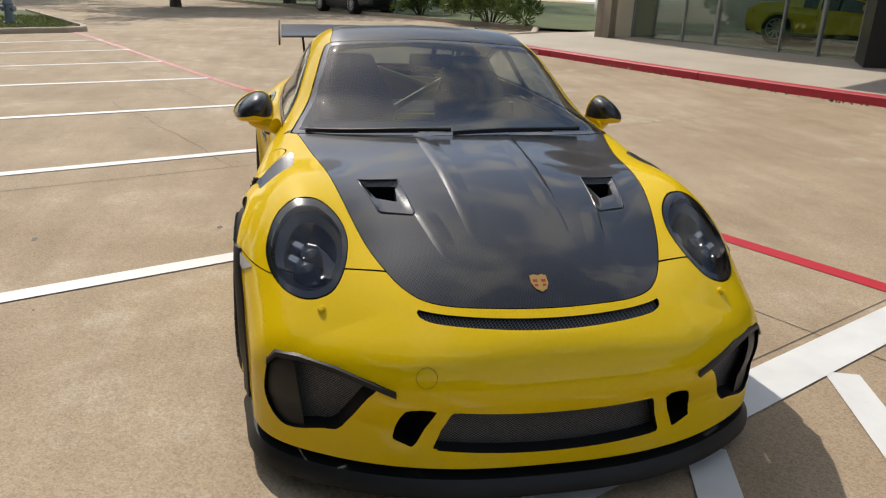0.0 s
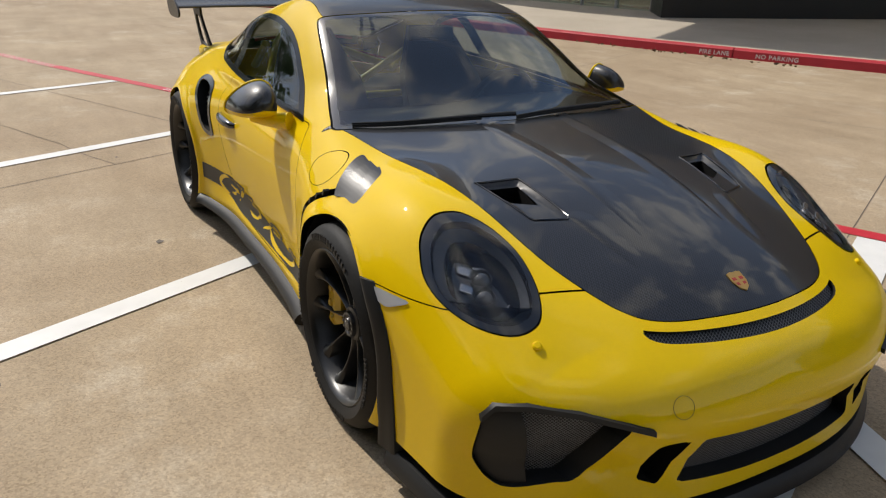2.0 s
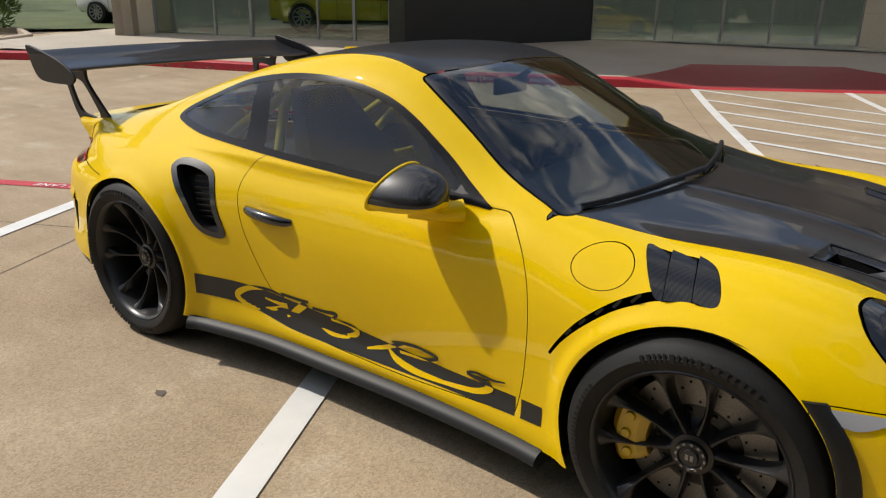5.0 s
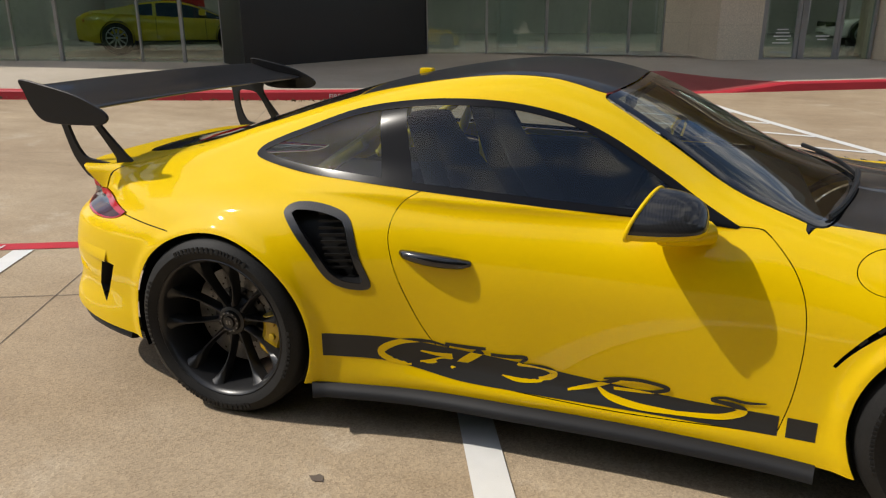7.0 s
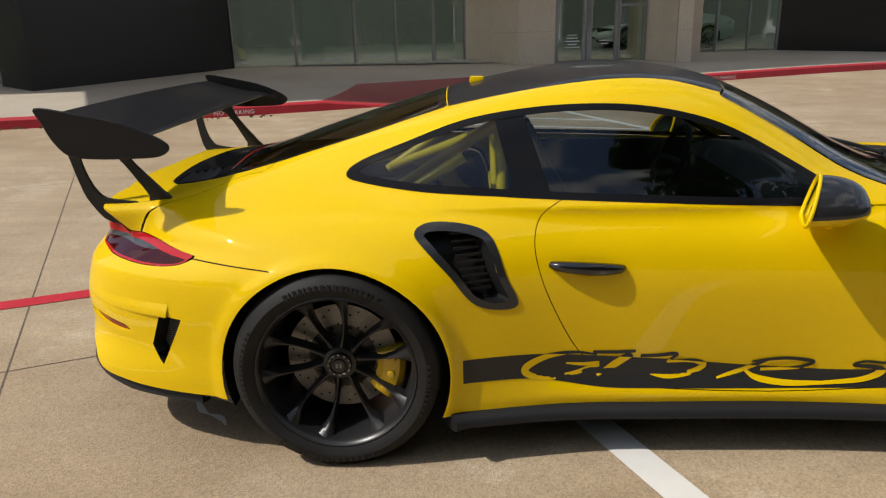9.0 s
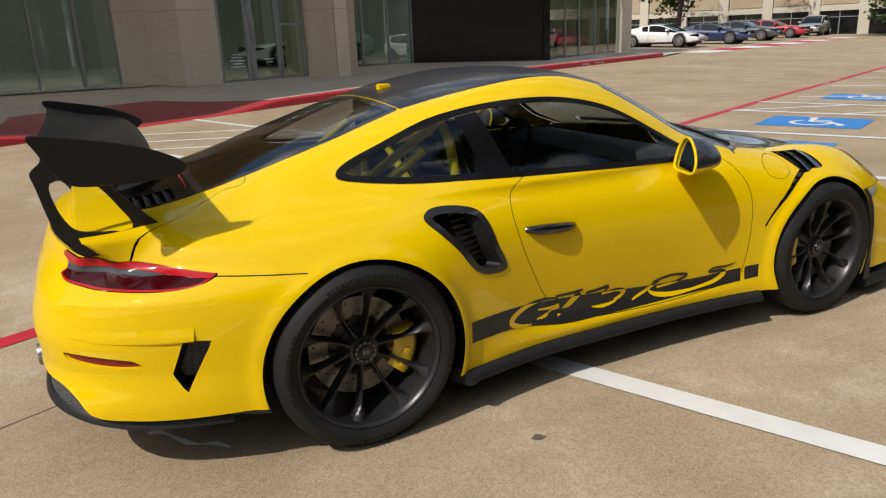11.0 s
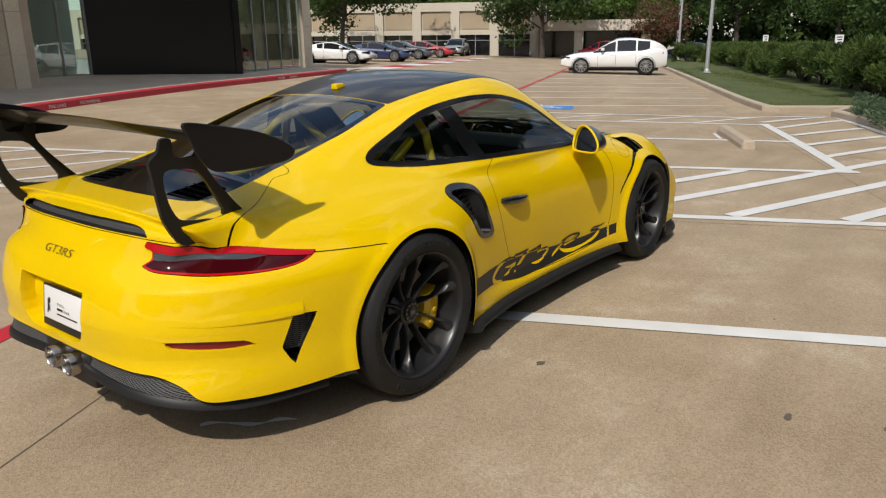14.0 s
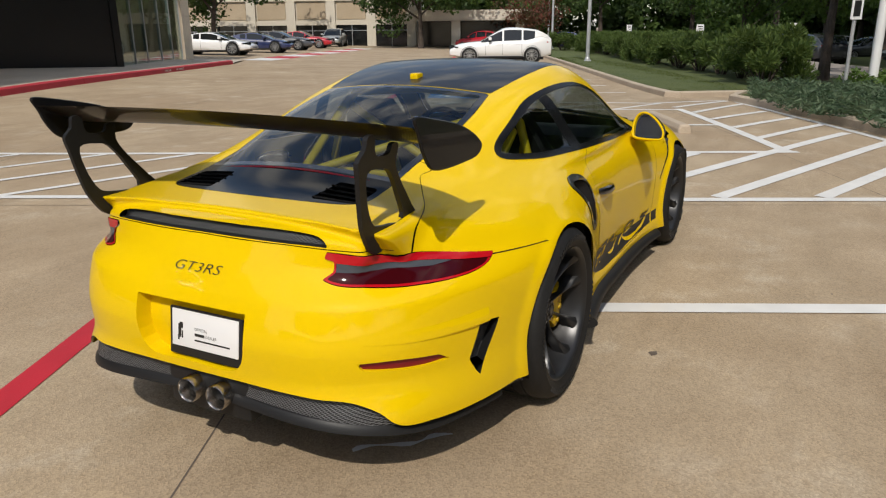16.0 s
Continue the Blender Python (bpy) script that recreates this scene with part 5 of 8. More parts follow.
g = put("lid_grille", low, GRILLE, lid_part, "black mesh below the lip")
put("opening_wall", walls, BLACK, g, smooth=False)
SKIRT_R = spline((0.0, 0.373), (0.28, 0.376), (0.465, 0.366), (0.606, 0.346), (0.659, 0.316), (0.702, 0.273), (0.773, 0.255), (0.95, 0.25))
PLATE = loop([(-0.235, 0.605, 1), (0.235, 0.605, 1), (0.20, 0.42), (0.0, 0.405), (-0.20, 0.42)], 5)
REFLECT = loop([(0.588, 0.480, 1), (0.681, 0.478), (0.765, 0.464, 1), (0.784, 0.440, 1), (0.74, 0.438), (0.679, 0.445), (0.608, 0.456, 1)])
CORNER = loop([(-1.838, 0.526, 1), (-1.751, 0.519, 1), (-1.848, 0.337, 1), (-1.884, 0.409, 1)], 5)
rb = take(lambda v: np.maximum(v[:, 0] + 1.42, v[:, 2] - np.interp(-v[:, 0], [1.41, 1.73], [0.705, 0.723])), 0.0)
seam, _ = split(rb, np.maximum(-(rb[0][:, 2] - np.interp(-rb[0][:, 0], [1.41, 1.73], [0.7015, 0.7195])), -1.715 - rb[0][:, 0]))
gaps.append((seam[0] + 0.0007 * facing(seam[0]), seam[1]))
apron, rb = split(rb, rb[0][:, 2] - SKIRT_R(np.abs(rb[0][:, 1])))
plate_hole, rb = split(rb, rear_cut(rb[0], PLATE, 1, -2.0))
holes = []
for s in (-1, 1):
    rf, rb = split(rb, rear_cut(rb[0], REFLECT, s, -1.7))
    cn, rb = split(rb, side_cut(rb[0], CORNER, s))
    holes.append((s, rf, cn))
rear_bumper = panel("rear_bumper", rb, YELLOW, None, "yellow rear bumper with reflectors and corner outlets")
low, walls = pocket(plate_hole, 0.055, (1, 0, 0), 0.97)
put("plate_recess", joined(low, walls), YELLOW, rear_bumper, smooth=False)
for s, rf, cn in holes:
    low, walls = pocket(rf, 0.012)
    g = put("reflector", low, REFLECTOR, rear_bumper, "dark red reflector strip")
    put("reflector_wall", walls, YELLOW, g, smooth=False)
    low, walls = pocket(cn, 0.05, (0.6, -s * 0.75, 0))
    g = put("corner_outlet", low, GRILLE, rear_bumper, "black mesh corner outlet")
    put("opening_wall", walls, BLACK, g, smooth=False)
_, apron = split(apron, apron[0][:, 2] - 0.215 - 0.075 * np.maximum(0, 1 - (np.abs(apron[0][:, 1]) / 0.78) ** 3))
n = facing(apron[0])
put("rear_apron", (apron[0] - n * 0.03, apron[1]), GRILLE, rear_bumper, "black mesh apron below the bumper")
tail_line = contour(0.24, radians(180 - 62), radians(180 + 62), 61, (-1.25, 0))
part("diffuser_lip", swept(tail_line, [(-0.12, 0.242), (-0.030, 0.238), (-0.020, 0.228), (-0.016, 0.208), (-0.04, 0.200), (-0.14, 0.204)], lambda y: 0.075 * max(0.0, 1 - (abs(y) / 0.78) ** 3)), BLACK, rear_bumper, "matt black lower edge", True)
for s in (-1, 1):
    bm = bmesh.new()
    spun(bm, [(0.043, -0.12), (0.0435, 0.05), (0.041, 0.056), (0.037, 0.05), (0.035, -0.02), (0.033, -0.10), (0.0, -0.10)], 32, "x", pose(-2.262, -0.05 + s * 0.062, 0.307, 0, 0, 180))
    part("exhaust_tip", bm, STEEL, rear_bumper, "round steel exhaust tip", True)
bm = bmesh.new()
box(bm, (-2.27, -0.215, 0.215), (-2.02, 0.145, 0.36), None, 0.02)
part("exhaust_surround", bm, BLACK, rear_bumper, "black surround behind the exhaust tips", True)

# crease of the rear bumper, running out to the corner outlets
for s in (-1, 1):
    bm = bmesh.new()
    rows = []
    for t in np.linspace(0, 1, 26):
        a = radians(180 + s * (33 + 24 * t))
        z = 0.541 - 0.034 * t + 0.022 * t * t
        grow = 0.010 * min(1.0, t * 1.2) ** 1.4
        row = []
        for dz, o in ((0.045, -0.001), (0.022, 0.35 * grow), (0.0, grow), (-0.006, 0.8 * grow), (-0.010, -0.002)):
            x, y = contour(z + dz, a, a, 1, (-1.25, 0), o)[0]
            row.append(bm.verts.new((x, y, z + dz)))
        rows.append(row)
    for a, b in zip(rows, rows[1:]):
        for j in range(4):
            bm.faces.new((a[j], a[j + 1], b[j + 1], b[j]))
    part("bumper_crease", bm, YELLOW, rear_bumper, "", True)

# rest of the shell, joints
panel("body_shell", shell, YELLOW, None, "yellow steel body sides and pillars")
put("panel_joints", joined(*gaps), DARK, car)

# sills
for s in (-1, 1):
    xs = np.linspace(-0.845, 0.80, 50)
    pts = [(x, on_side(x, 0.225, s)) for x in xs][::-s]
    part("side_skirt", swept(pts, [(-0.05, 0.205), (-0.004, 0.196), (0.022, 0.184), (0.036, 0.168), (0.037, 0.152), (0.016, 0.140), (-0.08, 0.14)]), SATIN, car, "satin black side skirt", True)

# ---- the sports car: wheels, wing, mirrors, lettering, cabin ----
def make_wheel(front, s):
    (cx, cz), R, w, rr, yc = (WHEEL_F, 0.339, 0.1325, 0.261, 0.796) if front else (WHEEL_R, 0.351, 0.1625, 0.273, 0.785)
    hub = 0.868 - yc
    wheel = empty("wheel", pose(cx, s * yc, cz, 90, 0, 0 if s < 0 else 180))
    wheel.parent = car
    tagged(wheel, "black forged wheel with ten slim spokes")
    bm = bmesh.new()
    prof = [(rr - 0.006, -w + 0.012), (rr + 0.02, -w), (R - 0.045, -w - 0.004), (R - 0.016, -w + 0.012), (R - 0.004, -w + 0.032)]
    for c in (-0.42, -0.12, 0.18, 0.48):
        prof += [(R, c * w - 0.007), (R - 0.006, c * w - 0.005), (R - 0.006, c * w + 0.005), (R, c * w + 0.007)]
    prof += [(R - 0.004, w - 0.032), (R - 0.016, w - 0.012), (R - 0.045, w + 0.004), (rr + 0.024, w + 0.001), (rr + 0.012, w - 0.004), (rr - 0.004, w - 0.014)]
    spun(bm, prof, 84, "z")
    tyre = part("tyre", bm, RUBBER, wheel, "worn black tyre", True)
    bm = bmesh.new()
    random.seed(5 if front else 6)
    for a0, a1, r0, r1 in ((60, 118, R - 0.052, R - 0.030), (-28, 8, R - 0.050, R - 0.034), (150, 200, R - 0.046, R - 0.034), (230, 292, R - 0.052, R - 0.030)):
        a = a0
        while a < a1:
            step = random.choice((1.6, 2.6, 3.2))
            pts = [(r * math.cos(radians(t)), r * math.sin(radians(t))) for r, t in ((r0, a), (r1, a), (r1, a + step * 0.7), (r0, a + step * 0.7))]
            slab(bm, pts[::-1], w + 0.0005, w + 0.0046)
            a += step + 0.9
    part("sidewall_ribbing", bm, RUBBER, tyre, kind="stuff")
    bm = bmesh.new()
    spun(bm, [(rr + 0.002, w - 0.014), (rr - 0.004, w - 0.009), (rr - 0.010, w - 0.013), (rr - 0.018, w - 0.03), (rr - 0.026, w - 0.07), (rr - 0.034, 0.0), (rr - 0.02, -w + 0.02), (rr, -w + 0.012)], 72, "z")
    part("rim", bm, RIM, wheel, "satin black rim", True)
    spoke_mesh = None
    for k in range(10):
        pair = 1 if k % 2 else -1
        a = radians(36 * k + 9 - pair * 3.5)
        if spoke_mesh is None or k == 1:
            bm = bmesh.new()
            rows = []
            n = 12
            for i in range(n + 1):
                t = i / n
                r = 0.050 + (rr - 0.016 - 0.050) * t
                z = hub - 0.020 + 0.004 * math.sin(t * 3.1) + (w - 0.030 - hub + 0.020) * t ** 2.4
                wid = 0.0155 - 0.0085 * math.sin(math.pi * min(t * 1.2, 1) * 0.9) + 0.020 * max(0, (t - 0.72) / 0.28) ** 2
                dep = 0.036 + 0.02 * t
                off = pair * 0.010 * math.sin(math.pi * t)
                rows.append([bm.verts.new((r, off + y, z + d)) for y, d in ((-wid, -dep), (-wid * 0.9, -0.010), (-wid * 0.25, 0.0), (wid * 0.25, 0.0), (wid * 0.9, -0.010), (wid, -dep))])
            for p, q in zip(rows, rows[1:]):
                for j in range(6):
                    bm.faces.new((p[j], q[j], q[(j + 1) % 6], p[(j + 1) % 6]))
            bm.faces.new(rows[0]), bm.faces.new(rows[-1][::-1])
            ob = part("spoke", bm, RIM, wheel, "", True)
            if k == 0:
                spoke_mesh = [ob.data]
            else:
                spoke_mesh.append(ob.data)
        else:
            ob = new("spoke", spoke_mesh[k % 2])
            ob.parent = wheel
        ob.matrix_basis = Matrix.Rotation(a, 4, "Z")
    bm = bmesh.new()
    spun(bm, [(0.0, hub + 0.004), (0.021, hub + 0.004), (0.024, hub - 0.003), (0.029, hub - 0.003), (0.033, hub + 0.002), (0.041, hub - 0.001), (0.044, hub - 0.012), (0.056, hub - 0.016), (0.064, hub - 0.04), (0.085, hub - 0.06)], 40, "z")
    nut = part("centre_lock", bm, RIM, wheel, "black centre-lock hub nut", True)
    bm = bmesh.new()
    for k in range(12):
        a = 2 * math.pi * k / 12
        box(bm, (-0.003, -0.004, 0), (0.003, 0.004, 0.0012), pose(0.037 * math.cos(a), 0.037 * math.sin(a), hub + 0.0005, 0, 0, 30 * k))
    for dx in (-0.007, 0.006):
        box(bm, (-0.004, -0.008, 0), (0.004, 0.008, 0.0012), pose(dx, 0, hub + 0.004))
    part("hub_marks", bm, DISC, nut)
    rd = 0.200 if front else 0.192
    bm = bmesh.new()
    spun(bm, [(0.085, -0.010), (0.115, -0.006), (0.118, 0.004), (rd, 0.004), (rd, -0.028), (0.118, -0.028)], 60, "z")
    disc = part("brake_disc", bm, DISC, wheel, "grey drilled brake disc", True)
    bm = bmesh.new()
    spun(bm, [(0.0, 0.012), (0.095, 0.012), (0.112, 0.0045), (0.118, 0.0052)], 40, "z")
    for k in range(10):
        a = 2 * math.pi * k / 10
        spun(bm, [(0.0, 0.016), (0.006, 0.016), (0.007, 0.004)], 8, "z", pose(0.104 * math.cos(a), 0.104 * math.sin(a), 0))
    part("disc_bell", bm, RIM, disc, "", True)
    bm = bmesh.new()
    for k in range(42):
        a = 2 * math.pi * k / 42
        r = rd - 0.018 - 0.018 * (k % 4)
        vs = [bm.verts.new((r * math.cos(a) + 0.0042 * math.cos(q), r * math.sin(a) + 0.0042 * math.sin(q), 0.0046)) for q in np.linspace(0, 2 * math.pi, 7, False)]
        bm.faces.new(vs)
    part("drillings", bm, DARK, disc, kind="stuff")
    a0 = (180 if front else -14) if s < 0 else (0 if front else 194)
    bm = bmesh.new()
    prof = [(0.128, 0.008), (0.128, 0.046), (0.150, 0.062), (0.205, 0.060), (0.224, 0.040), (0.224, -0.03)]
    rows = []
    for i in range(13):
        t = i / 12
        a = radians(a0 - 27 + 54 * t)
        g = 1 if 0.08 < t < 0.92 else 0.88
        rows.append([bm.verts.new((r * math.cos(a), r * math.sin(a), z * g)) for r, z in prof])
    for p, q in zip(rows, rows[1:]):
        for j in range(len(prof) - 1):
            bm.faces.new((p[j], p[j + 1], q[j + 1], q[j]))
    bm.faces.new(rows[0][::-1]), bm.faces.new(rows[-1])
    for t in (-18, 0, 18):
        a = radians(a0 + t)
        spun(bm, [(0.0, 0.070), (0.012, 0.069), (0.016, 0.058)], 12, "z", pose(0.178 * math.cos(a), 0.178 * math.sin(a), 0))
    part("brake_caliper", bm, CALIPER, wheel, "yellow brake caliper", True)
    # liner of the wheel house
    bm = bmesh.new()
    rows = []
    ro = R + 0.028
    for a in np.linspace(-0.35, math.pi + 0.35, 40):
        rows.append([bm.verts.new((cx + ro * math.cos(a), s * y, cz + ro * math.sin(a))) for y in (0.50, 0.895 if front else 0.915)])
    for p, q in zip(rows, rows[1:]):
        bm.faces.new((p[0], p[1], q[1], q[0]))
    bm.faces.new([r[0] for r in rows])
    part("wheel_house", bm, DARK, car, "", False)
    return wheel


for front in (True, False):
    for s in (-1, 1):
        make_wheel(front, s)
bm = bmesh.new()
box(bm, (-0.80, -0.80, 0.13), (0.80, 0.80, 0.20))
box(bm, (0.70, -0.50, 0.13), (2.05, 0.50, 0.22))
box(bm, (-2.02, -0.52, 0.20), (-0.7, 0.52, 0.24))
part("underbody", bm, DARK, car, "dark underbody")

# rear wing
wing = empty("rear_wing")
wing.parent = car
tagged(wing, "tall black carbon rear wing on two forked struts")
bm = bmesh.new()
rows = []
for y in np.linspace(-0.775, 0.775, 41):
    arch = 0.012 * (1 - (y / 0.775) ** 2)
    row = []
    for i in range(24):
        a = 2 * math.pi * i / 24
        c = 0.5 - 0.5 * math.cos(a)
        th = 0.019 * math.sqrt(c) * (1 - c) ** 0.8 * 1.9 * (1 if a < math.pi else -0.75)
        x, z = -1.815 - 0.325 * c, 1.118 + 0.075 * c ** 1.3 - 0.030 * math.sin(math.pi * c) * 0.5 + th * 1.1 + arch
        row.append(bm.verts.new((x - 0.02 * (abs(y) / 0.775) ** 2, y, z)))
    rows.append(row)
for p, q in zip(rows, rows[1:]):
    for j in range(24):
        bm.faces.new((p[j], p[(j + 1) % 24], q[(j + 1) % 24], q[j]))
bm.faces.new(rows[0]), bm.faces.new(rows[-1][::-1])
part("blade", bm, CARBON_DULL, wing, "black carbon wing blade", True)
PLATE_END = loop([(-2.168, 1.222), (-2.05, 1.205), (-1.90, 1.172), (-1.79, 1.128), (-1.745, 1.092), (-1.775, 1.062), (-1.86, 1.055), (-2.0, 1.055), (-2.08, 1.068), (-2.125, 1.115), (-2.15, 1.17)], 4)
turn_xz = Matrix(((1, 0, 0, 0), (0, 0, -1, 0), (0, 1, 0, 0), (0, 0, 0, 1)))
for s in (-1, 1):
    bm = bmesh.new()
    slab(bm, [tuple(p) for p in PLATE_END], -0.006, 0.006, pose(0, s * 0.79, 0, 0, 0, 0) @ turn_xz)
    bmesh.ops.bevel(bm, geom=[e for e in bm.edges if len(e.link_faces) == 2 and e.calc_face_angle(0) > 1.2], offset=0.003, segments=1, affect="EDGES")
    part("end_plate", bm, CARBON_DULL, wing, "black end plate")
    outer = [(-2.075, 0.790), (-1.960, 0.816), (-1.830, 0.850), (-1.868, 0.905), (-1.950, 1.000), (-1.985, 1.060), (-1.975, 1.115), (-2.010, 1.120), (-2.030, 1.092), (-2.100, 1.100), (-2.110, 1.155), (-2.145, 1.158), (-2.158, 1.120), (-2.190, 1.090), (-2.182, 1.040), (-2.162, 0.930), (-2.138, 0.862)]
    inner_ = [(-2.060, 0.876), (-1.922, 0.870), (-1.955, 0.950), (-2.015, 1.036), (-2.070, 1.055), (-2.140, 1.052), (-2.138, 0.980), (-2.108, 0.905)]
    oo, ii = loop(outer, 3), loop(inner_, 3)
    bm = bmesh.new()
    made = []
    for y in (-0.008, 0.008):
        lean = lambda p: s * (0.585 + 0.10 * (p[1] - 0.80)) + y
        a = [bm.verts.new((p[0], lean(p), p[1])) for p in oo]
        b = [bm.verts.new((p[0], lean(p), p[1])) for p in ii]
        es = [bm.edges.new((r[i], r[(i + 1) % len(r)])) for r in (a, b) for i in range(len(r))]
        bmesh.ops.triangle_fill(bm, use_beauty=True, edges=es)
        made.append((a, b))
    for r0, r1 in ((made[0][0], made[1][0]), (made[0][1], made[1][1])):
        for i in range(len(r0)):
            bm.faces.new((r0[i], r0[(i + 1) % len(r0)], r1[(i + 1) % len(r0)], r1[i]))
    part("strut", bm, BLACK, wing, "black forked strut")

# door mirrors
for s in (-1, 1):
    mir = empty("door_mirror")
    mir.parent = car
    tagged(mir, "door mirror with carbon cap and yellow foot")
    c = np.array([0.32, s * 0.898, 0.914])
    # outline of the glass (outward, up), high towards the car and tapering outwards
    edge_ = loop([(-0.088, -0.040), (-0.086, 0.025), (-0.062, 0.066), (-0.022, 0.074), (0.030, 0.050), (0.076, 0.005), (0.090, -0.032), (0.074, -0.058), (0.0, -0.064), (-0.070, -0.061)], 6)

    def shell_pt(i, v):
        """i along the rim, v from the rim (0) to the nose (1)"""
        o, h = edge_[i % len(edge_)]
        k = max(0.0, math.cos(v * math.pi / 2)) ** 0.62
        back = 0.214 + 0.34 * (0.090 - o) + 0.28 * (h + 0.064)
        x = back + (0.436 - back) * math.sin(v * math.pi / 2)
        return (x, c[1] + s * ((o + 0.012) * k - 0.012), c[2] - 0.004 + (h + 0.018) * k - 0.018)
    cap, low = bmesh.new(), bmesh.new()
    count, m_ = len(edge_), 12
    under = [i for i in range(count) if edge_[i][1] < -0.034]
    first = next(i for i in under if (i - 1) % count not in under)
    for bm, start, steps in ((low, first, len(under)), (cap, first + len(under), count - len(under))):
        g = [[bm.verts.new(shell_pt(start + i, v)) for v in np.linspace(0, 1, m_)] for i in range(steps + 1)]
        for i in range(steps):
            for j in range(m_ - 1):
                bm.faces.new((g[i][j], g[i + 1][j], g[i + 1][j + 1], g[i][j + 1]))
        bmesh.ops.remove_doubles(bm, verts=bm.verts, dist=1e-4)
    part("cap", cap, CARBON, mir, "carbon cap", True)
    part("lower_shell", low, YELLOW, mir, "", True)
    bm = bmesh.new()
    tube(bm, [shell_pt(i, 0.0) for i in range(count)], 0.006, 8, True)
    part("rim", bm, YELLOW, mir, "yellow rim round the glass", True)
    bm = bmesh.new()
    bm.faces.new([bm.verts.new((shell_pt(i, 0.0)[0] + 0.008, *(c[k] + 0.97 * (shell_pt(i, 0.0)[k] - c[k]) for k in (1, 2)))) for i in range(count)])
    part("mirror_glass", bm, MIRROR, mir, "mirror glass")
    bm = bmesh.new()
    pts = [(0.315, s * 0.895, 0.858), (0.355, s * 0.862, 0.846), (0.40, s * 0.83, 0.842), (0.44, s * 0.79, 0.846)]
    tube(bm, pts, [0.034, 0.030, 0.030, 0.036], 12)
    part("foot", bm, YELLOW, mir, "", True)

# wipers, antenna
for a, b, c in (((0.765, -0.66), (0.885, -0.25), (0.925, -0.06)), ((0.92, -0.05), (0.89, 0.25), (0.805, 0.56))):
    bm = bmesh.new()
    pts = []
    for t in np.linspace(0, 1, 14):
        x = a[0] * (1 - t) ** 2 + 2 * b[0] * t * (1 - t) + c[0] * t * t
        y = a[1] * (1 - t) + c[1] * t
        pts.append((x, y, on_top(x, y) + 0.014 + 0.012 * t))
    tube(bm, pts, [0.004 + 0.006 * t for t in np.linspace(0, 1, 14)], 8)
    wiper = part("wiper", bm, BLACK, car, "black wiper", True)
    bm = bmesh.new()
    tube(bm, [(p[0] + 0.004, p[1], p[2] - 0.008) for p in pts[:11]], 0.006, 6)
    part("wiper_blade", bm, RUBBER, wiper)
bm = bmesh.new()
box(bm, (-0.776, -0.022, on_top(-0.745, 0) - 0.012), (-0.716, 0.022, on_top(-0.745, 0) + 0.020), None, 0.010)
part("roof_aerial", bm, YELLOW, car, "small yellow roof aerial", True)


# lettering and stripes laid on the skin
def grid_split(mesh, step=0.035):
    for k in (0, 1):
        lo, hi = mesh[0][:, k].min(), mesh[0][:, k].max()
        for c in np.arange(lo + step, hi, step):
            a, b = split(mesh, mesh[0][:, k] - c)
            v, f = joined(a, b)
            mesh = (v, np.array(f))
    return mesh


def lettering(text, size, spread=1.0, shear=0.0, fat=0.0, gap=1.0):
    cu = bpy.data.curves.new("lettering", "FONT")
    cu.body, cu.size, cu.shear, cu.offset, cu.space_character = text, size, shear, fat, gap
    cu.resolution_u = 4
    ob = bpy.data.objects.new("lettering", cu)
    scene.collection.objects.link(ob)
    me = ob.to_mesh()
    v = np.array([p.co[:] for p in me.vertices])
    me.calc_loop_triangles()
    f = np.array([t.vertices[:] for t in me.loop_triangles])
    ob.to_mesh_clear()
    bpy.data.objects.remove(ob)
    bpy.data.curves.remove(cu)
    v[:, 0] *= spread
    return np.column_stack([v[:, 0] - v[:, 0].min(), v[:, 1], v[:, 2] * 0]), f


def on_flank(v, s, lift):
    """Lays points given as (x, z, 0) onto the flank."""
    p = np.column_stack([v[:, 0], np.full(len(v), s * 0.97), v[:, 1]])
    for _ in range(14):
        g = np.maximum(slope(p)[:, 1] * s, 0.3)
        p[:, 1] -= s * form(*p.T) / g
    n = facing(p)
    return p + lift * n, n


BAND_T = spline((-0.805, 0.386), (-0.571, 0.386), (-0.364, 0.369), (-0.14, 0.352), (0.183, 0.322), (0.42, 0.312), (0.662, 0.322), (0.79, 0.330))
BAND_B = spline((-0.805, 0.300), (-0.612, 0.297), (-0.31, 0.250), (-0.139, 0.246), (0.30, 0.246), (0.673, 0.258), (0.79, 0.266))
for s in (-1, 1):
    xs = np.concatenate([np.linspace(-0.805, 0.69, 60), np.linspace(0.712, 0.79, 5)])
    v = np.array([(x, BAND_B(x) * (1 - t) + BAND_T(x) * t, 0) for x in xs for t in (0, 0.33, 0.67, 1)])
    f = [(4 * i + j, 4 * i + 4 + j, 4 * i + 5 + j, 4 * i + 1 + j) for i in range(64) if i != 59 for j in range(3)]
    p, n = on_flank(v, s, 0.0012)
    put("side_band", (p, f if s < 0 else [q[::-1] for q in f]), INK, car, "black band along the lower door", True, n)


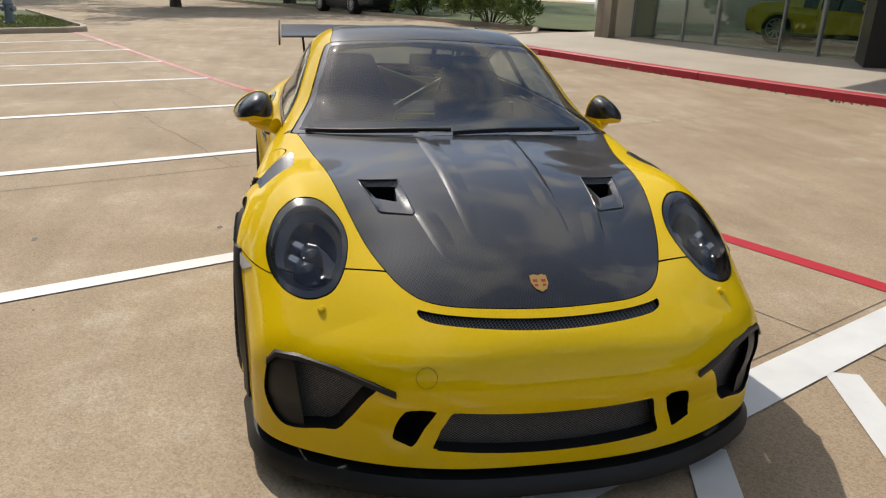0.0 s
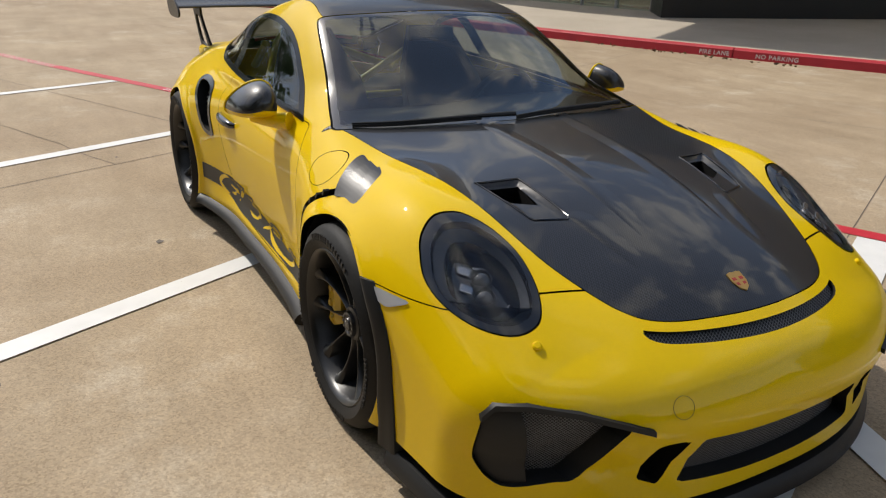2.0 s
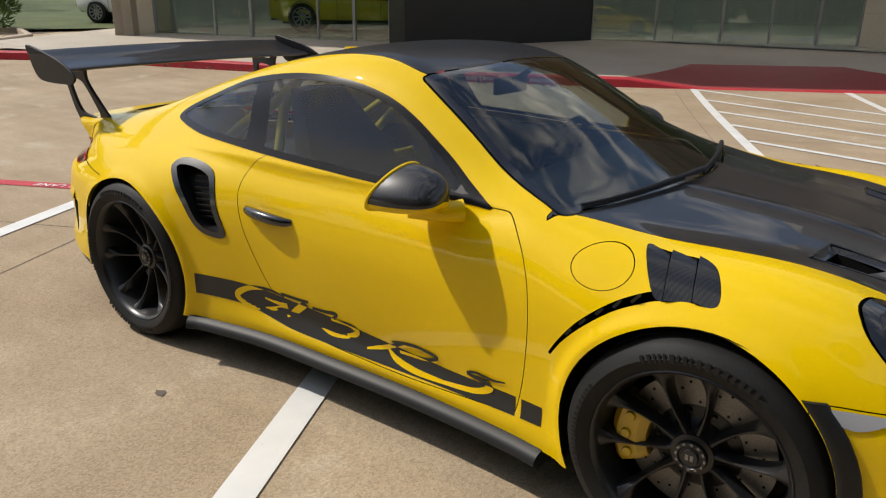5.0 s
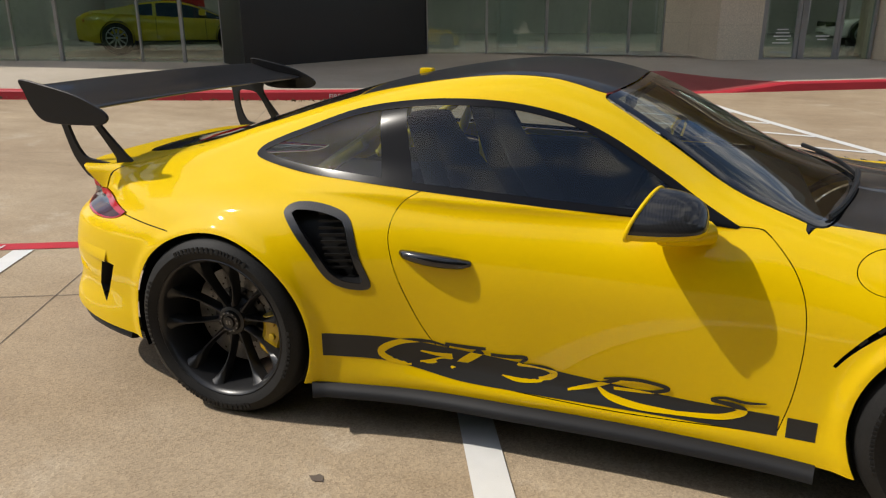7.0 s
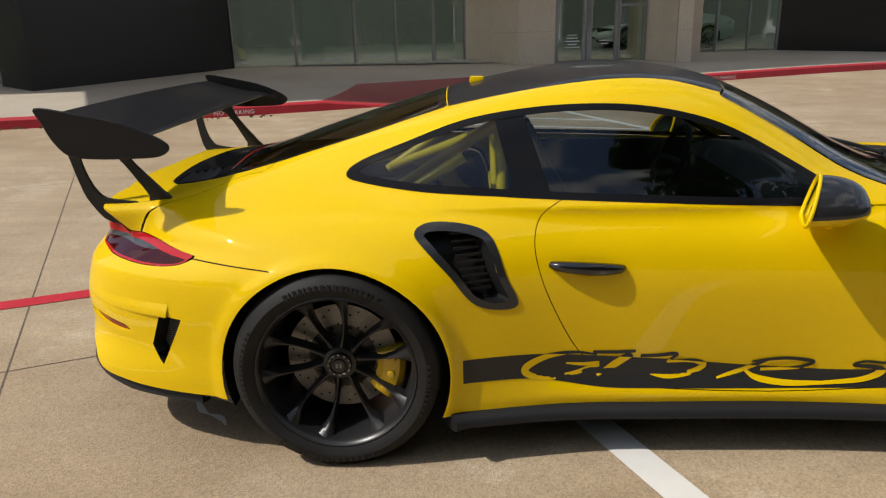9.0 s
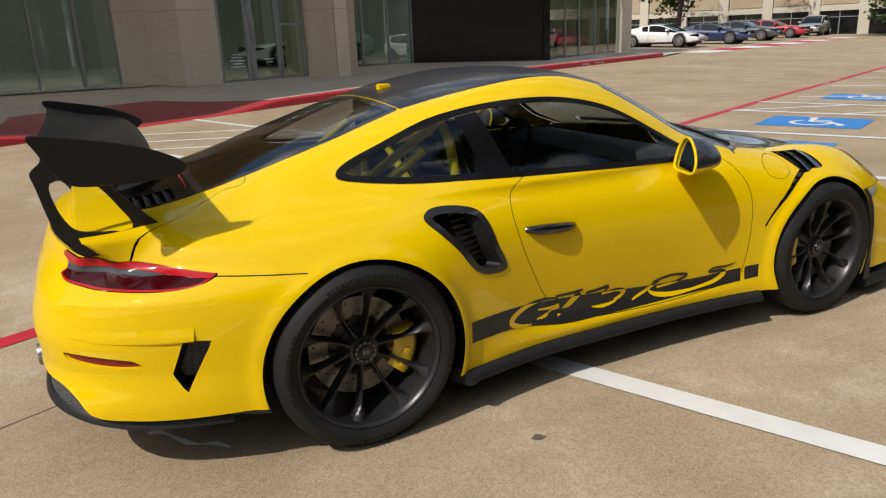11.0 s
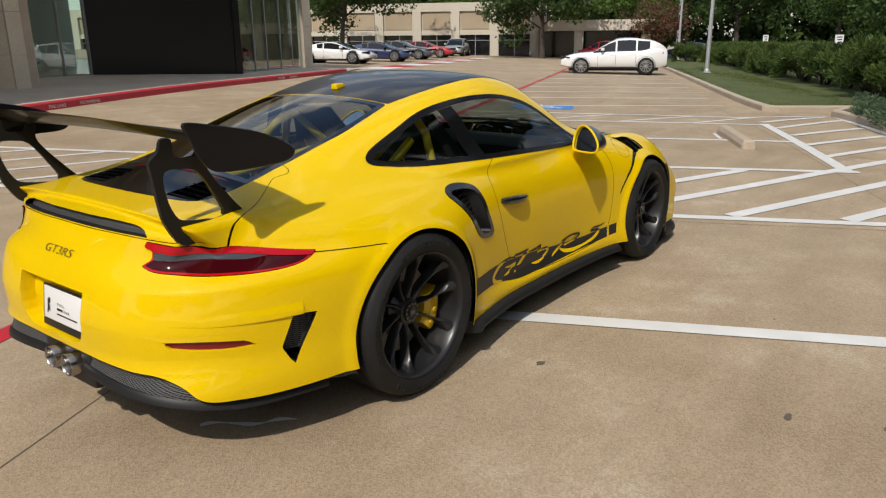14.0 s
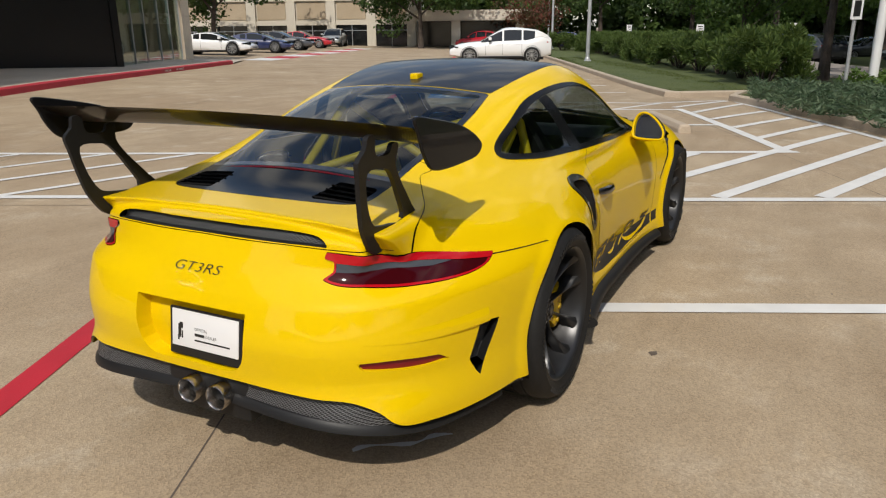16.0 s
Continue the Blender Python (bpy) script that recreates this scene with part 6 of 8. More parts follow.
def pen(points, n=9):
    """A written stroke: (x, z, width) points joined by a smooth line that swells and thins."""
    a = np.array(points, float)
    out = []
    for i in range(len(a) - 1):
        p0, p1, p2, p3 = a[max(i - 1, 0)], a[i], a[i + 1], a[min(i + 2, len(a) - 1)]
        for t in np.linspace(0, 1, n, False):
            out.append(0.5 * (2 * p1 + (p2 - p0) * t + (2 * p0 - 5 * p1 + 4 * p2 - p3) * t * t + (3 * p1 - p0 - 3 * p2 + p3) * t ** 3))
    c = np.array(out + [a[-1]])
    way = np.gradient(c[:, :2], axis=0)
    way /= np.linalg.norm(way, axis=1)[:, None] + 1e-9
    side = np.column_stack([-way[:, 1], way[:, 0]]) * c[:, 2:3] * 0.5
    v = np.column_stack([np.vstack([c[:, :2] + side, c[:, :2] - side]), np.zeros(2 * len(c))])
    k = len(c)
    f = [(i, k + i, k + i + 1) for i in range(k - 1)] + [(i, k + i + 1, i + 1) for i in range(k - 1)]
    return v, np.array(f)


# the letters G, T, 3, R, S: yellow where they cross the band, black where they rise above it
STROKES = (
    ("G", [(-0.352, 0.372, 0.007), (-0.43, 0.385, 0.012), (-0.523, 0.374, 0.020), (-0.588, 0.343, 0.026), (-0.592, 0.316, 0.024), (-0.544, 0.296, 0.020), (-0.449, 0.297, 0.018), (-0.343, 0.334, 0.018)]),
    ("G", [(-0.456, 0.344, 0.006), (-0.40, 0.337, 0.013), (-0.343, 0.338, 0.016)]),
    ("T", [(-0.236, 0.374, 0.026), (-0.290, 0.333, 0.028), (-0.348, 0.290, 0.010)]),
    ("T", [(-0.366, 0.383, 0.012), (-0.29, 0.381, 0.014), (-0.222, 0.384, 0.012)]),
    ("3", [(-0.205, 0.365, 0.012), (-0.15, 0.366, 0.014), (-0.085, 0.371, 0.016), (-0.108, 0.345, 0.008), (-0.112, 0.338, 0.008)]),
    ("3", [(-0.112, 0.340, 0.008), (-0.029, 0.344, 0.016), (0.011, 0.325, 0.022), (-0.036, 0.295, 0.020), (-0.118, 0.285, 0.018), (-0.197, 0.306, 0.010)]),
    ("R", [(0.222, 0.345, 0.012), (0.141, 0.305, 0.018), (0.058, 0.276, 0.007)]),
    ("R", [(0.172, 0.338, 0.007), (0.235, 0.349, 0.013), (0.297, 0.353, 0.013), (0.372, 0.341, 0.014), (0.318, 0.316, 0.013), (0.205, 0.307, 0.012)]),
    ("R", [(0.155, 0.301, 0.010), (0.195, 0.276, 0.020), (0.289, 0.262, 0.019), (0.404, 0.264, 0.012)]),
    ("S", [(0.404, 0.264, 0.012), (0.53, 0.280, 0.018), (0.591, 0.312, 0.026), (0.563, 0.328, 0.018), (0.503, 0.333, 0.012), (0.536, 0.348, 0.010), (0.60, 0.346, 0.010), (0.652, 0.356, 0.005)]),
)
for s in (-1, 1):
    for k, (text, stroke) in enumerate(STROKES):
        low, high = split(pen(stroke), (lambda v: v[:, 1] - BAND_T(v[:, 0]))(pen(stroke)[0]))
        for piece, mat_ in ((low, YELLOW), (high, INK)):
            if len(piece[0]):
                v = piece[0] if s < 0 else np.column_stack([0.086 - piece[0][:, 0], piece[0][:, 1], piece[0][:, 2]])
                p, n = on_flank(v, s, 0.0018 + 0.00025 * k)
                put("side_lettering", (p, piece[1]), mat_, car, "", True, n)


def on_tail(v, lift):
    p = np.column_stack([np.full(len(v), -2.32), v[:, 0], v[:, 1]])
    for _ in range(14):
        g = np.maximum(-slope(p)[:, 0], 0.3)
        p[:, 0] += form(*p.T) / g
    n = facing(p)
    return p + lift * n, n


v, f = lettering("GT3RS", 0.043, 1.6, 0.4, -0.0006)
v, f = grid_split((v, f), 0.04)
p, n = on_tail(np.column_stack([0.082 - v[:, 0], 0.702 + v[:, 1], v[:, 2]]), 0.003)
put("tail_lettering", (p, f), INK, car, "black lettering on the tail", True, n)

# dealer plate in its frame
plate = empty("dealer_plate", pose(-2.268, -0.046, 0.492, 90, 0, -90) @ pose(0, 0, 0, -8, 0, 0) @ Matrix.Scale(0.95, 4), "white dealer plate in a black frame on the rear bumper", "plate")
bm = bmesh.new()
box(bm, (-0.166, -0.086, -0.012), (0.166, 0.086, 0.0), None, 0.006)
part("plate_frame", bm, BLACK, plate, "black frame", True)
bm = bmesh.new()
box(bm, (-0.152, -0.053, -0.004), (0.152, 0.079, 0.003), None, 0.003)
part("plate_face", bm, WHITE_PLASTIC, plate, "white printed face", True)
bm = bmesh.new()
for x0, x1, y0, y1 in ((-0.045, 0.012, 0.014, 0.024), (-0.045, 0.115, -0.024, -0.018), (-0.045, 0.0, -0.006, 0.004), (-0.122, -0.108, -0.02, 0.028), (-0.116, -0.10, 0.012, 0.034), (-0.124, -0.116, -0.030, -0.012), (-0.106, -0.100, -0.022, 0.004)):
    if (x0, y0) == (-0.045, 0.014):
        continue
    box(bm, (x0, y0, 0.003), (x1, y1, 0.0036))
part("plate_print", bm, INK, plate)
for text, x0, y0 in (("OFFICIAL", -0.045, 0.014), ("DEALER", 0.006, -0.006)):
    v, f = lettering(text, 0.0145)
    put("plate_lettering", (np.column_stack([v[:, 0] + x0, v[:, 1] + y0, v[:, 2] + 0.0037]), f), INK, plate, smooth=False)

# cabin
cab = empty("cabin")
cab.parent = car
tagged(cab, "dark cabin with yellow roll cage")
bm = bmesh.new()
rows = []
for y in np.linspace(-0.62, 0.62, 13):
    rows.append([bm.verts.new((x, y, z)) for x, z in ((0.80, 0.80), (0.62, 0.86), (0.42, 0.868 + 0.02 * (1 if y > 0.1 and y < 0.6 else 0)), (0.30, 0.83), (0.28, 0.70), (0.36, 0.50))])
for p, q in zip(rows, rows[1:]):
    for j in range(5):
        bm.faces.new((p[j], p[j + 1], q[j + 1], q[j]))
part("dashboard", bm, CLOTH, cab, "black dashboard", True)
bm = bmesh.new()
box(bm, (-1.35, -0.60, 0.20), (0.75, 0.60, 0.24))
box(bm, (-1.45, -0.60, 0.24), (-0.95, 0.60, 0.72), None, 0.05)
part("cabin_floor", bm, CLOTH, cab, "black carpet")
for s in (-1, 1):
    bm = bmesh.new()
    box(bm, (-0.60, min(s * 0.672, s * 0.696), 0.24), (0.62, max(s * 0.672, s * 0.696), 0.872), None, 0.01)
    part("door_card", bm, CLOTH, cab, "black door lining")
for s in (-1, 1):
    bm = bmesh.new()
    rows = []
    for i in range(15):
        t = i / 14
        z = 0.42 + 0.68 * t
        x = -0.28 - 0.30 * t ** 1.1
        wd = 0.25 - 0.015 * t if t < 0.62 else 0.24 - 0.30 * (t - 0.62)
        rows.append([bm.verts.new((x + dx, s * 0.36 + wd * k, z)) for k, dx in ((-1, 0.12 * (1 - t)), (-0.8, 0.03), (0, -0.02), (0.8, 0.03), (1, 0.12 * (1 - t)), (0.9, -0.07), (0, -0.10), (-0.9, -0.07))])
    for p, q in zip(rows, rows[1:]):
        for j in range(8):
            bm.faces.new((p[j], p[(j + 1) % 8], q[(j + 1) % 8], q[j]))
    bm.faces.new(rows[0]), bm.faces.new(rows[-1][::-1])
    box(bm, (-0.32, s * 0.36 - 0.24, 0.34), (0.20, s * 0.36 + 0.24, 0.47), None, 0.05)
    part("seat", bm, CLOTH, cab, "black bucket seat", True)
    bm = bmesh.new()
    box(bm, (-0.07, -0.02, 0), (0.0, 0.02, 0.30), pose(-0.42, s * 0.36 - 0.09, 0.72, 0, -22, 0))
    box(bm, (-0.07, -0.02, 0), (0.0, 0.02, 0.30), pose(-0.42, s * 0.36 + 0.09, 0.72, 0, -22, 0))
    part("harness", bm, YELLOW_MATT, cab, "yellow shoulder straps")
bm = bmesh.new()
tube(bm, [(0.17 + 0.07 * math.sin(a), 0.37 + 0.17 * math.cos(a), 0.80 + 0.165 * math.sin(a)) for a in np.linspace(0, 2 * math.pi, 32, False)], 0.016, 8, True)
tube(bm, [(0.17, 0.21, 0.80), (0.24, 0.37, 0.79), (0.17, 0.53, 0.80)], 0.018, 6)
part("steering_wheel", bm, CLOTH, cab, "black steering wheel", True)
bm = bmesh.new()
box(bm, (0.10, -0.115, 1.10), (0.125, 0.115, 1.165), None, 0.012)
tube(bm, [(0.12, 0, 1.14), (0.20, 0, 1.20)], 0.012, 6)
part("inside_mirror", bm, BLACK, cab, "black inside mirror", True)


def bars(name, runs, r=0.021, label=""):
    for run in runs:
        bm = bmesh.new()
        tube(bm, run, r, 10)
        part(name, bm, YELLOW_MATT, cab, label, True)


bars("cage_bar", [
    [(-0.66, -0.56, 0.42), (-0.66, -0.56, 0.80), (-0.665, -0.50, 1.02), (-0.67, -0.40, 1.14), (-0.67, 0.0, 1.165), (-0.67, 0.40, 1.14), (-0.665, 0.50, 1.02), (-0.66, 0.56, 0.80), (-0.66, 0.56, 0.42)],
    [(-0.67, -0.44, 1.11), (-1.18, -0.40, 0.78)], [(-0.67, 0.44, 1.11), (-1.18, 0.40, 0.78)],
    [(-0.67, -0.55, 0.72), (-0.67, 0.55, 0.72)], [(-0.67, 0.45, 1.08), (-0.67, -0.55, 0.50)],
    [(-0.70, -0.42, 1.08), (-1.15, 0.38, 0.80)], [(-1.02, -0.53, 0.86), (-0.80, -0.52, 1.00)],
], label="yellow roll-cage tube")
for p, q in LETTER_PLACES:
    words("FIRE LANE", p, q - 0.012, 0.035, 0.095, WHITE, 86.0)
    words("NO PARKING", p + 0.92, q - 0.012, 0.035, 0.095, WHITE, 86.0)

for p in (-3.40, 17.0):
    words("FIRE LANE", p, 1.985 if p < 0 else 1.72, 0.010, 0.10, WHITE, 0.0, 180.0, "lane_lettering", "worn white words on the red lane line")
    words("NO PARKING", p - 1.02, 1.985 if p < 0 else 1.75, 0.010, 0.10, WHITE, 0.0, 180.0, "lane_lettering", "worn white words on the red lane line")
# ---- dealership ----
def wall_piece(name, a, b, z0, z1, mat, thick=0.3, label="", category="wall", parent=None, out=0.0):
    """A straight piece of wall from a to b (p, q); its face is on the right of a to b."""
    bm = bmesh.new()
    t = Vector((b[0] - a[0], b[1] - a[1])).normalized()
    n = Vector((t.y, -t.x))
    base = min(lot(*a)[2], lot(*b)[2]) - 0.05
    vs = []
    for z in (z0, z1):
        for (u, w), k in ((a, out), (b, out), (b, out - thick), (a, out - thick)):
            x, y = flat(u + n.x * k, w + n.y * k)
            vs.append(bm.verts.new((x, y, base + z)))
    for f in ((0, 1, 2, 3), (4, 7, 6, 5), (0, 4, 5, 1), (1, 5, 6, 2), (2, 6, 7, 3), (3, 7, 4, 0)):
        bm.faces.new([vs[i] for i in f])
    return part(name, bm, mat, parent, label, False, category if parent is None else "", "structure" if parent is None else "")


def stone_wall(name, a, b, label):
    """Limestone in courses with recessed joints."""
    w = empty(name, None, label, "wall", "", "structure")
    wall_piece("backing", a, b, 0.0, 6.2, KERB, 0.25, "", "", w, -0.012)
    t = Vector((b[0] - a[0], b[1] - a[1]))
    n = max(1, round(t.length / 1.3))
    for i in range(n):
        for z0, z1 in ((0.0, 0.98), (0.98, 1.96), (1.96, 2.94), (2.94, 3.92), (3.92, 6.2)):
            g = 0.004
            u = t.normalized() * g
            c, d = (a[0] + t.x * i / n + u.x, a[1] + t.y * i / n + u.y), (a[0] + t.x * (i + 1) / n - u.x, a[1] + t.y * (i + 1) / n - u.y)
            wall_piece("stone", c, d, z0 + g, z1 - (0.014 if z1 == 1.96 else g), LIMESTONE, 0.2, "", "", w)
    return w


def glazing(name, a, b, posts, label, rail=0.10, proud=0.025):
    """A glass front in grey frames; posts gives the shares at which mullions stand."""
    g = empty(name, None, label, "window", "", "structure")
    t = Vector((b[0] - a[0], b[1] - a[1]))
    at = lambda s: (a[0] + t.x * s, a[1] + t.y * s)
    wall_piece("sill", a, b, 0.0, rail, ALUMINIUM, 0.12, "", "", g, 0.02)
    wall_piece("head", a, b, 3.6, 3.75, ALUMINIUM, 0.12, "", "", g, 0.02)
    half = 0.032 / t.length
    for k, s in enumerate(posts):
        wide = half * (1.0 if k % 2 == 0 else 0.55)
        wall_piece("mullion", at(max(s - wide, 0)), at(min(s + wide, 1)), rail, 3.6, ALUMINIUM, 0.12, "", "", g, proud if k % 2 == 0 else proud * 0.2)
    for s0, s1 in zip(posts, posts[1:]):
        p_ = wall_piece("glass_pane", at(s0 + half), at(s1 - half), rail, 3.6, STOREFRONT, 0.012, "", "", g, -0.03)
        p_.visible_shadow = False
    return g


stone_wall("wall_end", (-10.95, 15.5), (-10.95, 13.35), "end of the limestone wall")
stone_wall("wall_corner", (-10.95, 13.35), (-10.45, 13.35), "limestone corner pier")
wall_piece("wall_return", (-10.45, 13.35), (-10.45, 14.3), 0, 6.2, LIMESTONE, 0.3, "limestone return")
glazing("window_1", (-10.45, 14.30), (-4.32, 14.20), (0, 0.27, 0.43, 0.71, 0.86, 1.0), "tall storefront glass in grey frames")
wall_piece("wall_reveal", (-4.32, 14.2), (-3.72, 13.30), 0, 6.2, BLACK_PANEL, 0.25, "black clad end of the angled wall")
wall_piece("wall_black_west", (-3.72, 13.30), (0.34, 16.10), 0, 6.2, BLACK_PANEL, 0.25, "tall black clad angled wall")
glazing("window_2", (0.34, 16.10), (6.42, 15.95), (0, 0.25, 0.5, 0.68, 0.85, 1.0), "recessed storefront glass in grey frames")
stone_wall("wall_pier_side", (6.42, 15.95), (6.92, 13.92), "limestone flank of the entrance pier")
stone_wall("wall_pier_west", (6.92, 13.92), (7.90, 13.80), "limestone entrance pier")
stone_wall("wall_pier_flank", (10.50, 13.95), (10.66, 12.60), "limestone flank of the second pier")
stone_wall("wall_pier_east", (10.66, 12.55), (11.35, 12.50), "limestone entrance pier")
stone_wall("wall_pier_back", (11.35, 12.50), (11.55, 15.40), "limestone flank")
glazing("window_3", (11.55, 15.40), (16.75, 15.15), (0, 0.2, 0.55, 0.78, 1.0), "recessed storefront glass in grey frames")
wall_piece("wall_black_east", (16.75, 15.15), (20.0, 11.55), 0, 6.2, BLACK_PANEL, 0.25, "tall black clad angled wall")
wall_piece("wall_black_edge", (20.0, 11.55), (20.12, 11.75), 0, 6.2, BLACK_PANEL, 0.25, "edge of the black wall")
glazing("window_4", (20.12, 11.75), (27.7, 12.55), (0, 0.22, 0.40, 0.62, 0.82, 1.0), "tall storefront glass in grey frames", 0.10, -0.018)
stone_wall("wall_east_pier", (27.7, 12.45), (29.0, 12.60), "limestone end pier")
stone_wall("wall_east_end", (29.0, 12.60), (29.2, 24.0), "limestone end wall")

# entrance doors
ent = empty("door_1", None, "double glass entrance door with grey frames and long pulls", "door", "", "structure")
A, B = Vector((7.90, 13.92)), Vector((10.50, 13.62))
T = (B - A)
at = lambda s: (A.x + T.x * s, A.y + T.y * s)
for s0, s1 in ((0.0, 0.02), (0.355, 0.375), (0.70, 0.72), (0.98, 1.0)):
    wall_piece("door_post", at(s0), at(s1), 0.0, 3.7, ALUMINIUM, 0.12, "", "", ent, 0.02)
for k, (s0, s1) in enumerate(((0.022, 0.350), (0.378, 0.698))):
    leaf = empty("door_leaf")
    leaf.parent = ent
    for a, b, z0, z1 in ((s0, s0 + 0.035, 0.02, 2.45), (s1 - 0.035, s1, 0.02, 2.45), (s0 + 0.036, s1 - 0.036, 0.02, 0.24), (s0 + 0.036, s1 - 0.036, 2.32, 2.45)):
        wall_piece("leaf_frame", at(a), at(b), z0, z1, ALUMINIUM, 0.05, "", "", leaf, 0.0)
    wall_piece("glass_pane", at(s0 + 0.036), at(s1 - 0.036), 0.24, 2.32, STOREFRONT, 0.01, "", "", leaf, -0.02).visible_shadow = False
    s = s1 - 0.02 if k == 0 else s0 + 0.02
    x, y, h = lot(*at(s))
    n = Vector((T.y, -T.x)).normalized()
    nx, ny = flat(n.x, n.y)
    bm = bmesh.new()
    tube(bm, [(x + nx * 0.09, y + ny * 0.09, h + 0.95), (x + nx * 0.09, y + ny * 0.09, h + 1.75)], 0.014, 8)
    for z in (1.05, 1.65):
        tube(bm, [(x, y, h + z), (x + nx * 0.09, y + ny * 0.09, h + z)], 0.009, 6)
    part("pull_handle", bm, ALUMINIUM, leaf, "long grey pull", True)
    # printed notice, its words too small to read
    for r in range(5):
        wd = (0.05, 0.06, 0.075, 0.05, 0.08)[r] * (1 if k == 0 else 0.8)
        if k == 1 and r not in (2, 3):
            continue
        c = (s0 + s1) / 2 + 0.02
        wall_piece("notice_bar", at(c - wd), at(c + wd), 0.86 - 0.075 * r, 0.885 - 0.075 * r, WHITE_PLASTIC, 0.002, "", "", leaf, -0.006)
for s0, s1, z0, z1 in ((0.722, 0.978, 0.02, 0.10), (0.722, 0.978, 1.55, 1.61), (0.02, 0.98, 2.46, 2.56)):
    wall_piece("transom", at(s0), at(s1), z0, z1, ALUMINIUM, 0.08, "", "", ent, 0.0)
for s0, s1, z0, z1 in ((0.722, 0.978, 0.10, 1.55), (0.722, 0.978, 1.61, 2.45), (0.02, 0.98, 2.56, 3.7)):
    wall_piece("glass_pane", at(s0), at(s1), z0, z1, STOREFRONT, 0.01, "", "", ent, -0.02).visible_shadow = False

# upper wall, roof with the deep canopy that shades the sidewalk, showroom inside
front = [(-10.45, 14.30), (-4.32, 14.20), (-3.72, 13.30), (0.34, 16.10), (6.42, 15.95), (6.92, 13.92), (10.50, 13.62), (10.66, 12.55), (11.35, 12.50), (11.55, 15.40), (16.75, 15.15), (20.0, 11.55), (27.7, 12.55)]
for a, b in zip(front, front[1:]):
    wall_piece("wall_upper", a, b, 3.76, 9.2, RENDER, 0.2, "upper wall of the showroom", "wall", None, -0.03)
wall_piece("canopy", (-8.5, 10.8), (20.0, 10.8), 6.52, 6.85, RENDER, 4.7, "deep flat canopy over the sidewalk", "canopy")
wall_piece("roof", (-10.9, 15.6), (29.0, 15.6), 6.2, 6.5, RENDER, 14.0, "flat roof of the showroom", "roof")
wall_piece("roof_edge", (-10.9, 13.4), (29.0, 13.4), 6.2, 6.5, RENDER, 2.3, "roof edge of the showroom", "roof")
sheet("showroom_floor", [(-10.6, 14.5), (-4.3, 14.5), (0.3, 16.4), (6.6, 16.2), (7.9, 14.2), (10.6, 14.2), (11.6, 15.7), (16.9, 15.5), (20.2, 12.2), (28.8, 13.0), (29.0, 26.0), (-10.6, 26.0)], TILE, 0.17, "polished pale showroom floor", "floor")
wall_piece("wall_inside", (-10.8, 25.5), (29.1, 25.5), 0, 6.2, INSIDE, 0.2, "pale back wall of the showroom")
wall_piece("wall_inside_west", (-10.8, 25.5), (-10.8, 15.5), 0, 6.2, INSIDE, 0.2, "pale side wall of the showroom")
for p in (-7.5, 2.5, 13.0, 23.0):
    wall_piece("inside_column", (p, 18.0), (p + 0.5, 18.0), 0.15, 6.2, INSIDE, 0.5, "square column in the showroom", "column")
wall_piece("inside_banner", (-7.0, 19.5), (-5.8, 19.5), 0.4, 3.2, CAR_RED, 0.05, "red display panel in the showroom", "panel")

# added fill: unseen glowing panels on hangers that brighten the showroom inside
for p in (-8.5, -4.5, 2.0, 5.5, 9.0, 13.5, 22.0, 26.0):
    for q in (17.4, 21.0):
        fix = empty("fill_panel", stand(p, q, 0, 4.6), "long unseen ceiling panel added to brighten the showroom", "lamp", "showroom lights")
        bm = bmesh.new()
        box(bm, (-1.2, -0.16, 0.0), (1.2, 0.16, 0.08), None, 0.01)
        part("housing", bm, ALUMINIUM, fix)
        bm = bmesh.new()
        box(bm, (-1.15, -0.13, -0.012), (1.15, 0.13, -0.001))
        part("diffuser", bm, FILL_GLOW, fix, "glowing face that fills the showroom with light")
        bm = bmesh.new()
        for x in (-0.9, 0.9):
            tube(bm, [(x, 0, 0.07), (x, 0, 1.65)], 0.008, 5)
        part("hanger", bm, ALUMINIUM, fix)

# ---- the long low building across the lot ----
far = empty("office_building", None, "long low cream building with dark ground-floor windows", "building")
P0 = 68.0


def far_box(name, q0, q1, z0, z1, mat, depth0=0.0, depth1=0.6, parent=None):
    bm = bmesh.new()
    z = -0.9
    vs = []
    for zz in (z0, z1):
        for p, q in ((P0 + depth0, q0), (P0 + depth0, q1), (P0 + depth1, q1), (P0 + depth1, q0)):
            x, y = flat(p, q)
            vs.append(bm.verts.new((x, y, z + zz)))
    for f in ((0, 3, 2, 1), (4, 5, 6, 7), (0, 1, 5, 4), (1, 2, 6, 5), (2, 3, 7, 6), (3, 0, 4, 7)):
        bm.faces.new([vs[i] for i in f])
    return part(name, bm, mat, parent or far)


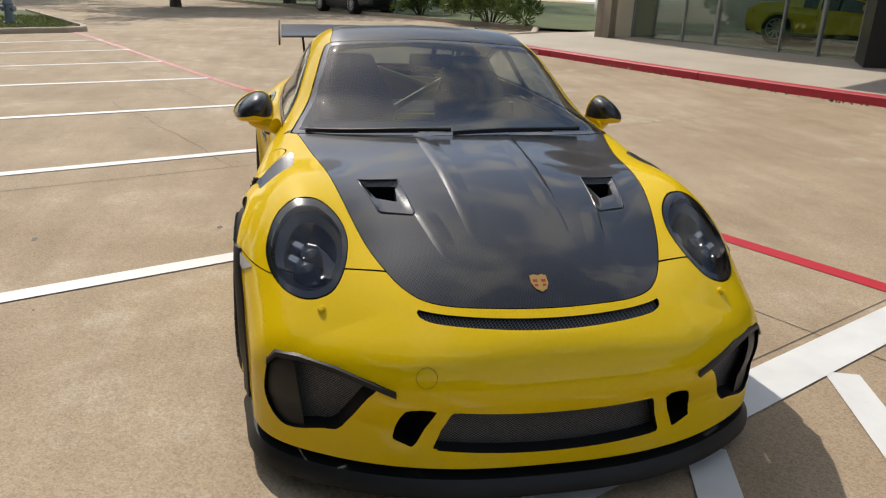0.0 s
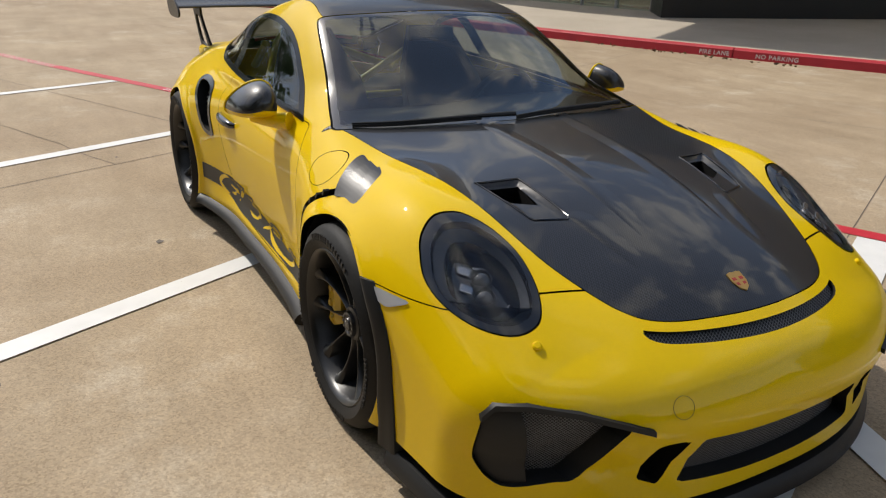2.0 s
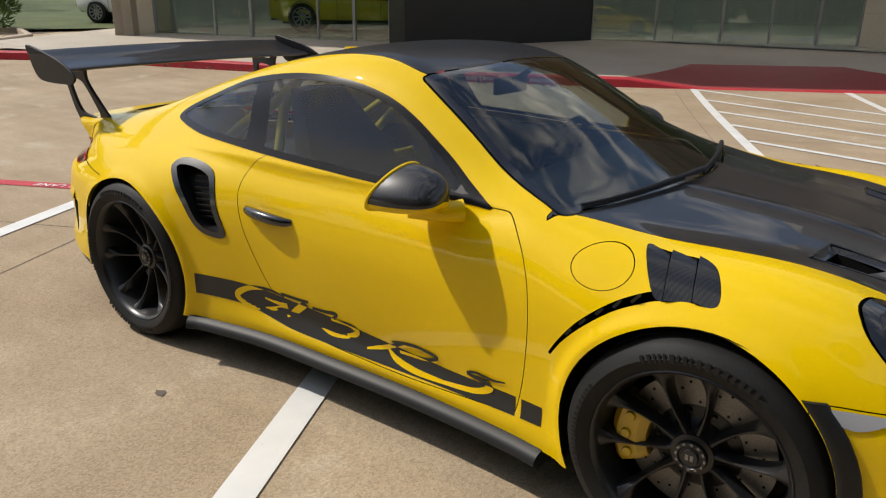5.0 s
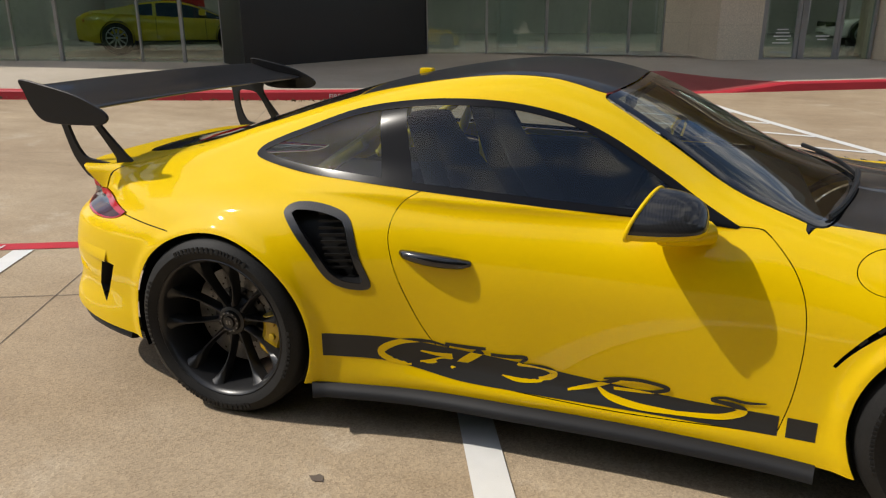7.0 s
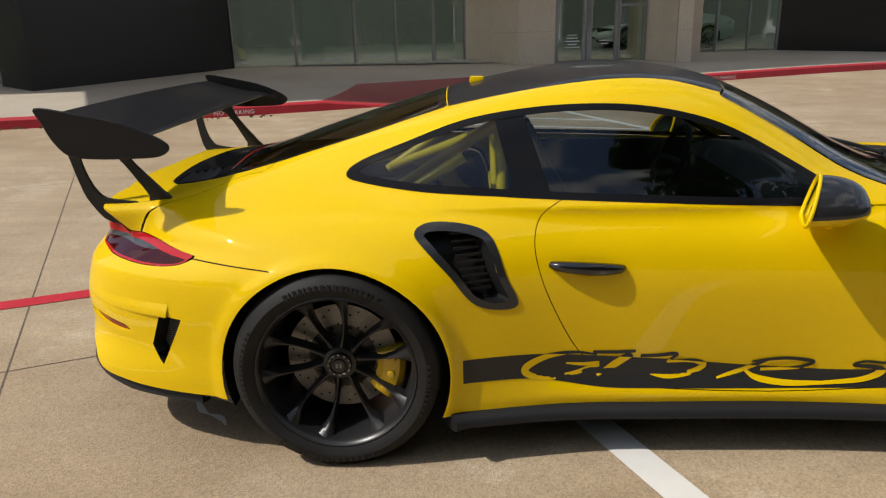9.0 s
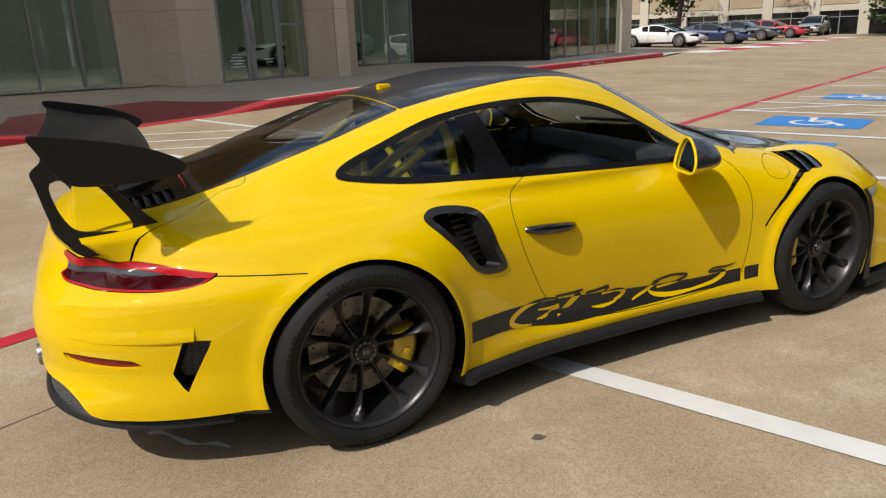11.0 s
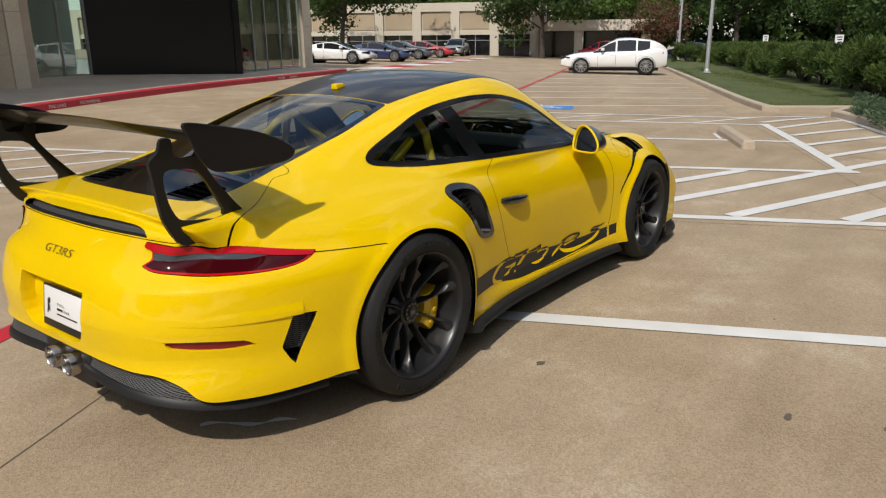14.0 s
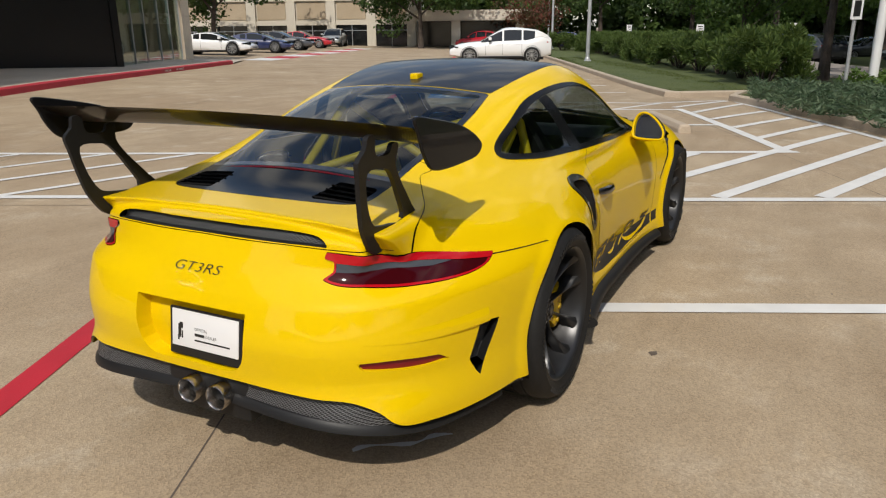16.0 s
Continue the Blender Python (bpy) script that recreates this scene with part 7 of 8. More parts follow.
far_box("parapet", 5.5, 62.0, 4.95, 5.75, RENDER, 0.0, 0.7)
far_box("upper_wall", 5.5, 62.0, 3.05, 4.95, RENDER, 0.25, 0.7)
far_box("band", 5.5, 62.0, 2.75, 3.15, RENDER, 0.0, 0.7)
far_box("rear_wall", 5.5, 62.0, 0.0, 5.7, RENDER, 8.0, 8.4)
far_box("roof", 5.5, 62.0, 5.3, 5.5, RENDER, 0.7, 8.2)
far_box("wall", 5.5, 62.0, 0.0, 0.35, RENDER, 0.3, 0.7)
q = 5.5
while q < 61.5:
    far_box("pier", q, q + 0.85, 0.0, 4.95, RENDER, -0.1, 0.7)
    far_box("panel", q + 0.98, q + 3.72, 3.3, 4.8, RENDER_TAN, 0.17, 0.25)
    w_ = far_box("window", q + 0.86, q + 3.84, 0.35, 2.75, WINDOW_DARK, 0.34, 0.38)
    far_box("window_bar", q + 2.3, q + 2.38, 0.35, 2.75, ALUMINIUM, 0.30, 0.34, w_)
    far_box("window_bar", q + 0.86, q + 3.84, 2.2, 2.26, ALUMINIUM, 0.29, 0.34, w_)
    q += 3.85
porch = empty("entrance_porch", None, "low cream porch with dark glass beside the building", "building")
for nm, q0, q1, z0, z1, mt, d0, d1 in (("post", -4.6, -3.8, 0, 3.0, RENDER, -4.0, -3.2), ("post", 1.2, 2.0, 0, 3.0, RENDER, -4.0, -3.2), ("beam", -5.0, 5.4, 3.0, 3.9, RENDER, -4.2, 4.0), ("glass_wall", -5.0, 5.4, 0.0, 3.0, WINDOW_DARK, 0.5, 0.7)):
    far_box(nm, q0, q1, z0, z1, mt, d0, d1, porch)
# red and white stripes of the far crossing
for k in range(9):
    p = 30.5 + 3.0 * k
    sheet("far_crossing_stripe", [(p, 10.9 - 0.13 * k), (p + 2.9, 10.8 - 0.13 * k), (p + 2.9, 9.3 - 0.13 * k), (p, 9.5 - 0.13 * k)], WHITE if k % 2 == 0 else RED, 0.006, "painted stripe of the far crossing", "marking")
sheet("far_walk", [(26.4, 10.0), (30.0, 10.6), (30.0, 20.0), (26.4, 17.2)], WALK, 0.05, "sidewalk turning the building's corner", "sidewalk")

# ---- planting strip, road ----
sheet("grass_strip", [(13.0, -4.65), (90.0, -4.4), (90.0, -12.5), (14.5, -12.5), (14.6, -7.0)], GRASS, 0.10, "mown grass strip beside the stalls", "grass", 4)
sheet("planting_bed", [(2.0, -5.75), (12.3, -5.75), (13.9, -6.4), (14.6, -7.0), (14.5, -12.5), (2.0, -12.5)], GRASS, 0.09, "planting bed beside the stalls", "grass", 3)
sheet("street", [(-60.0, -13.0), (140.0, -13.0), (140.0, -20.0), (-60.0, -20.0)], ASPHALT, 0.03, "pale street beyond the planting", "road", 4)
sheet("far_verge", [(-60.0, -20.3), (200.0, -20.3), (200.0, -75.0), (-60.0, -75.0)], GRASS, 0.05, "wide grass verge across the street", "grass", 4)


def kerb_run(pts, label="plain concrete kerb"):
    bm = bmesh.new()
    out = []
    for a, b in zip(pts, pts[1:]):
        n = max(1, int(math.hypot(b[0] - a[0], b[1] - a[1]) / 1.0))
        out += [(a[0] + (b[0] - a[0]) * i / n, a[1] + (b[1] - a[1]) * i / n) for i in range(n)]
    out.append(pts[-1])
    rows = []
    for i, p in enumerate(out):
        a, b = out[max(i - 1, 0)], out[min(i + 1, len(out) - 1)]
        t = Vector((b[0] - a[0], b[1] - a[1])).normalized()
        rows.append([bm.verts.new(lot(p[0] - t.y * o, p[1] + t.x * o, z)) for o, z in ((-0.09, -0.02), (-0.08, 0.11), (-0.055, 0.135), (0.09, 0.14), (0.09, -0.02))])
    for a, b in zip(rows, rows[1:]):
        for j in range(4):
            bm.faces.new((a[j], b[j], b[j + 1], a[j + 1]))
    part("kerb_plain", bm, KERB, None, label, False, "kerb", "structure")


kerb_run([(90.0, -4.3), (13.2, -4.5), (13.0, -4.7), (14.3, -6.75)][::-1][::-1])
kerb_run([(14.4, -6.8), (13.4, -6.2), (12.2, -5.65), (2.0, -5.65)])
kerb_run([(140.0, -12.9), (-60.0, -12.9)])
kerb_run([(-19.0, -4.5), (-18.9, 1.6), (-19.2, 2.1), (-20.0, 2.25), (-30.0, 2.3)])
sheet("grass_island", [(-19.2, -4.5), (-19.2, 1.5), (-19.6, 2.0), (-30.0, 2.1), (-30.0, -4.5)], GRASS, 0.11, "grass island at the end of the stalls", "grass", 3)
sheet("grass_far_west", [(-60.0, 15.2), (-15.0, 15.2), (-12.4, 17.0), (-12.4, 40.0), (-60.0, 40.0)], GRASS, 0.08, "grass beside the building", "grass", 3)
kerb_run([(-12.5, 9.9), (-13.2, 13.2), (-15.0, 15.0), (-60.0, 15.0)])
# ---- other parked cars ----
def rings_mesh(rings, caps=True):
    n, vs, fs = len(rings[0]), [p for r in rings for p in r], []
    for i in range(len(rings) - 1):
        for j in range(n):
            fs.append((i * n + j, i * n + (j + 1) % n, (i + 1) * n + (j + 1) % n, (i + 1) * n + j))
    if caps:
        fs += [tuple(range(n))[::-1], tuple((len(rings) - 1) * n + j for j in range(n))]
    return np.array(vs, float), fs


def parked_car(name, m, paint, label, L, W, base, deck, top, wheel, glass_from, pillars, style, group=""):
    """A parked car: deck and top are the heights of its lower body and of its cabin along its length."""
    car_ = empty(name, m, label, "car", group)
    zd, zt = spline(*deck), spline(*top)
    f, r = L / 2 + style.get("shift", 0.0), -L / 2 + style.get("shift", 0.0)
    sill, hw = style["sill"], W / 2

    def half(x):
        u = max(0.0, abs(x - (f + r) / 2) / (L / 2) - 0.55) / 0.45
        return hw * (1 - 0.20 * u ** 2.6)

    def section(x, grow=0.0):
        w, z1, z0 = half(x) + grow, float(zd(x)), sill + 0.10 * max(0, abs(x - (f + r) / 2) / (L / 2) - 0.8) / 0.2
        h = z1 - z0
        s = [(0, z0), (0.88 * w, z0), (0.97 * w, z0 + 0.12 * h), (w, z0 + 0.42 * h), (0.985 * w, z0 + 0.70 * h), (0.95 * w, z0 + 0.88 * h), (0.86 * w, z1 - 0.01), (0.5 * w, z1 + 0.02), (0, z1 + 0.028)]
        return [(x, -y, z) for y, z in s] + [(x, y, z) for y, z in s[-2:0:-1]]
    xs = np.concatenate([[f, f - 0.03, f - 0.10], np.linspace(f - 0.25, r + 0.25, 22), [r + 0.10, r + 0.03, r]])
    body = []
    for k, x in enumerate(xs):
        ring_ = section(x)
        if k in (0, len(xs) - 1):
            c = np.array(ring_).mean(0)
            ring_ = [tuple(c + (np.array(p) - c) * (1, 0.86, 0.80)) for p in ring_]
        body.append(ring_)
    b_ = put("body", rings_mesh(body), paint, car_)
    b_.data.set_sharp_from_angle(angle=radians(40))

    # cabin, cut into glass, pillars and roof
    g0, g1 = glass_from
    cuts = sorted({g0, g1, *[p + s for p in pillars for s in (-0.04, 0.04)], *np.linspace(g1, g0, 18).tolist()}, reverse=True)
    roof_a, roof_b = style["roof"]
    groups = {}

    def cabin(x):
        w, z0, z1 = half(x), float(zd(x)), max(float(zt(x)), float(zd(x)) + 0.02)
        h = z1 - z0 + 0.04
        s = [(0.90 * w, z0 - 0.04), (0.90 * w - 0.22 * h, z0 - 0.04 + 0.84 * h), (0.90 * w - 0.30 * h, z0 - 0.04 + 0.95 * h), (0.86 * w - 0.36 * h, z1 - 0.012), (0.4 * w, z1 + 0.012), (0, z1 + 0.02)]
        return [(x, -y, z) for y, z in s] + [(x, y, z) for y, z in s[-2::-1]]
    grid = [cabin(x) for x in cuts]
    for i in range(len(cuts) - 1):
        mid = (cuts[i] + cuts[i + 1]) / 2
        for j in range(10):
            side_ = j in (0, 9)
            if side_ and not any(abs(mid - p) < 0.045 for p in pillars) and mid > style["last_glass"]:
                k = ("side_window", j, sum(mid < p for p in pillars))
            elif j in (3, 4, 5, 6) and mid > roof_a:
                k = ("windscreen",)
            elif j in (3, 4, 5, 6) and mid < roof_b:
                k = ("rear_window",)
            else:
                k = ("roof",)
            groups.setdefault(k, []).append((grid[i][j], grid[i][j + 1], grid[i + 1][j + 1], grid[i + 1][j]))
    for k, quads in groups.items():
        v = np.array([p for q_ in quads for p in q_])
        put(k[0], (v, [tuple(range(4 * i, 4 * i + 4)) for i in range(len(quads))]), paint if k[0] == "roof" else CAR_GLASS, car_, smooth=False)

    # wheels with arches
    rad = wheel
    for x in (base / 2, -base / 2):
        for s in (-1, 1):
            y = half(x) * s
            bm = bmesh.new()
            spun(bm, [(0.0, y - s * 0.30), (rad * 1.10, y - s * 0.30), (rad * 1.10, y - s * 0.012), (rad * 1.12, y + s * 0.004), (rad * 1.14, y + s * 0.004), (rad * 1.14, y - s * 0.30)], 28, "y", Matrix.Translation((x, 0, rad)))
            part("wheel_arch", bm, BLACK, car_, "", True)
            w_ = empty("wheel", Matrix.Translation((x, y - s * 0.02, rad)))
            w_.parent = car_
            bm = bmesh.new()
            spun(bm, [(rad * 0.70, -0.11 * 1), (rad * 0.97, -0.10), (rad, -0.07), (rad, 0.07), (rad * 0.97, 0.10), (rad * 0.70, 0.11)], 28)
            part("tyre", bm, RUBBER, w_, "", True)
            bm = bmesh.new()
            spun(bm, [(0.05, s * 0.02), (rad * 0.55, s * 0.0), (rad * 0.62, s * 0.09), (rad * 0.71, s * 0.115), (rad * 0.71, -s * 0.1)], 28)
            part("rim_barrel", bm, BLACK, w_, "", True)
            bm = bmesh.new()
            for q_ in range(10):
                a = q_ * math.pi / 5
                box(bm, (0.03, s * 0.085 - 0.015, -0.018), (rad * 0.70, s * 0.085 + 0.015, 0.018), Matrix.Rotation(a, 4, "Y"))
            spun(bm, [(rad * 0.66, s * 0.07), (rad * 0.66, s * 0.118), (rad * 0.72, s * 0.118), (rad * 0.72, s * 0.07)], 28)
            part("rim", bm, ALLOY, w_, "", True)

    # lamps, grille, mirrors, bumpers, door lines
    for s in (-1, 1):
        for nm, x, mt, ln, hh in (("headlight", f, CAR_GLASS, 0.42, style["lamp"]), ("tail_light", r, RED_LENS, 0.24, style["tail"])):
            d = 1 if x == f else -1
            bm = bmesh.new()
            pts = []
            for t in np.linspace(0, 1, 6):
                xx = x - d * (0.02 + ln * t)
                w = half(xx) * (0.80 + 0.19 * t ** 0.6)
                pts.append((xx, w * s, hh))
            prev = None
            for t, p_ in zip(np.linspace(0, 1, 6), pts):
                tall = 0.075 * (1 - 0.75 * t)
                a, b = bm.verts.new((p_[0] + d * 0.012, p_[1] + s * 0.014, p_[2] - tall)), bm.verts.new((p_[0] + d * 0.004, p_[1] + s * 0.004, p_[2] + tall))
                c, e = bm.verts.new((p_[0] - d * 0.05, p_[1] - s * 0.10, p_[2] - tall)), bm.verts.new((p_[0] - d * 0.05, p_[1] - s * 0.10, p_[2] + tall))
                if prev:
                    for u in ((0, 1), (1, 3), (3, 2), (2, 0)):
                        bm.faces.new((prev[u[0]], prev[u[1]], (a, b, c, e)[u[1]], (a, b, c, e)[u[0]]))
                prev = (a, b, c, e)
            part(nm, bm, mt, car_, "", True)
        bm = bmesh.new()
        x = style["mirror"]
        y = half(x) * 0.93
        box(bm, (x - 0.09, s * y + (0 if s > 0 else -0.22), float(zd(x)) + 0.03), (x + 0.07, s * y + (0.22 if s > 0 else 0), float(zd(x)) + 0.17), None, 0.035)
        part("door_mirror", bm, paint, car_, "", True)
        for p_ in style["doors"]:
            bm = bmesh.new()
            rows_ = [section(x_, 0.002) for x_ in (p_ - 0.006, p_ + 0.006)]
            ids = (2, 3, 4, 5) if s < 0 else (14, 13, 12, 11)
            vs = [[bm.verts.new(rw[j]) for j in ids] for rw in rows_]
            for j in range(3):
                bm.faces.new((vs[0][j], vs[0][j + 1], vs[1][j + 1], vs[1][j]))
            part("door_joint", bm, BLACK, car_)
        for p_ in style["doors"][1:]:
            bm = bmesh.new()
            y = section(p_)[4][1] * -s
            box(bm, (p_ + 0.05, y - 0.012, float(zd(p_)) - 0.22), (p_ + 0.25, y + 0.016, float(zd(p_)) - 0.19), None, 0.005)
            part("door_handle", bm, paint, car_)
    bm = bmesh.new()
    box(bm, (f - 0.12, -hw * 0.5, sill + 0.10), (f + 0.006, hw * 0.5, style["grille"]), None, 0.03)
    part("grille", bm, BLACK, car_, "dark mesh grille")
    bm = bmesh.new()
    box(bm, (r - 0.01, -hw * 0.6, sill + 0.03), (r + 0.12, hw * 0.6, sill + 0.16), None, 0.03)
    part("rear_valance", bm, BLACK, car_)
    bm = bmesh.new()
    box(bm, (-base / 2 + rad * 1.1, -hw * 0.97, sill - 0.03), (base / 2 - rad * 1.1, hw * 0.97, sill + 0.05), None, 0.02)
    part("sill", bm, BLACK, car_)
    bm = bmesh.new()
    box(bm, (-L * 0.42, -hw * 0.8, 0.17), (L * 0.42, hw * 0.8, sill + 0.1))
    part("underbody", bm, BLACK, car_)
    return car_


SUV = dict(L=4.95, W=1.97, base=3.0, deck=((-2.5, 0.98), (-2.36, 1.12), (-1.2, 1.12), (0.5, 1.06), (1.0, 1.02), (1.8, 0.94), (2.25, 0.82), (2.48, 0.66)),
           top=((-2.44, 1.14), (-2.2, 1.34), (-1.9, 1.50), (-1.3, 1.61), (-0.6, 1.655), (-0.1, 1.61), (0.4, 1.37), (0.92, 1.05)), wheel=0.385, glass_from=(0.93, -2.44), pillars=(-0.12, -1.05),
           style=dict(sill=0.30, roof=(-0.05, -1.85), last_glass=-1.72, lamp=0.78, tail=0.98, mirror=0.52, doors=(0.72, -0.10, -1.02), grille=0.68))
MID = dict(L=4.55, W=1.95, base=2.65, deck=((-2.28, 0.80), (-2.1, 0.90), (-1.3, 0.92), (0.2, 0.84), (0.9, 0.80), (1.4, 0.76), (1.9, 0.64), (2.27, 0.47)),
           top=((-1.95, 0.90), (-1.2, 1.06), (-0.5, 1.18), (0.0, 1.20), (0.4, 1.12), (0.75, 0.98), (1.15, 0.79)), wheel=0.345, glass_from=(1.15, -1.9), pillars=(-0.45,),
           style=dict(sill=0.22, roof=(0.25, -0.75), last_glass=-0.8, lamp=0.60, tail=0.74, mirror=0.68, doors=(0.72, -0.42), grille=0.38))
GT = dict(L=4.65, W=1.94, base=2.70, deck=((-2.32, 0.82), (-2.1, 0.93), (-1.3, 0.95), (0.0, 0.88), (0.5, 0.88), (1.4, 0.82), (2.0, 0.68), (2.3, 0.50)),
          top=((-2.0, 0.92), (-1.5, 1.12), (-0.9, 1.27), (-0.3, 1.30), (0.1, 1.20), (0.65, 0.90)), wheel=0.35, glass_from=(0.66, -1.95), pillars=(-0.75,),
          style=dict(sill=0.22, roof=(-0.1, -1.25), last_glass=-1.45, lamp=0.66, tail=0.78, mirror=0.30, doors=(0.35, -0.72), grille=0.42))
HATCH = dict(L=4.3, W=1.8, base=2.6, deck=((-2.15, 0.92), (-1.9, 1.0), (0.7, 0.98), (1.1, 0.95), (1.7, 0.86), (2.14, 0.66)),
             top=((-2.1, 0.98), (-1.8, 1.35), (-1.2, 1.50), (-0.2, 1.54), (0.2, 1.47), (1.1, 0.96)), wheel=0.32, glass_from=(1.1, -2.08), pillars=(0.0, -0.95),
             style=dict(sill=0.28, roof=(0.15, -1.5), last_glass=-1.6, lamp=0.74, tail=0.92, mirror=0.68, doors=(0.85, 0.03, -0.9), grille=0.6))

parked_car("parked_suv", stand(33.0, -1.28, 90), CAR_WHITE, "white crossover parked across the painted stalls", **SUV)
parked_car("parked_sports_car", stand(37.0, 14.4, -90), CAR_WHITE, "white low mid-engined car with dark wheels", **MID)
parked_car("parked_sports_car", stand(42.6, 13.6, -88), CAR_BLUE, "navy blue low coupe parked in a row", **MID)
parked_car("parked_coupe", stand(49.3, 13.7, -90), CAR_GREY, "dark grey long-nosed coupe parked in a row", **GT)
parked_car("parked_coupe", stand(56.0, 13.6, -90), CAR_RED, "red long-nosed coupe parked in a row", **GT)
parked_car("parked_hatchback", stand(63.6, 12.6, 180), CAR_SILVER, "small pale grey car facing the lot", **HATCH)
parked_car("parked_hatchback", stand(62.0, -0.6, 60), CAR_RED, "dark red car beside the porch", **HATCH)
parked_car("parked_van", stand(66.0, -3.2, 90), CAR_SILVER, "pale silver car parked behind the red one", **SUV)
parked_car("parked_suv", stand(66.0, -7.9, 70), CAR_BLUE, "blue car parked past the hedge's end", **HATCH)
parked_car("parked_suv", stand(-28.0, 15.6, 0), CAR_GREY, "dark grey crossover at the red kerb", **SUV)
parked_car("parked_sedan", stand(-13.6, 19.2, 0, 0.08), CAR_WHITE, "white car parked behind the big bush", **HATCH)
parked_car("showroom_car", stand(-5.9, 16.9, 8, 0.175), CAR_YELLOW, "yellow low sports car inside the showroom", **MID)
parked_car("showroom_car", stand(14.6, 18.2, 160, 0.175), CAR_WHITE, "white low sports car inside the showroom", **MID)
parked_car("showroom_car", stand(24.0, 15.2, 0, 0.175), CAR_WHITE, "white low sports car behind the storefront", **MID)
parked_car("street_car", stand(40.0, -19.6, 0, 0.03), CAR_GREY, "dark crossover on the street", **SUV)
parked_car("street_car", stand(62.0, -16.5, 180, 0.03), CAR_WHITE, "white car on the street", **HATCH)
for k in range(5):
    parked_car("street_car", stand(44.0 + 6.5 * k, -28.0, 90, 0.05), (CAR_SILVER, CAR_GREY, CAR_WHITE, CAR_BLUE, CAR_SILVER)[k], "car parked beyond the hedge under the trees", **HATCH)


# ---- planting ----
def leaves(rng, centres, radii, count, size, aspect=0.55, up=0.0, hollow=0.45):
    """Small pointed leaves in clumps round the centres; up lets them point upwards and outwards."""
    v, c = [], np.asarray(centres, float)
    pick = rng.integers(0, len(c), count)
    d = rng.normal(size=(count, 3))
    d /= np.linalg.norm(d, axis=1)[:, None]
    rad = np.asarray(radii, float)[pick] * (hollow + (1 - hollow) * rng.random(count) ** 0.5)
    p = c[pick] + d * rad[:, None] * (1, 1, 0.8)
    t = rng.normal(size=(count, 3)) * (1 - up) + (d + (0, 0, 0.55)) * up * 1.6
    t /= np.linalg.norm(t, axis=1)[:, None]
    w = np.cross(t, rng.normal(size=(count, 3)))
    w /= np.linalg.norm(w, axis=1)[:, None]
    s = (size * (0.6 + 0.8 * rng.random(count)))[:, None]
    v = np.stack([p - t * s, p + w * s * aspect, p + t * s, p - w * s * aspect], 1).reshape(-1, 3)
    return v, np.arange(4 * count).reshape(-1, 4)


def tree(name, m, seed, height, spread, trunk, clear, leaf, leaf_mat, count, label, bark=BARK, multi=1):
    rng = np.random.default_rng(seed)
    t = empty(name, m, label, "tree")
    bm = bmesh.new()
    tips = []
    for s in range(multi):
        lean = rng.normal(size=2) * (0.25 if multi == 1 else 0.8)
        pts = [Vector((lean[0] * k * k, lean[1] * k * k, height * 0.62 * k)) for k in np.linspace(0, 1, 7)]
        tube(bm, pts, [trunk * (1.25 if k == 0 else 1 - 0.11 * k) for k in range(7)], 9)
        for b in range(11 if multi == 1 else 5):
            h = clear / (height * 0.62) + (1 - clear / (height * 0.62)) * (b + 0.3) / 11
            h = min(max(h, 0.25), 0.98)
            o = Vector((lean[0] * h * h, lean[1] * h * h, height * 0.62 * h))
            a = b * 2.4 + rng.random() * 0.8
            reach = spread * (0.55 + 0.4 * rng.random()) * (1 - 0.30 * h)
            tip = o + Vector((math.cos(a) * reach, math.sin(a) * reach, reach * (0.20 + 0.55 * h)))
            mid_ = o.lerp(tip, 0.5) + Vector((0, 0, 0.12 * reach))
            tube(bm, [o, mid_, tip], [trunk * 0.45 * (1 - 0.5 * h), trunk * 0.25, 0.02], 6)
            tips += [tip, mid_, o.lerp(tip, 0.78) + Vector(rng.normal(size=3)) * 0.15 * spread]
            for q_ in range(2):
                side_ = tip + Vector(rng.normal(size=3)) * 0.22 * spread
                tube(bm, [mid_, side_], [trunk * 0.12, 0.01], 5)
                tips.append(side_)
    for q_ in range(16):
        a, h = rng.random() * 6.28, rng.random()
        tips.append(Vector((math.cos(a) * spread * 0.62 * (1 - 0.6 * h), math.sin(a) * spread * 0.62 * (1 - 0.6 * h), height * (0.60 + 0.34 * h))))
    part("trunk", bm, bark, t, "", True)
    tips = [p for p in tips if p.z > clear * 0.8]
    rad = [spread * (0.17 + 0.12 * rng.random()) for p in tips]
    put("crown", leaves(rng, [tuple(p) for p in tips], rad, count, leaf), leaf_mat, t, "", False)
    return t


oak = tree("tree", stand(57.5, 21.5), 3, 9.2, 6.0, 0.24, 2.3, 0.17, LEAF_OAK, 12000, "broad dark-leaved tree before the cream building")
copy_thing(oak, stand(61.5, 4.6, 70))
tree("flowering_tree", stand(64.0, -5.2), 5, 6.2, 3.0, 0.07, 1.6, 0.11, LEAF_RED, 5000, "russet-tinged ornamental tree with several stems", multi=4)
low_oak = tree("street_tree", stand(33.0, -24.0, 0, 0.05), 8, 12.0, 7.0, 0.30, 2.6, 0.17, LEAF_LIGHT, 15000, "broad low-branched green tree across the street")
high_oak = tree("street_tree", stand(24.0, -26.5, 0, 0.05), 11, 13.0, 7.0, 0.32, 3.6, 0.18, LEAF_OAK, 13000, "tall dark-leaved tree across the street")
tree("tree", stand(20.6, -11.4, 0, 0.1), 14, 9.0, 3.8, 0.17, 3.1, 0.11, LEAF_OAK, 9000, "slender-trunked tree in the planting strip")
wood = np.random.default_rng(4)
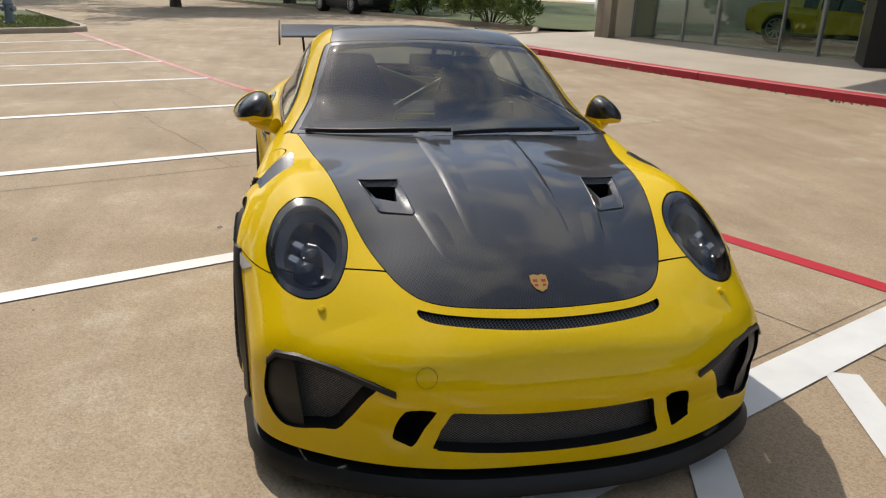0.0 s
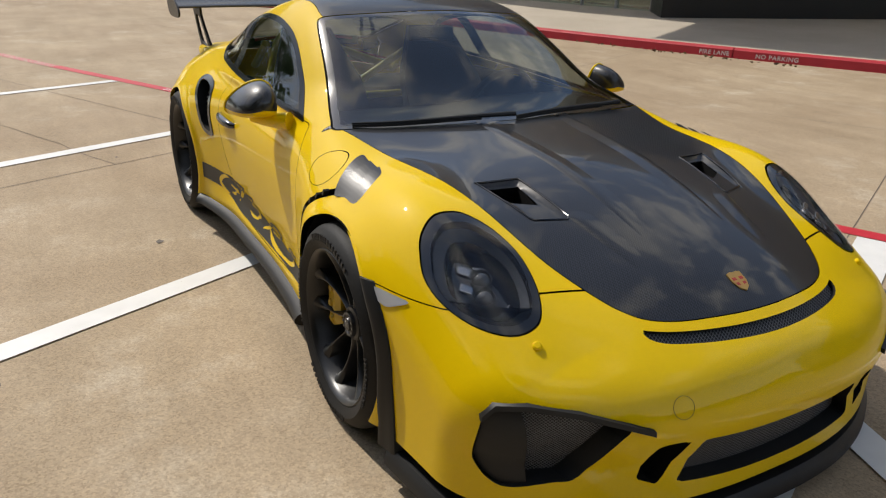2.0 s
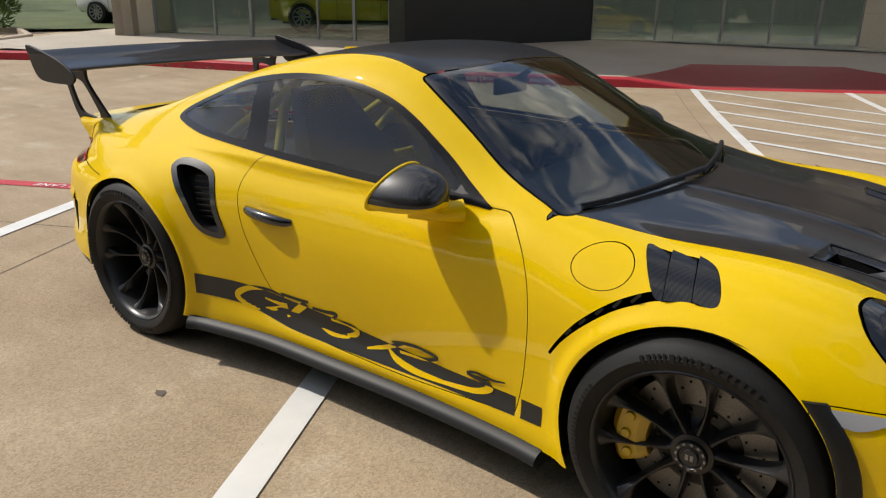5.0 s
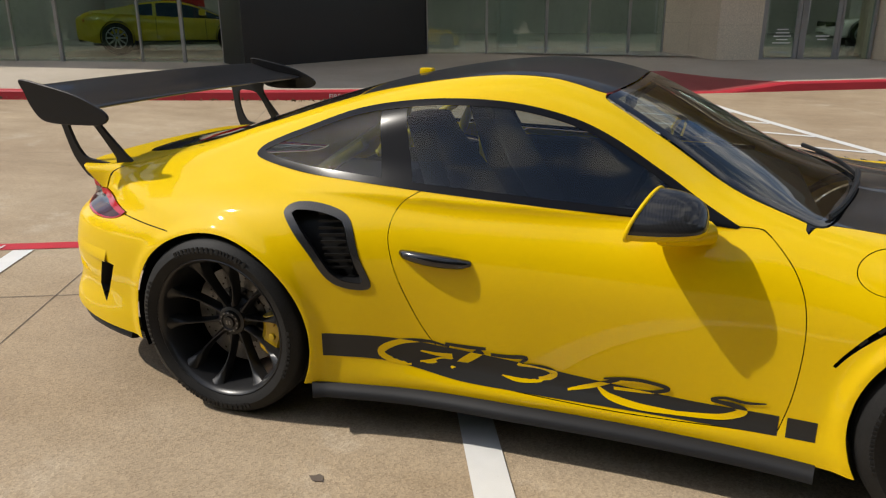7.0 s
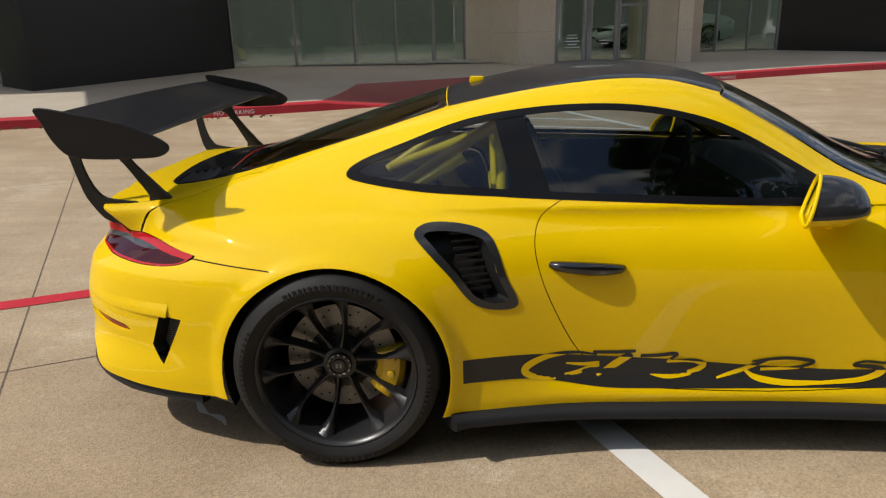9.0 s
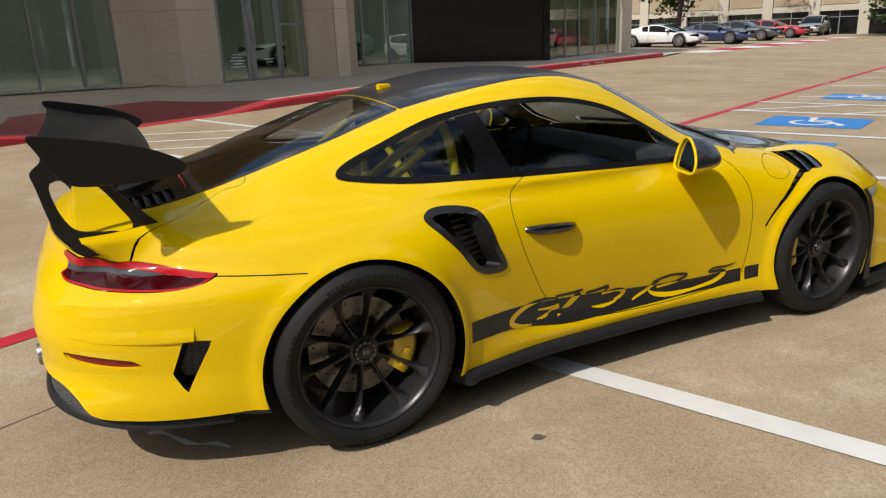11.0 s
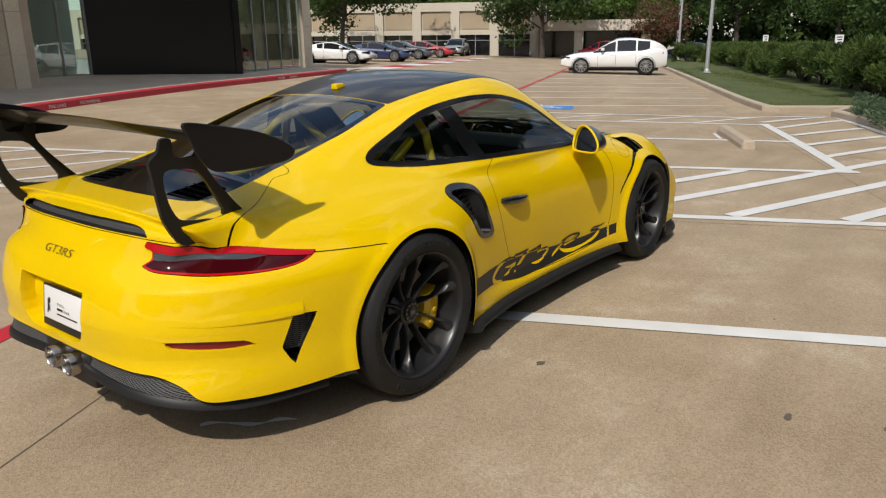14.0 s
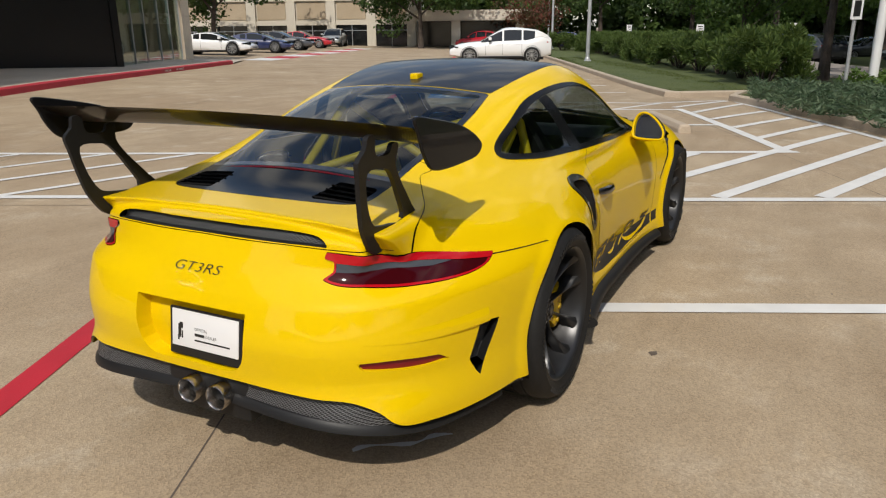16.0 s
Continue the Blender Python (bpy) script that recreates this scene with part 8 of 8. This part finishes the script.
for k, (p, q) in enumerate(((43, -25), (52, -24), (61, -26), (70, -24), (80, -22), (14, -27), (4, -25), (-7, -27), (-18, -25), (-30, -26), (90, -14), (88, -4), (92, 6), (95, 18), (96, 34))):
    copy_thing(low_oak if k % 2 else high_oak, stand(p + wood.random() * 3, q - wood.random() * 3, wood.random() * 360))
for k in range(14):
    copy_thing(high_oak if k % 3 else low_oak, stand(-35 + 11.0 * k + wood.random() * 4, -42 - wood.random() * 6, wood.random() * 360, 0.05) @ Matrix.Scale(1.1, 4))
for k, (p, q) in enumerate(((-35, 9.5), (-38, 17), (-52, 24), (-40, 27), (-31, -7), (-50, 2))):
    copy_thing(high_oak if k % 2 else oak, stand(p, q, 60 * k))

for k, (p, q) in enumerate(((-10, -22.5), (-1, -23.5), (7, -22.0), (-20, -24))):
    copy_thing(high_oak if k % 2 else low_oak, stand(p, q, 100 * k) @ Matrix.Scale(1.5, 4))
big_oak = tree("tree", stand(-13.0, -24.0, 0, 0.05), 17, 21.0, 9.0, 0.45, 3.2, 0.30, LEAF_OAK, 40000, "old broad dense oak across the street")
copy_thing(big_oak, stand(-4.5, -25.0, 130, 0.05)), copy_thing(high_oak, stand(-30.0, -21.0, 20, 0.05) @ Matrix.Scale(1.3, 4)), copy_thing(big_oak, stand(1.0, -20.8, 40, 0.05) @ Matrix.Scale(1.12, 4)), copy_thing(big_oak, stand(12.0, -24.5, 200, 0.05) @ Matrix.Scale(1.1, 4)), copy_thing(big_oak, stand(-24.0, -25.0, 250, 0.05))
woods = np.random.default_rng(9)
line_ = np.array([(u, -50.0, 0) for u in np.linspace(-50, 140, 110)] + [(104.0, u, 0) for u in np.linspace(-46, 60, 60)])
mid_ = [lot(u + woods.normal() * 1.5, w + woods.normal() * 2, 0.4 + 9.5 * woods.random()) for u, w, _ in np.repeat(line_, 7, 0)]
put("far_woods", leaves(woods, mid_, [2.4] * len(mid_), 120000, 0.50), LEAF_OAK, None, "dark wood closing the view beyond the street", False, None, "woods", "stuff")


def shrub(name, m, seed, rx, ry, h, count, size, mat, label, group="", upward=0.75, droop=0.0):
    """A dense shrub of pointed sprigs over short stems."""
    rng = np.random.default_rng(seed)
    t = empty(name, m, label, "shrub", group)
    bm = bmesh.new()
    cs, rs = [], []
    for k in range(42):
        a, e = rng.random() * 6.283, rng.random() ** 0.6
        k1 = 0.35 + 0.5 * rng.random()
        c = np.array((math.cos(a) * rx * k1 * (1 - 0.25 * e), math.sin(a) * ry * k1 * (1 - 0.25 * e), h * (0.12 + 0.72 * e)))
        cs.append(c), rs.append(min(rx, ry, h) * (0.20 + 0.10 * rng.random()))
        if k % 3 == 0:
            tube(bm, [(c[0] * 0.15, c[1] * 0.15, -0.05), tuple(c * (0.6, 0.6, 0.6)), tuple(c)], [0.025, 0.016, 0.006], 5)
    part("woody_base", bm, BARK, t)
    put("foliage", leaves(rng, cs, rs, count, size, 0.22, upward, 0.25), mat, t, "", False)
    return t


shrub("shrub", stand(18.0, -8.5, 0, 0.1), 21, 2.0, 1.5, 1.75, 12000, 0.085, LEAF_HEDGE, "large feathery evergreen shrub at the hedge's end")
h0 = shrub("hedge_shrub", stand(20.9, -8.9, 0, 0.1), 22, 1.5, 1.25, 1.55, 8000, 0.085, LEAF_HEDGE, "feathery evergreen hedge shrub on the grass strip", "hedge shrubs")
h1 = shrub("hedge_shrub", stand(23.3, -9.0, 0, 0.1), 23, 1.45, 1.2, 1.5, 8000, 0.085, LEAF_HEDGE, "feathery evergreen hedge shrub on the grass strip", "hedge shrubs")
for k in range(15):
    copy_thing(h0 if k % 2 else h1, stand(25.6 + 2.2 * k, -8.9 + 0.25 * math.sin(2.3 * k), 47 * k, 0.1))
shrub("shrub", stand(-17.6, 15.2, 0, 0.05), 24, 3.2, 1.6, 1.75, 12000, 0.09, LEAF_HEDGE, "wide dark evergreen bush beside the building")
copy_thing(h0, stand(-24.0, 16.6, 20, 0.05)), copy_thing(h1, stand(-32.0, 17.6, 90, 0.05))
copy_thing(h1, stand(54.5, -6.9, 90, 0.1))


def creeping(name, outline, h, count, size, mat, label, category, seed, aspect=0.2):
    """Low sprigs growing all over an outline (p, q): too many to count."""
    rng = np.random.default_rng(seed)
    o = np.array(outline, float)
    pts = np.zeros((0, 2))
    while len(pts) < count:
        c = o.min(0) + rng.random((count, 2)) * (o.max(0) - o.min(0))
        odd = np.zeros(count, bool)
        for a, b in zip(o, np.roll(o, -1, 0)):
            up = (a[1] > c[:, 1]) != (b[1] > c[:, 1])
            odd ^= up & (c[:, 0] < a[0] + (c[:, 1] - a[1]) * (b[0] - a[0]) / (b[1] - a[1] + 1e-12))
        pts = np.vstack([pts, c[odd]])
    pts = pts[:count]
    mound = 0.55 + 0.45 * np.sin(pts[:, 0] * 2.9 + 1.3 * np.sin(pts[:, 1] * 2.1)) * np.sin(pts[:, 1] * 3.3 + pts[:, 0])
    z = h * mound * rng.random(count) ** 0.5
    base = np.array([lot(p, q, 0.09) for p, q in pts])
    base[:, 2] += z
    t = rng.normal(size=(count, 3)) * (1, 1, 0.35) + (0, 0, 0.45)
    t /= np.linalg.norm(t, axis=1)[:, None]
    w = np.cross(t, rng.normal(size=(count, 3)))
    w /= np.linalg.norm(w, axis=1)[:, None]
    s = (size * (0.6 + 0.8 * rng.random(count)))[:, None]
    v = np.stack([base - t * s * 0.4, base + w * s * aspect, base + t * s * 1.4, base - w * s * aspect], 1).reshape(-1, 3)
    put(name, (v, np.arange(4 * count).reshape(-1, 4)), mat, None, label, False, None, category, "stuff")


creeping("juniper_cover", [(4.0, -5.40), (8.2, -5.25), (9.6, -5.35), (11.2, -5.7), (12.2, -5.9), (14.0, -7.2), (13.8, -9.6), (8.0, -9.8), (4.0, -9.6)], 0.42, 30000, 0.075, LEAF_JUNIPER, "grey-green creeping juniper spilling over the kerb", "ground cover", 31)
creeping("grass_tufts", [(13.3, -4.75), (40.0, -4.65), (40.0, -7.6), (19.0, -7.3), (14.8, -7.0)], 0.03, 26000, 0.04, BLADE, "short mown grass along the kerb", "grass", 32, 0.12)
creeping("grass_tufts", [(-19.2, -1.5), (-19.2, 1.4), (-19.7, 1.95), (-25.0, 2.05), (-25.0, -1.5)], 0.08, 9000, 0.08, BLADE, "unmown grass on the island", "grass", 33, 0.12)
creeping("flower_cover", [(10.0, -10.0), (17.0, -10.0), (17.0, -12.2), (10.0, -12.2)], 0.6, 9000, 0.07, LEAF_LIGHT, "leafy yellow-green bedding plants", "ground cover", 34, 0.45)
creeping("leaf_litter", [(-7.5, 9.72), (0.0, 9.3), (0.0, 9.12), (-7.5, 9.54)], 0.0, 110, 0.035, LITTER, "dry leaves along the red kerb", "leaves", 35, 0.5)


# ---- poles, signs, wheel stop ----
def light_pole(m, h, r, label):
    t = empty("light_pole", m, label, "pole")
    bm = bmesh.new()
    tube(bm, [(0, 0, 0.05), (0, 0, h * 0.5), (0, 0, h)], [r, r * 0.85, r * 0.6], 14)
    part("shaft", bm, GALVANISED, t, "", True)
    bm = bmesh.new()
    box(bm, (-r * 1.7, -r * 1.7, 0), (r * 1.7, r * 1.7, 0.06), None, 0.01)
    spun(bm, [(r * 1.35, 0.06), (r * 1.3, 0.14), (r * 1.0, 0.20)], 14, "z")
    part("base", bm, GALVANISED, t, "", True)
    bm = bmesh.new()
    box(bm, (-0.15, -0.2, h - 0.02), (0.6, 0.2, h + 0.14), None, 0.04)
    part("lamp_head", bm, GALVANISED, t, "", True)
    return t


for p, q in ((34.3, -5.8), (59.5, -6.6), (73.0, -7.6)):
    light_pole(stand(p, q, 0, 0.1), 8.5, 0.10, "tall grey light pole on the grass strip")
hydrant = empty("hydrant", stand(-21.4, 0.62, 40, 0.11), "grey-blue fire hydrant standing in the island grass", "hydrant")
bm = bmesh.new()
spun(bm, [(0.0, 0.0), (0.17, 0.0), (0.17, 0.04), (0.115, 0.05), (0.11, 0.50), (0.15, 0.52), (0.15, 0.56), (0.0, 0.56)], 18, "z")
part("barrel", bm, HYDRANT, hydrant, "", True)
bm = bmesh.new()
spun(bm, [(0.13, 0.56), (0.12, 0.63), (0.08, 0.69), (0.03, 0.71), (0.03, 0.76), (0.0, 0.76)], 18, "z")
part("bonnet_cap", bm, HYDRANT, hydrant, "domed cap", True)
for turn_ in (0, 90, 180):
    bm = bmesh.new()
    spun(bm, [(0.055, 0.08), (0.055, 0.17), (0.075, 0.17), (0.075, 0.21), (0.0, 0.21)], 14, "x", pose(0, 0, 0.40, 0, 0, turn_))
    part("outlet", bm, HYDRANT, hydrant, "capped outlet", True)
flag = empty("flagpole", stand(16.4, -10.8, 0, 0.1), "thick white flagpole with a halyard", "pole")
bm = bmesh.new()
tube(bm, [(0, 0, 0), (0, 0, 5), (0, 0, 11)], [0.125, 0.11, 0.06], 18)
part("shaft", bm, CAR_WHITE, flag, "", True)
bm = bmesh.new()
tube(bm, [(0.14, 0.03, 1.2), (0.15, 0.03, 4.0), (0.12, 0.02, 10.5)], 0.012, 5)
box(bm, (0.11, -0.015, 1.15), (0.17, 0.06, 1.35))
part("halyard", bm, GALVANISED, flag)


def sign(m, h, w, tall, label, r=0.03):
    t = empty("road_sign", m, label, "sign")
    bm = bmesh.new()
    tube(bm, [(0, 0, 0), (0, 0, h)], r, 8)
    part("post", bm, GALVANISED, t, "", True)
    bm = bmesh.new()
    box(bm, (-0.05, -w / 2, h - tall), (-0.035, w / 2, h), None, 0.003)
    board = part("board", bm, WHITE_PLASTIC, t, "white sign board")
    for k in range(3):
        bm = bmesh.new()
        box(bm, (-0.054, -w * 0.32, h - tall * (0.28 + 0.24 * k)), (-0.050, w * (0.32 - 0.1 * k), h - tall * (0.18 + 0.24 * k)))
        part("print_bar", bm, BLACK, board)
    return t


bm = bmesh.new()
post = empty("sign_post", stand(14.2, -9.0, 0, 0.1), "grey sign post with a small dark panel", "sign")
tube(bm, [(0, 0, 0), (0, 0, 3.4)], 0.045, 10)
part("post", bm, GALVANISED, post, "", True)
bm = bmesh.new()
box(bm, (-0.075, -0.13, 1.75), (-0.05, 0.13, 2.25), None, 0.004)
part("board", bm, WHITE_PLASTIC, post, "white board")
bm = bmesh.new()
box(bm, (-0.082, -0.08, 1.82), (-0.076, 0.08, 2.18))
part("print_bar", bm, BLACK, post)
for p, q, h in ((30.0, -14.2, 2.0), (45.0, -14.5, 2.1), (72.0, -15.5, 2.2), (21.0, -15.5, 2.1)):
    sign(stand(p, q, 8, 0.05), h, 0.5, 0.6, "small white road sign on a thin post")

stop = bmesh.new()
rows_ = []
for x, k in ((-0.93, 0.80), (-0.90, 1.0), (0.90, 1.0), (0.93, 0.80)):
    rows_.append([stop.verts.new((x, y * k, z * (k if z > 0.05 else 1))) for y, z in ((-0.10, 0.0), (-0.095, 0.06), (-0.065, 0.115), (-0.045, 0.125), (0.045, 0.125), (0.065, 0.115), (0.095, 0.06), (0.10, 0.0))])
for a, b in zip(rows_, rows_[1:]):
    for j in range(8):
        stop.faces.new((a[j], a[(j + 1) % 8], b[(j + 1) % 8], b[j]))
stop.faces.new(rows_[0]), stop.faces.new(rows_[-1][::-1])
ob = part("wheel_stop", stop, KERB, None, "worn tan concrete wheel stop in a stall", False, "wheel stop")
ob.matrix_basis = stand(7.05, -2.9, 2)
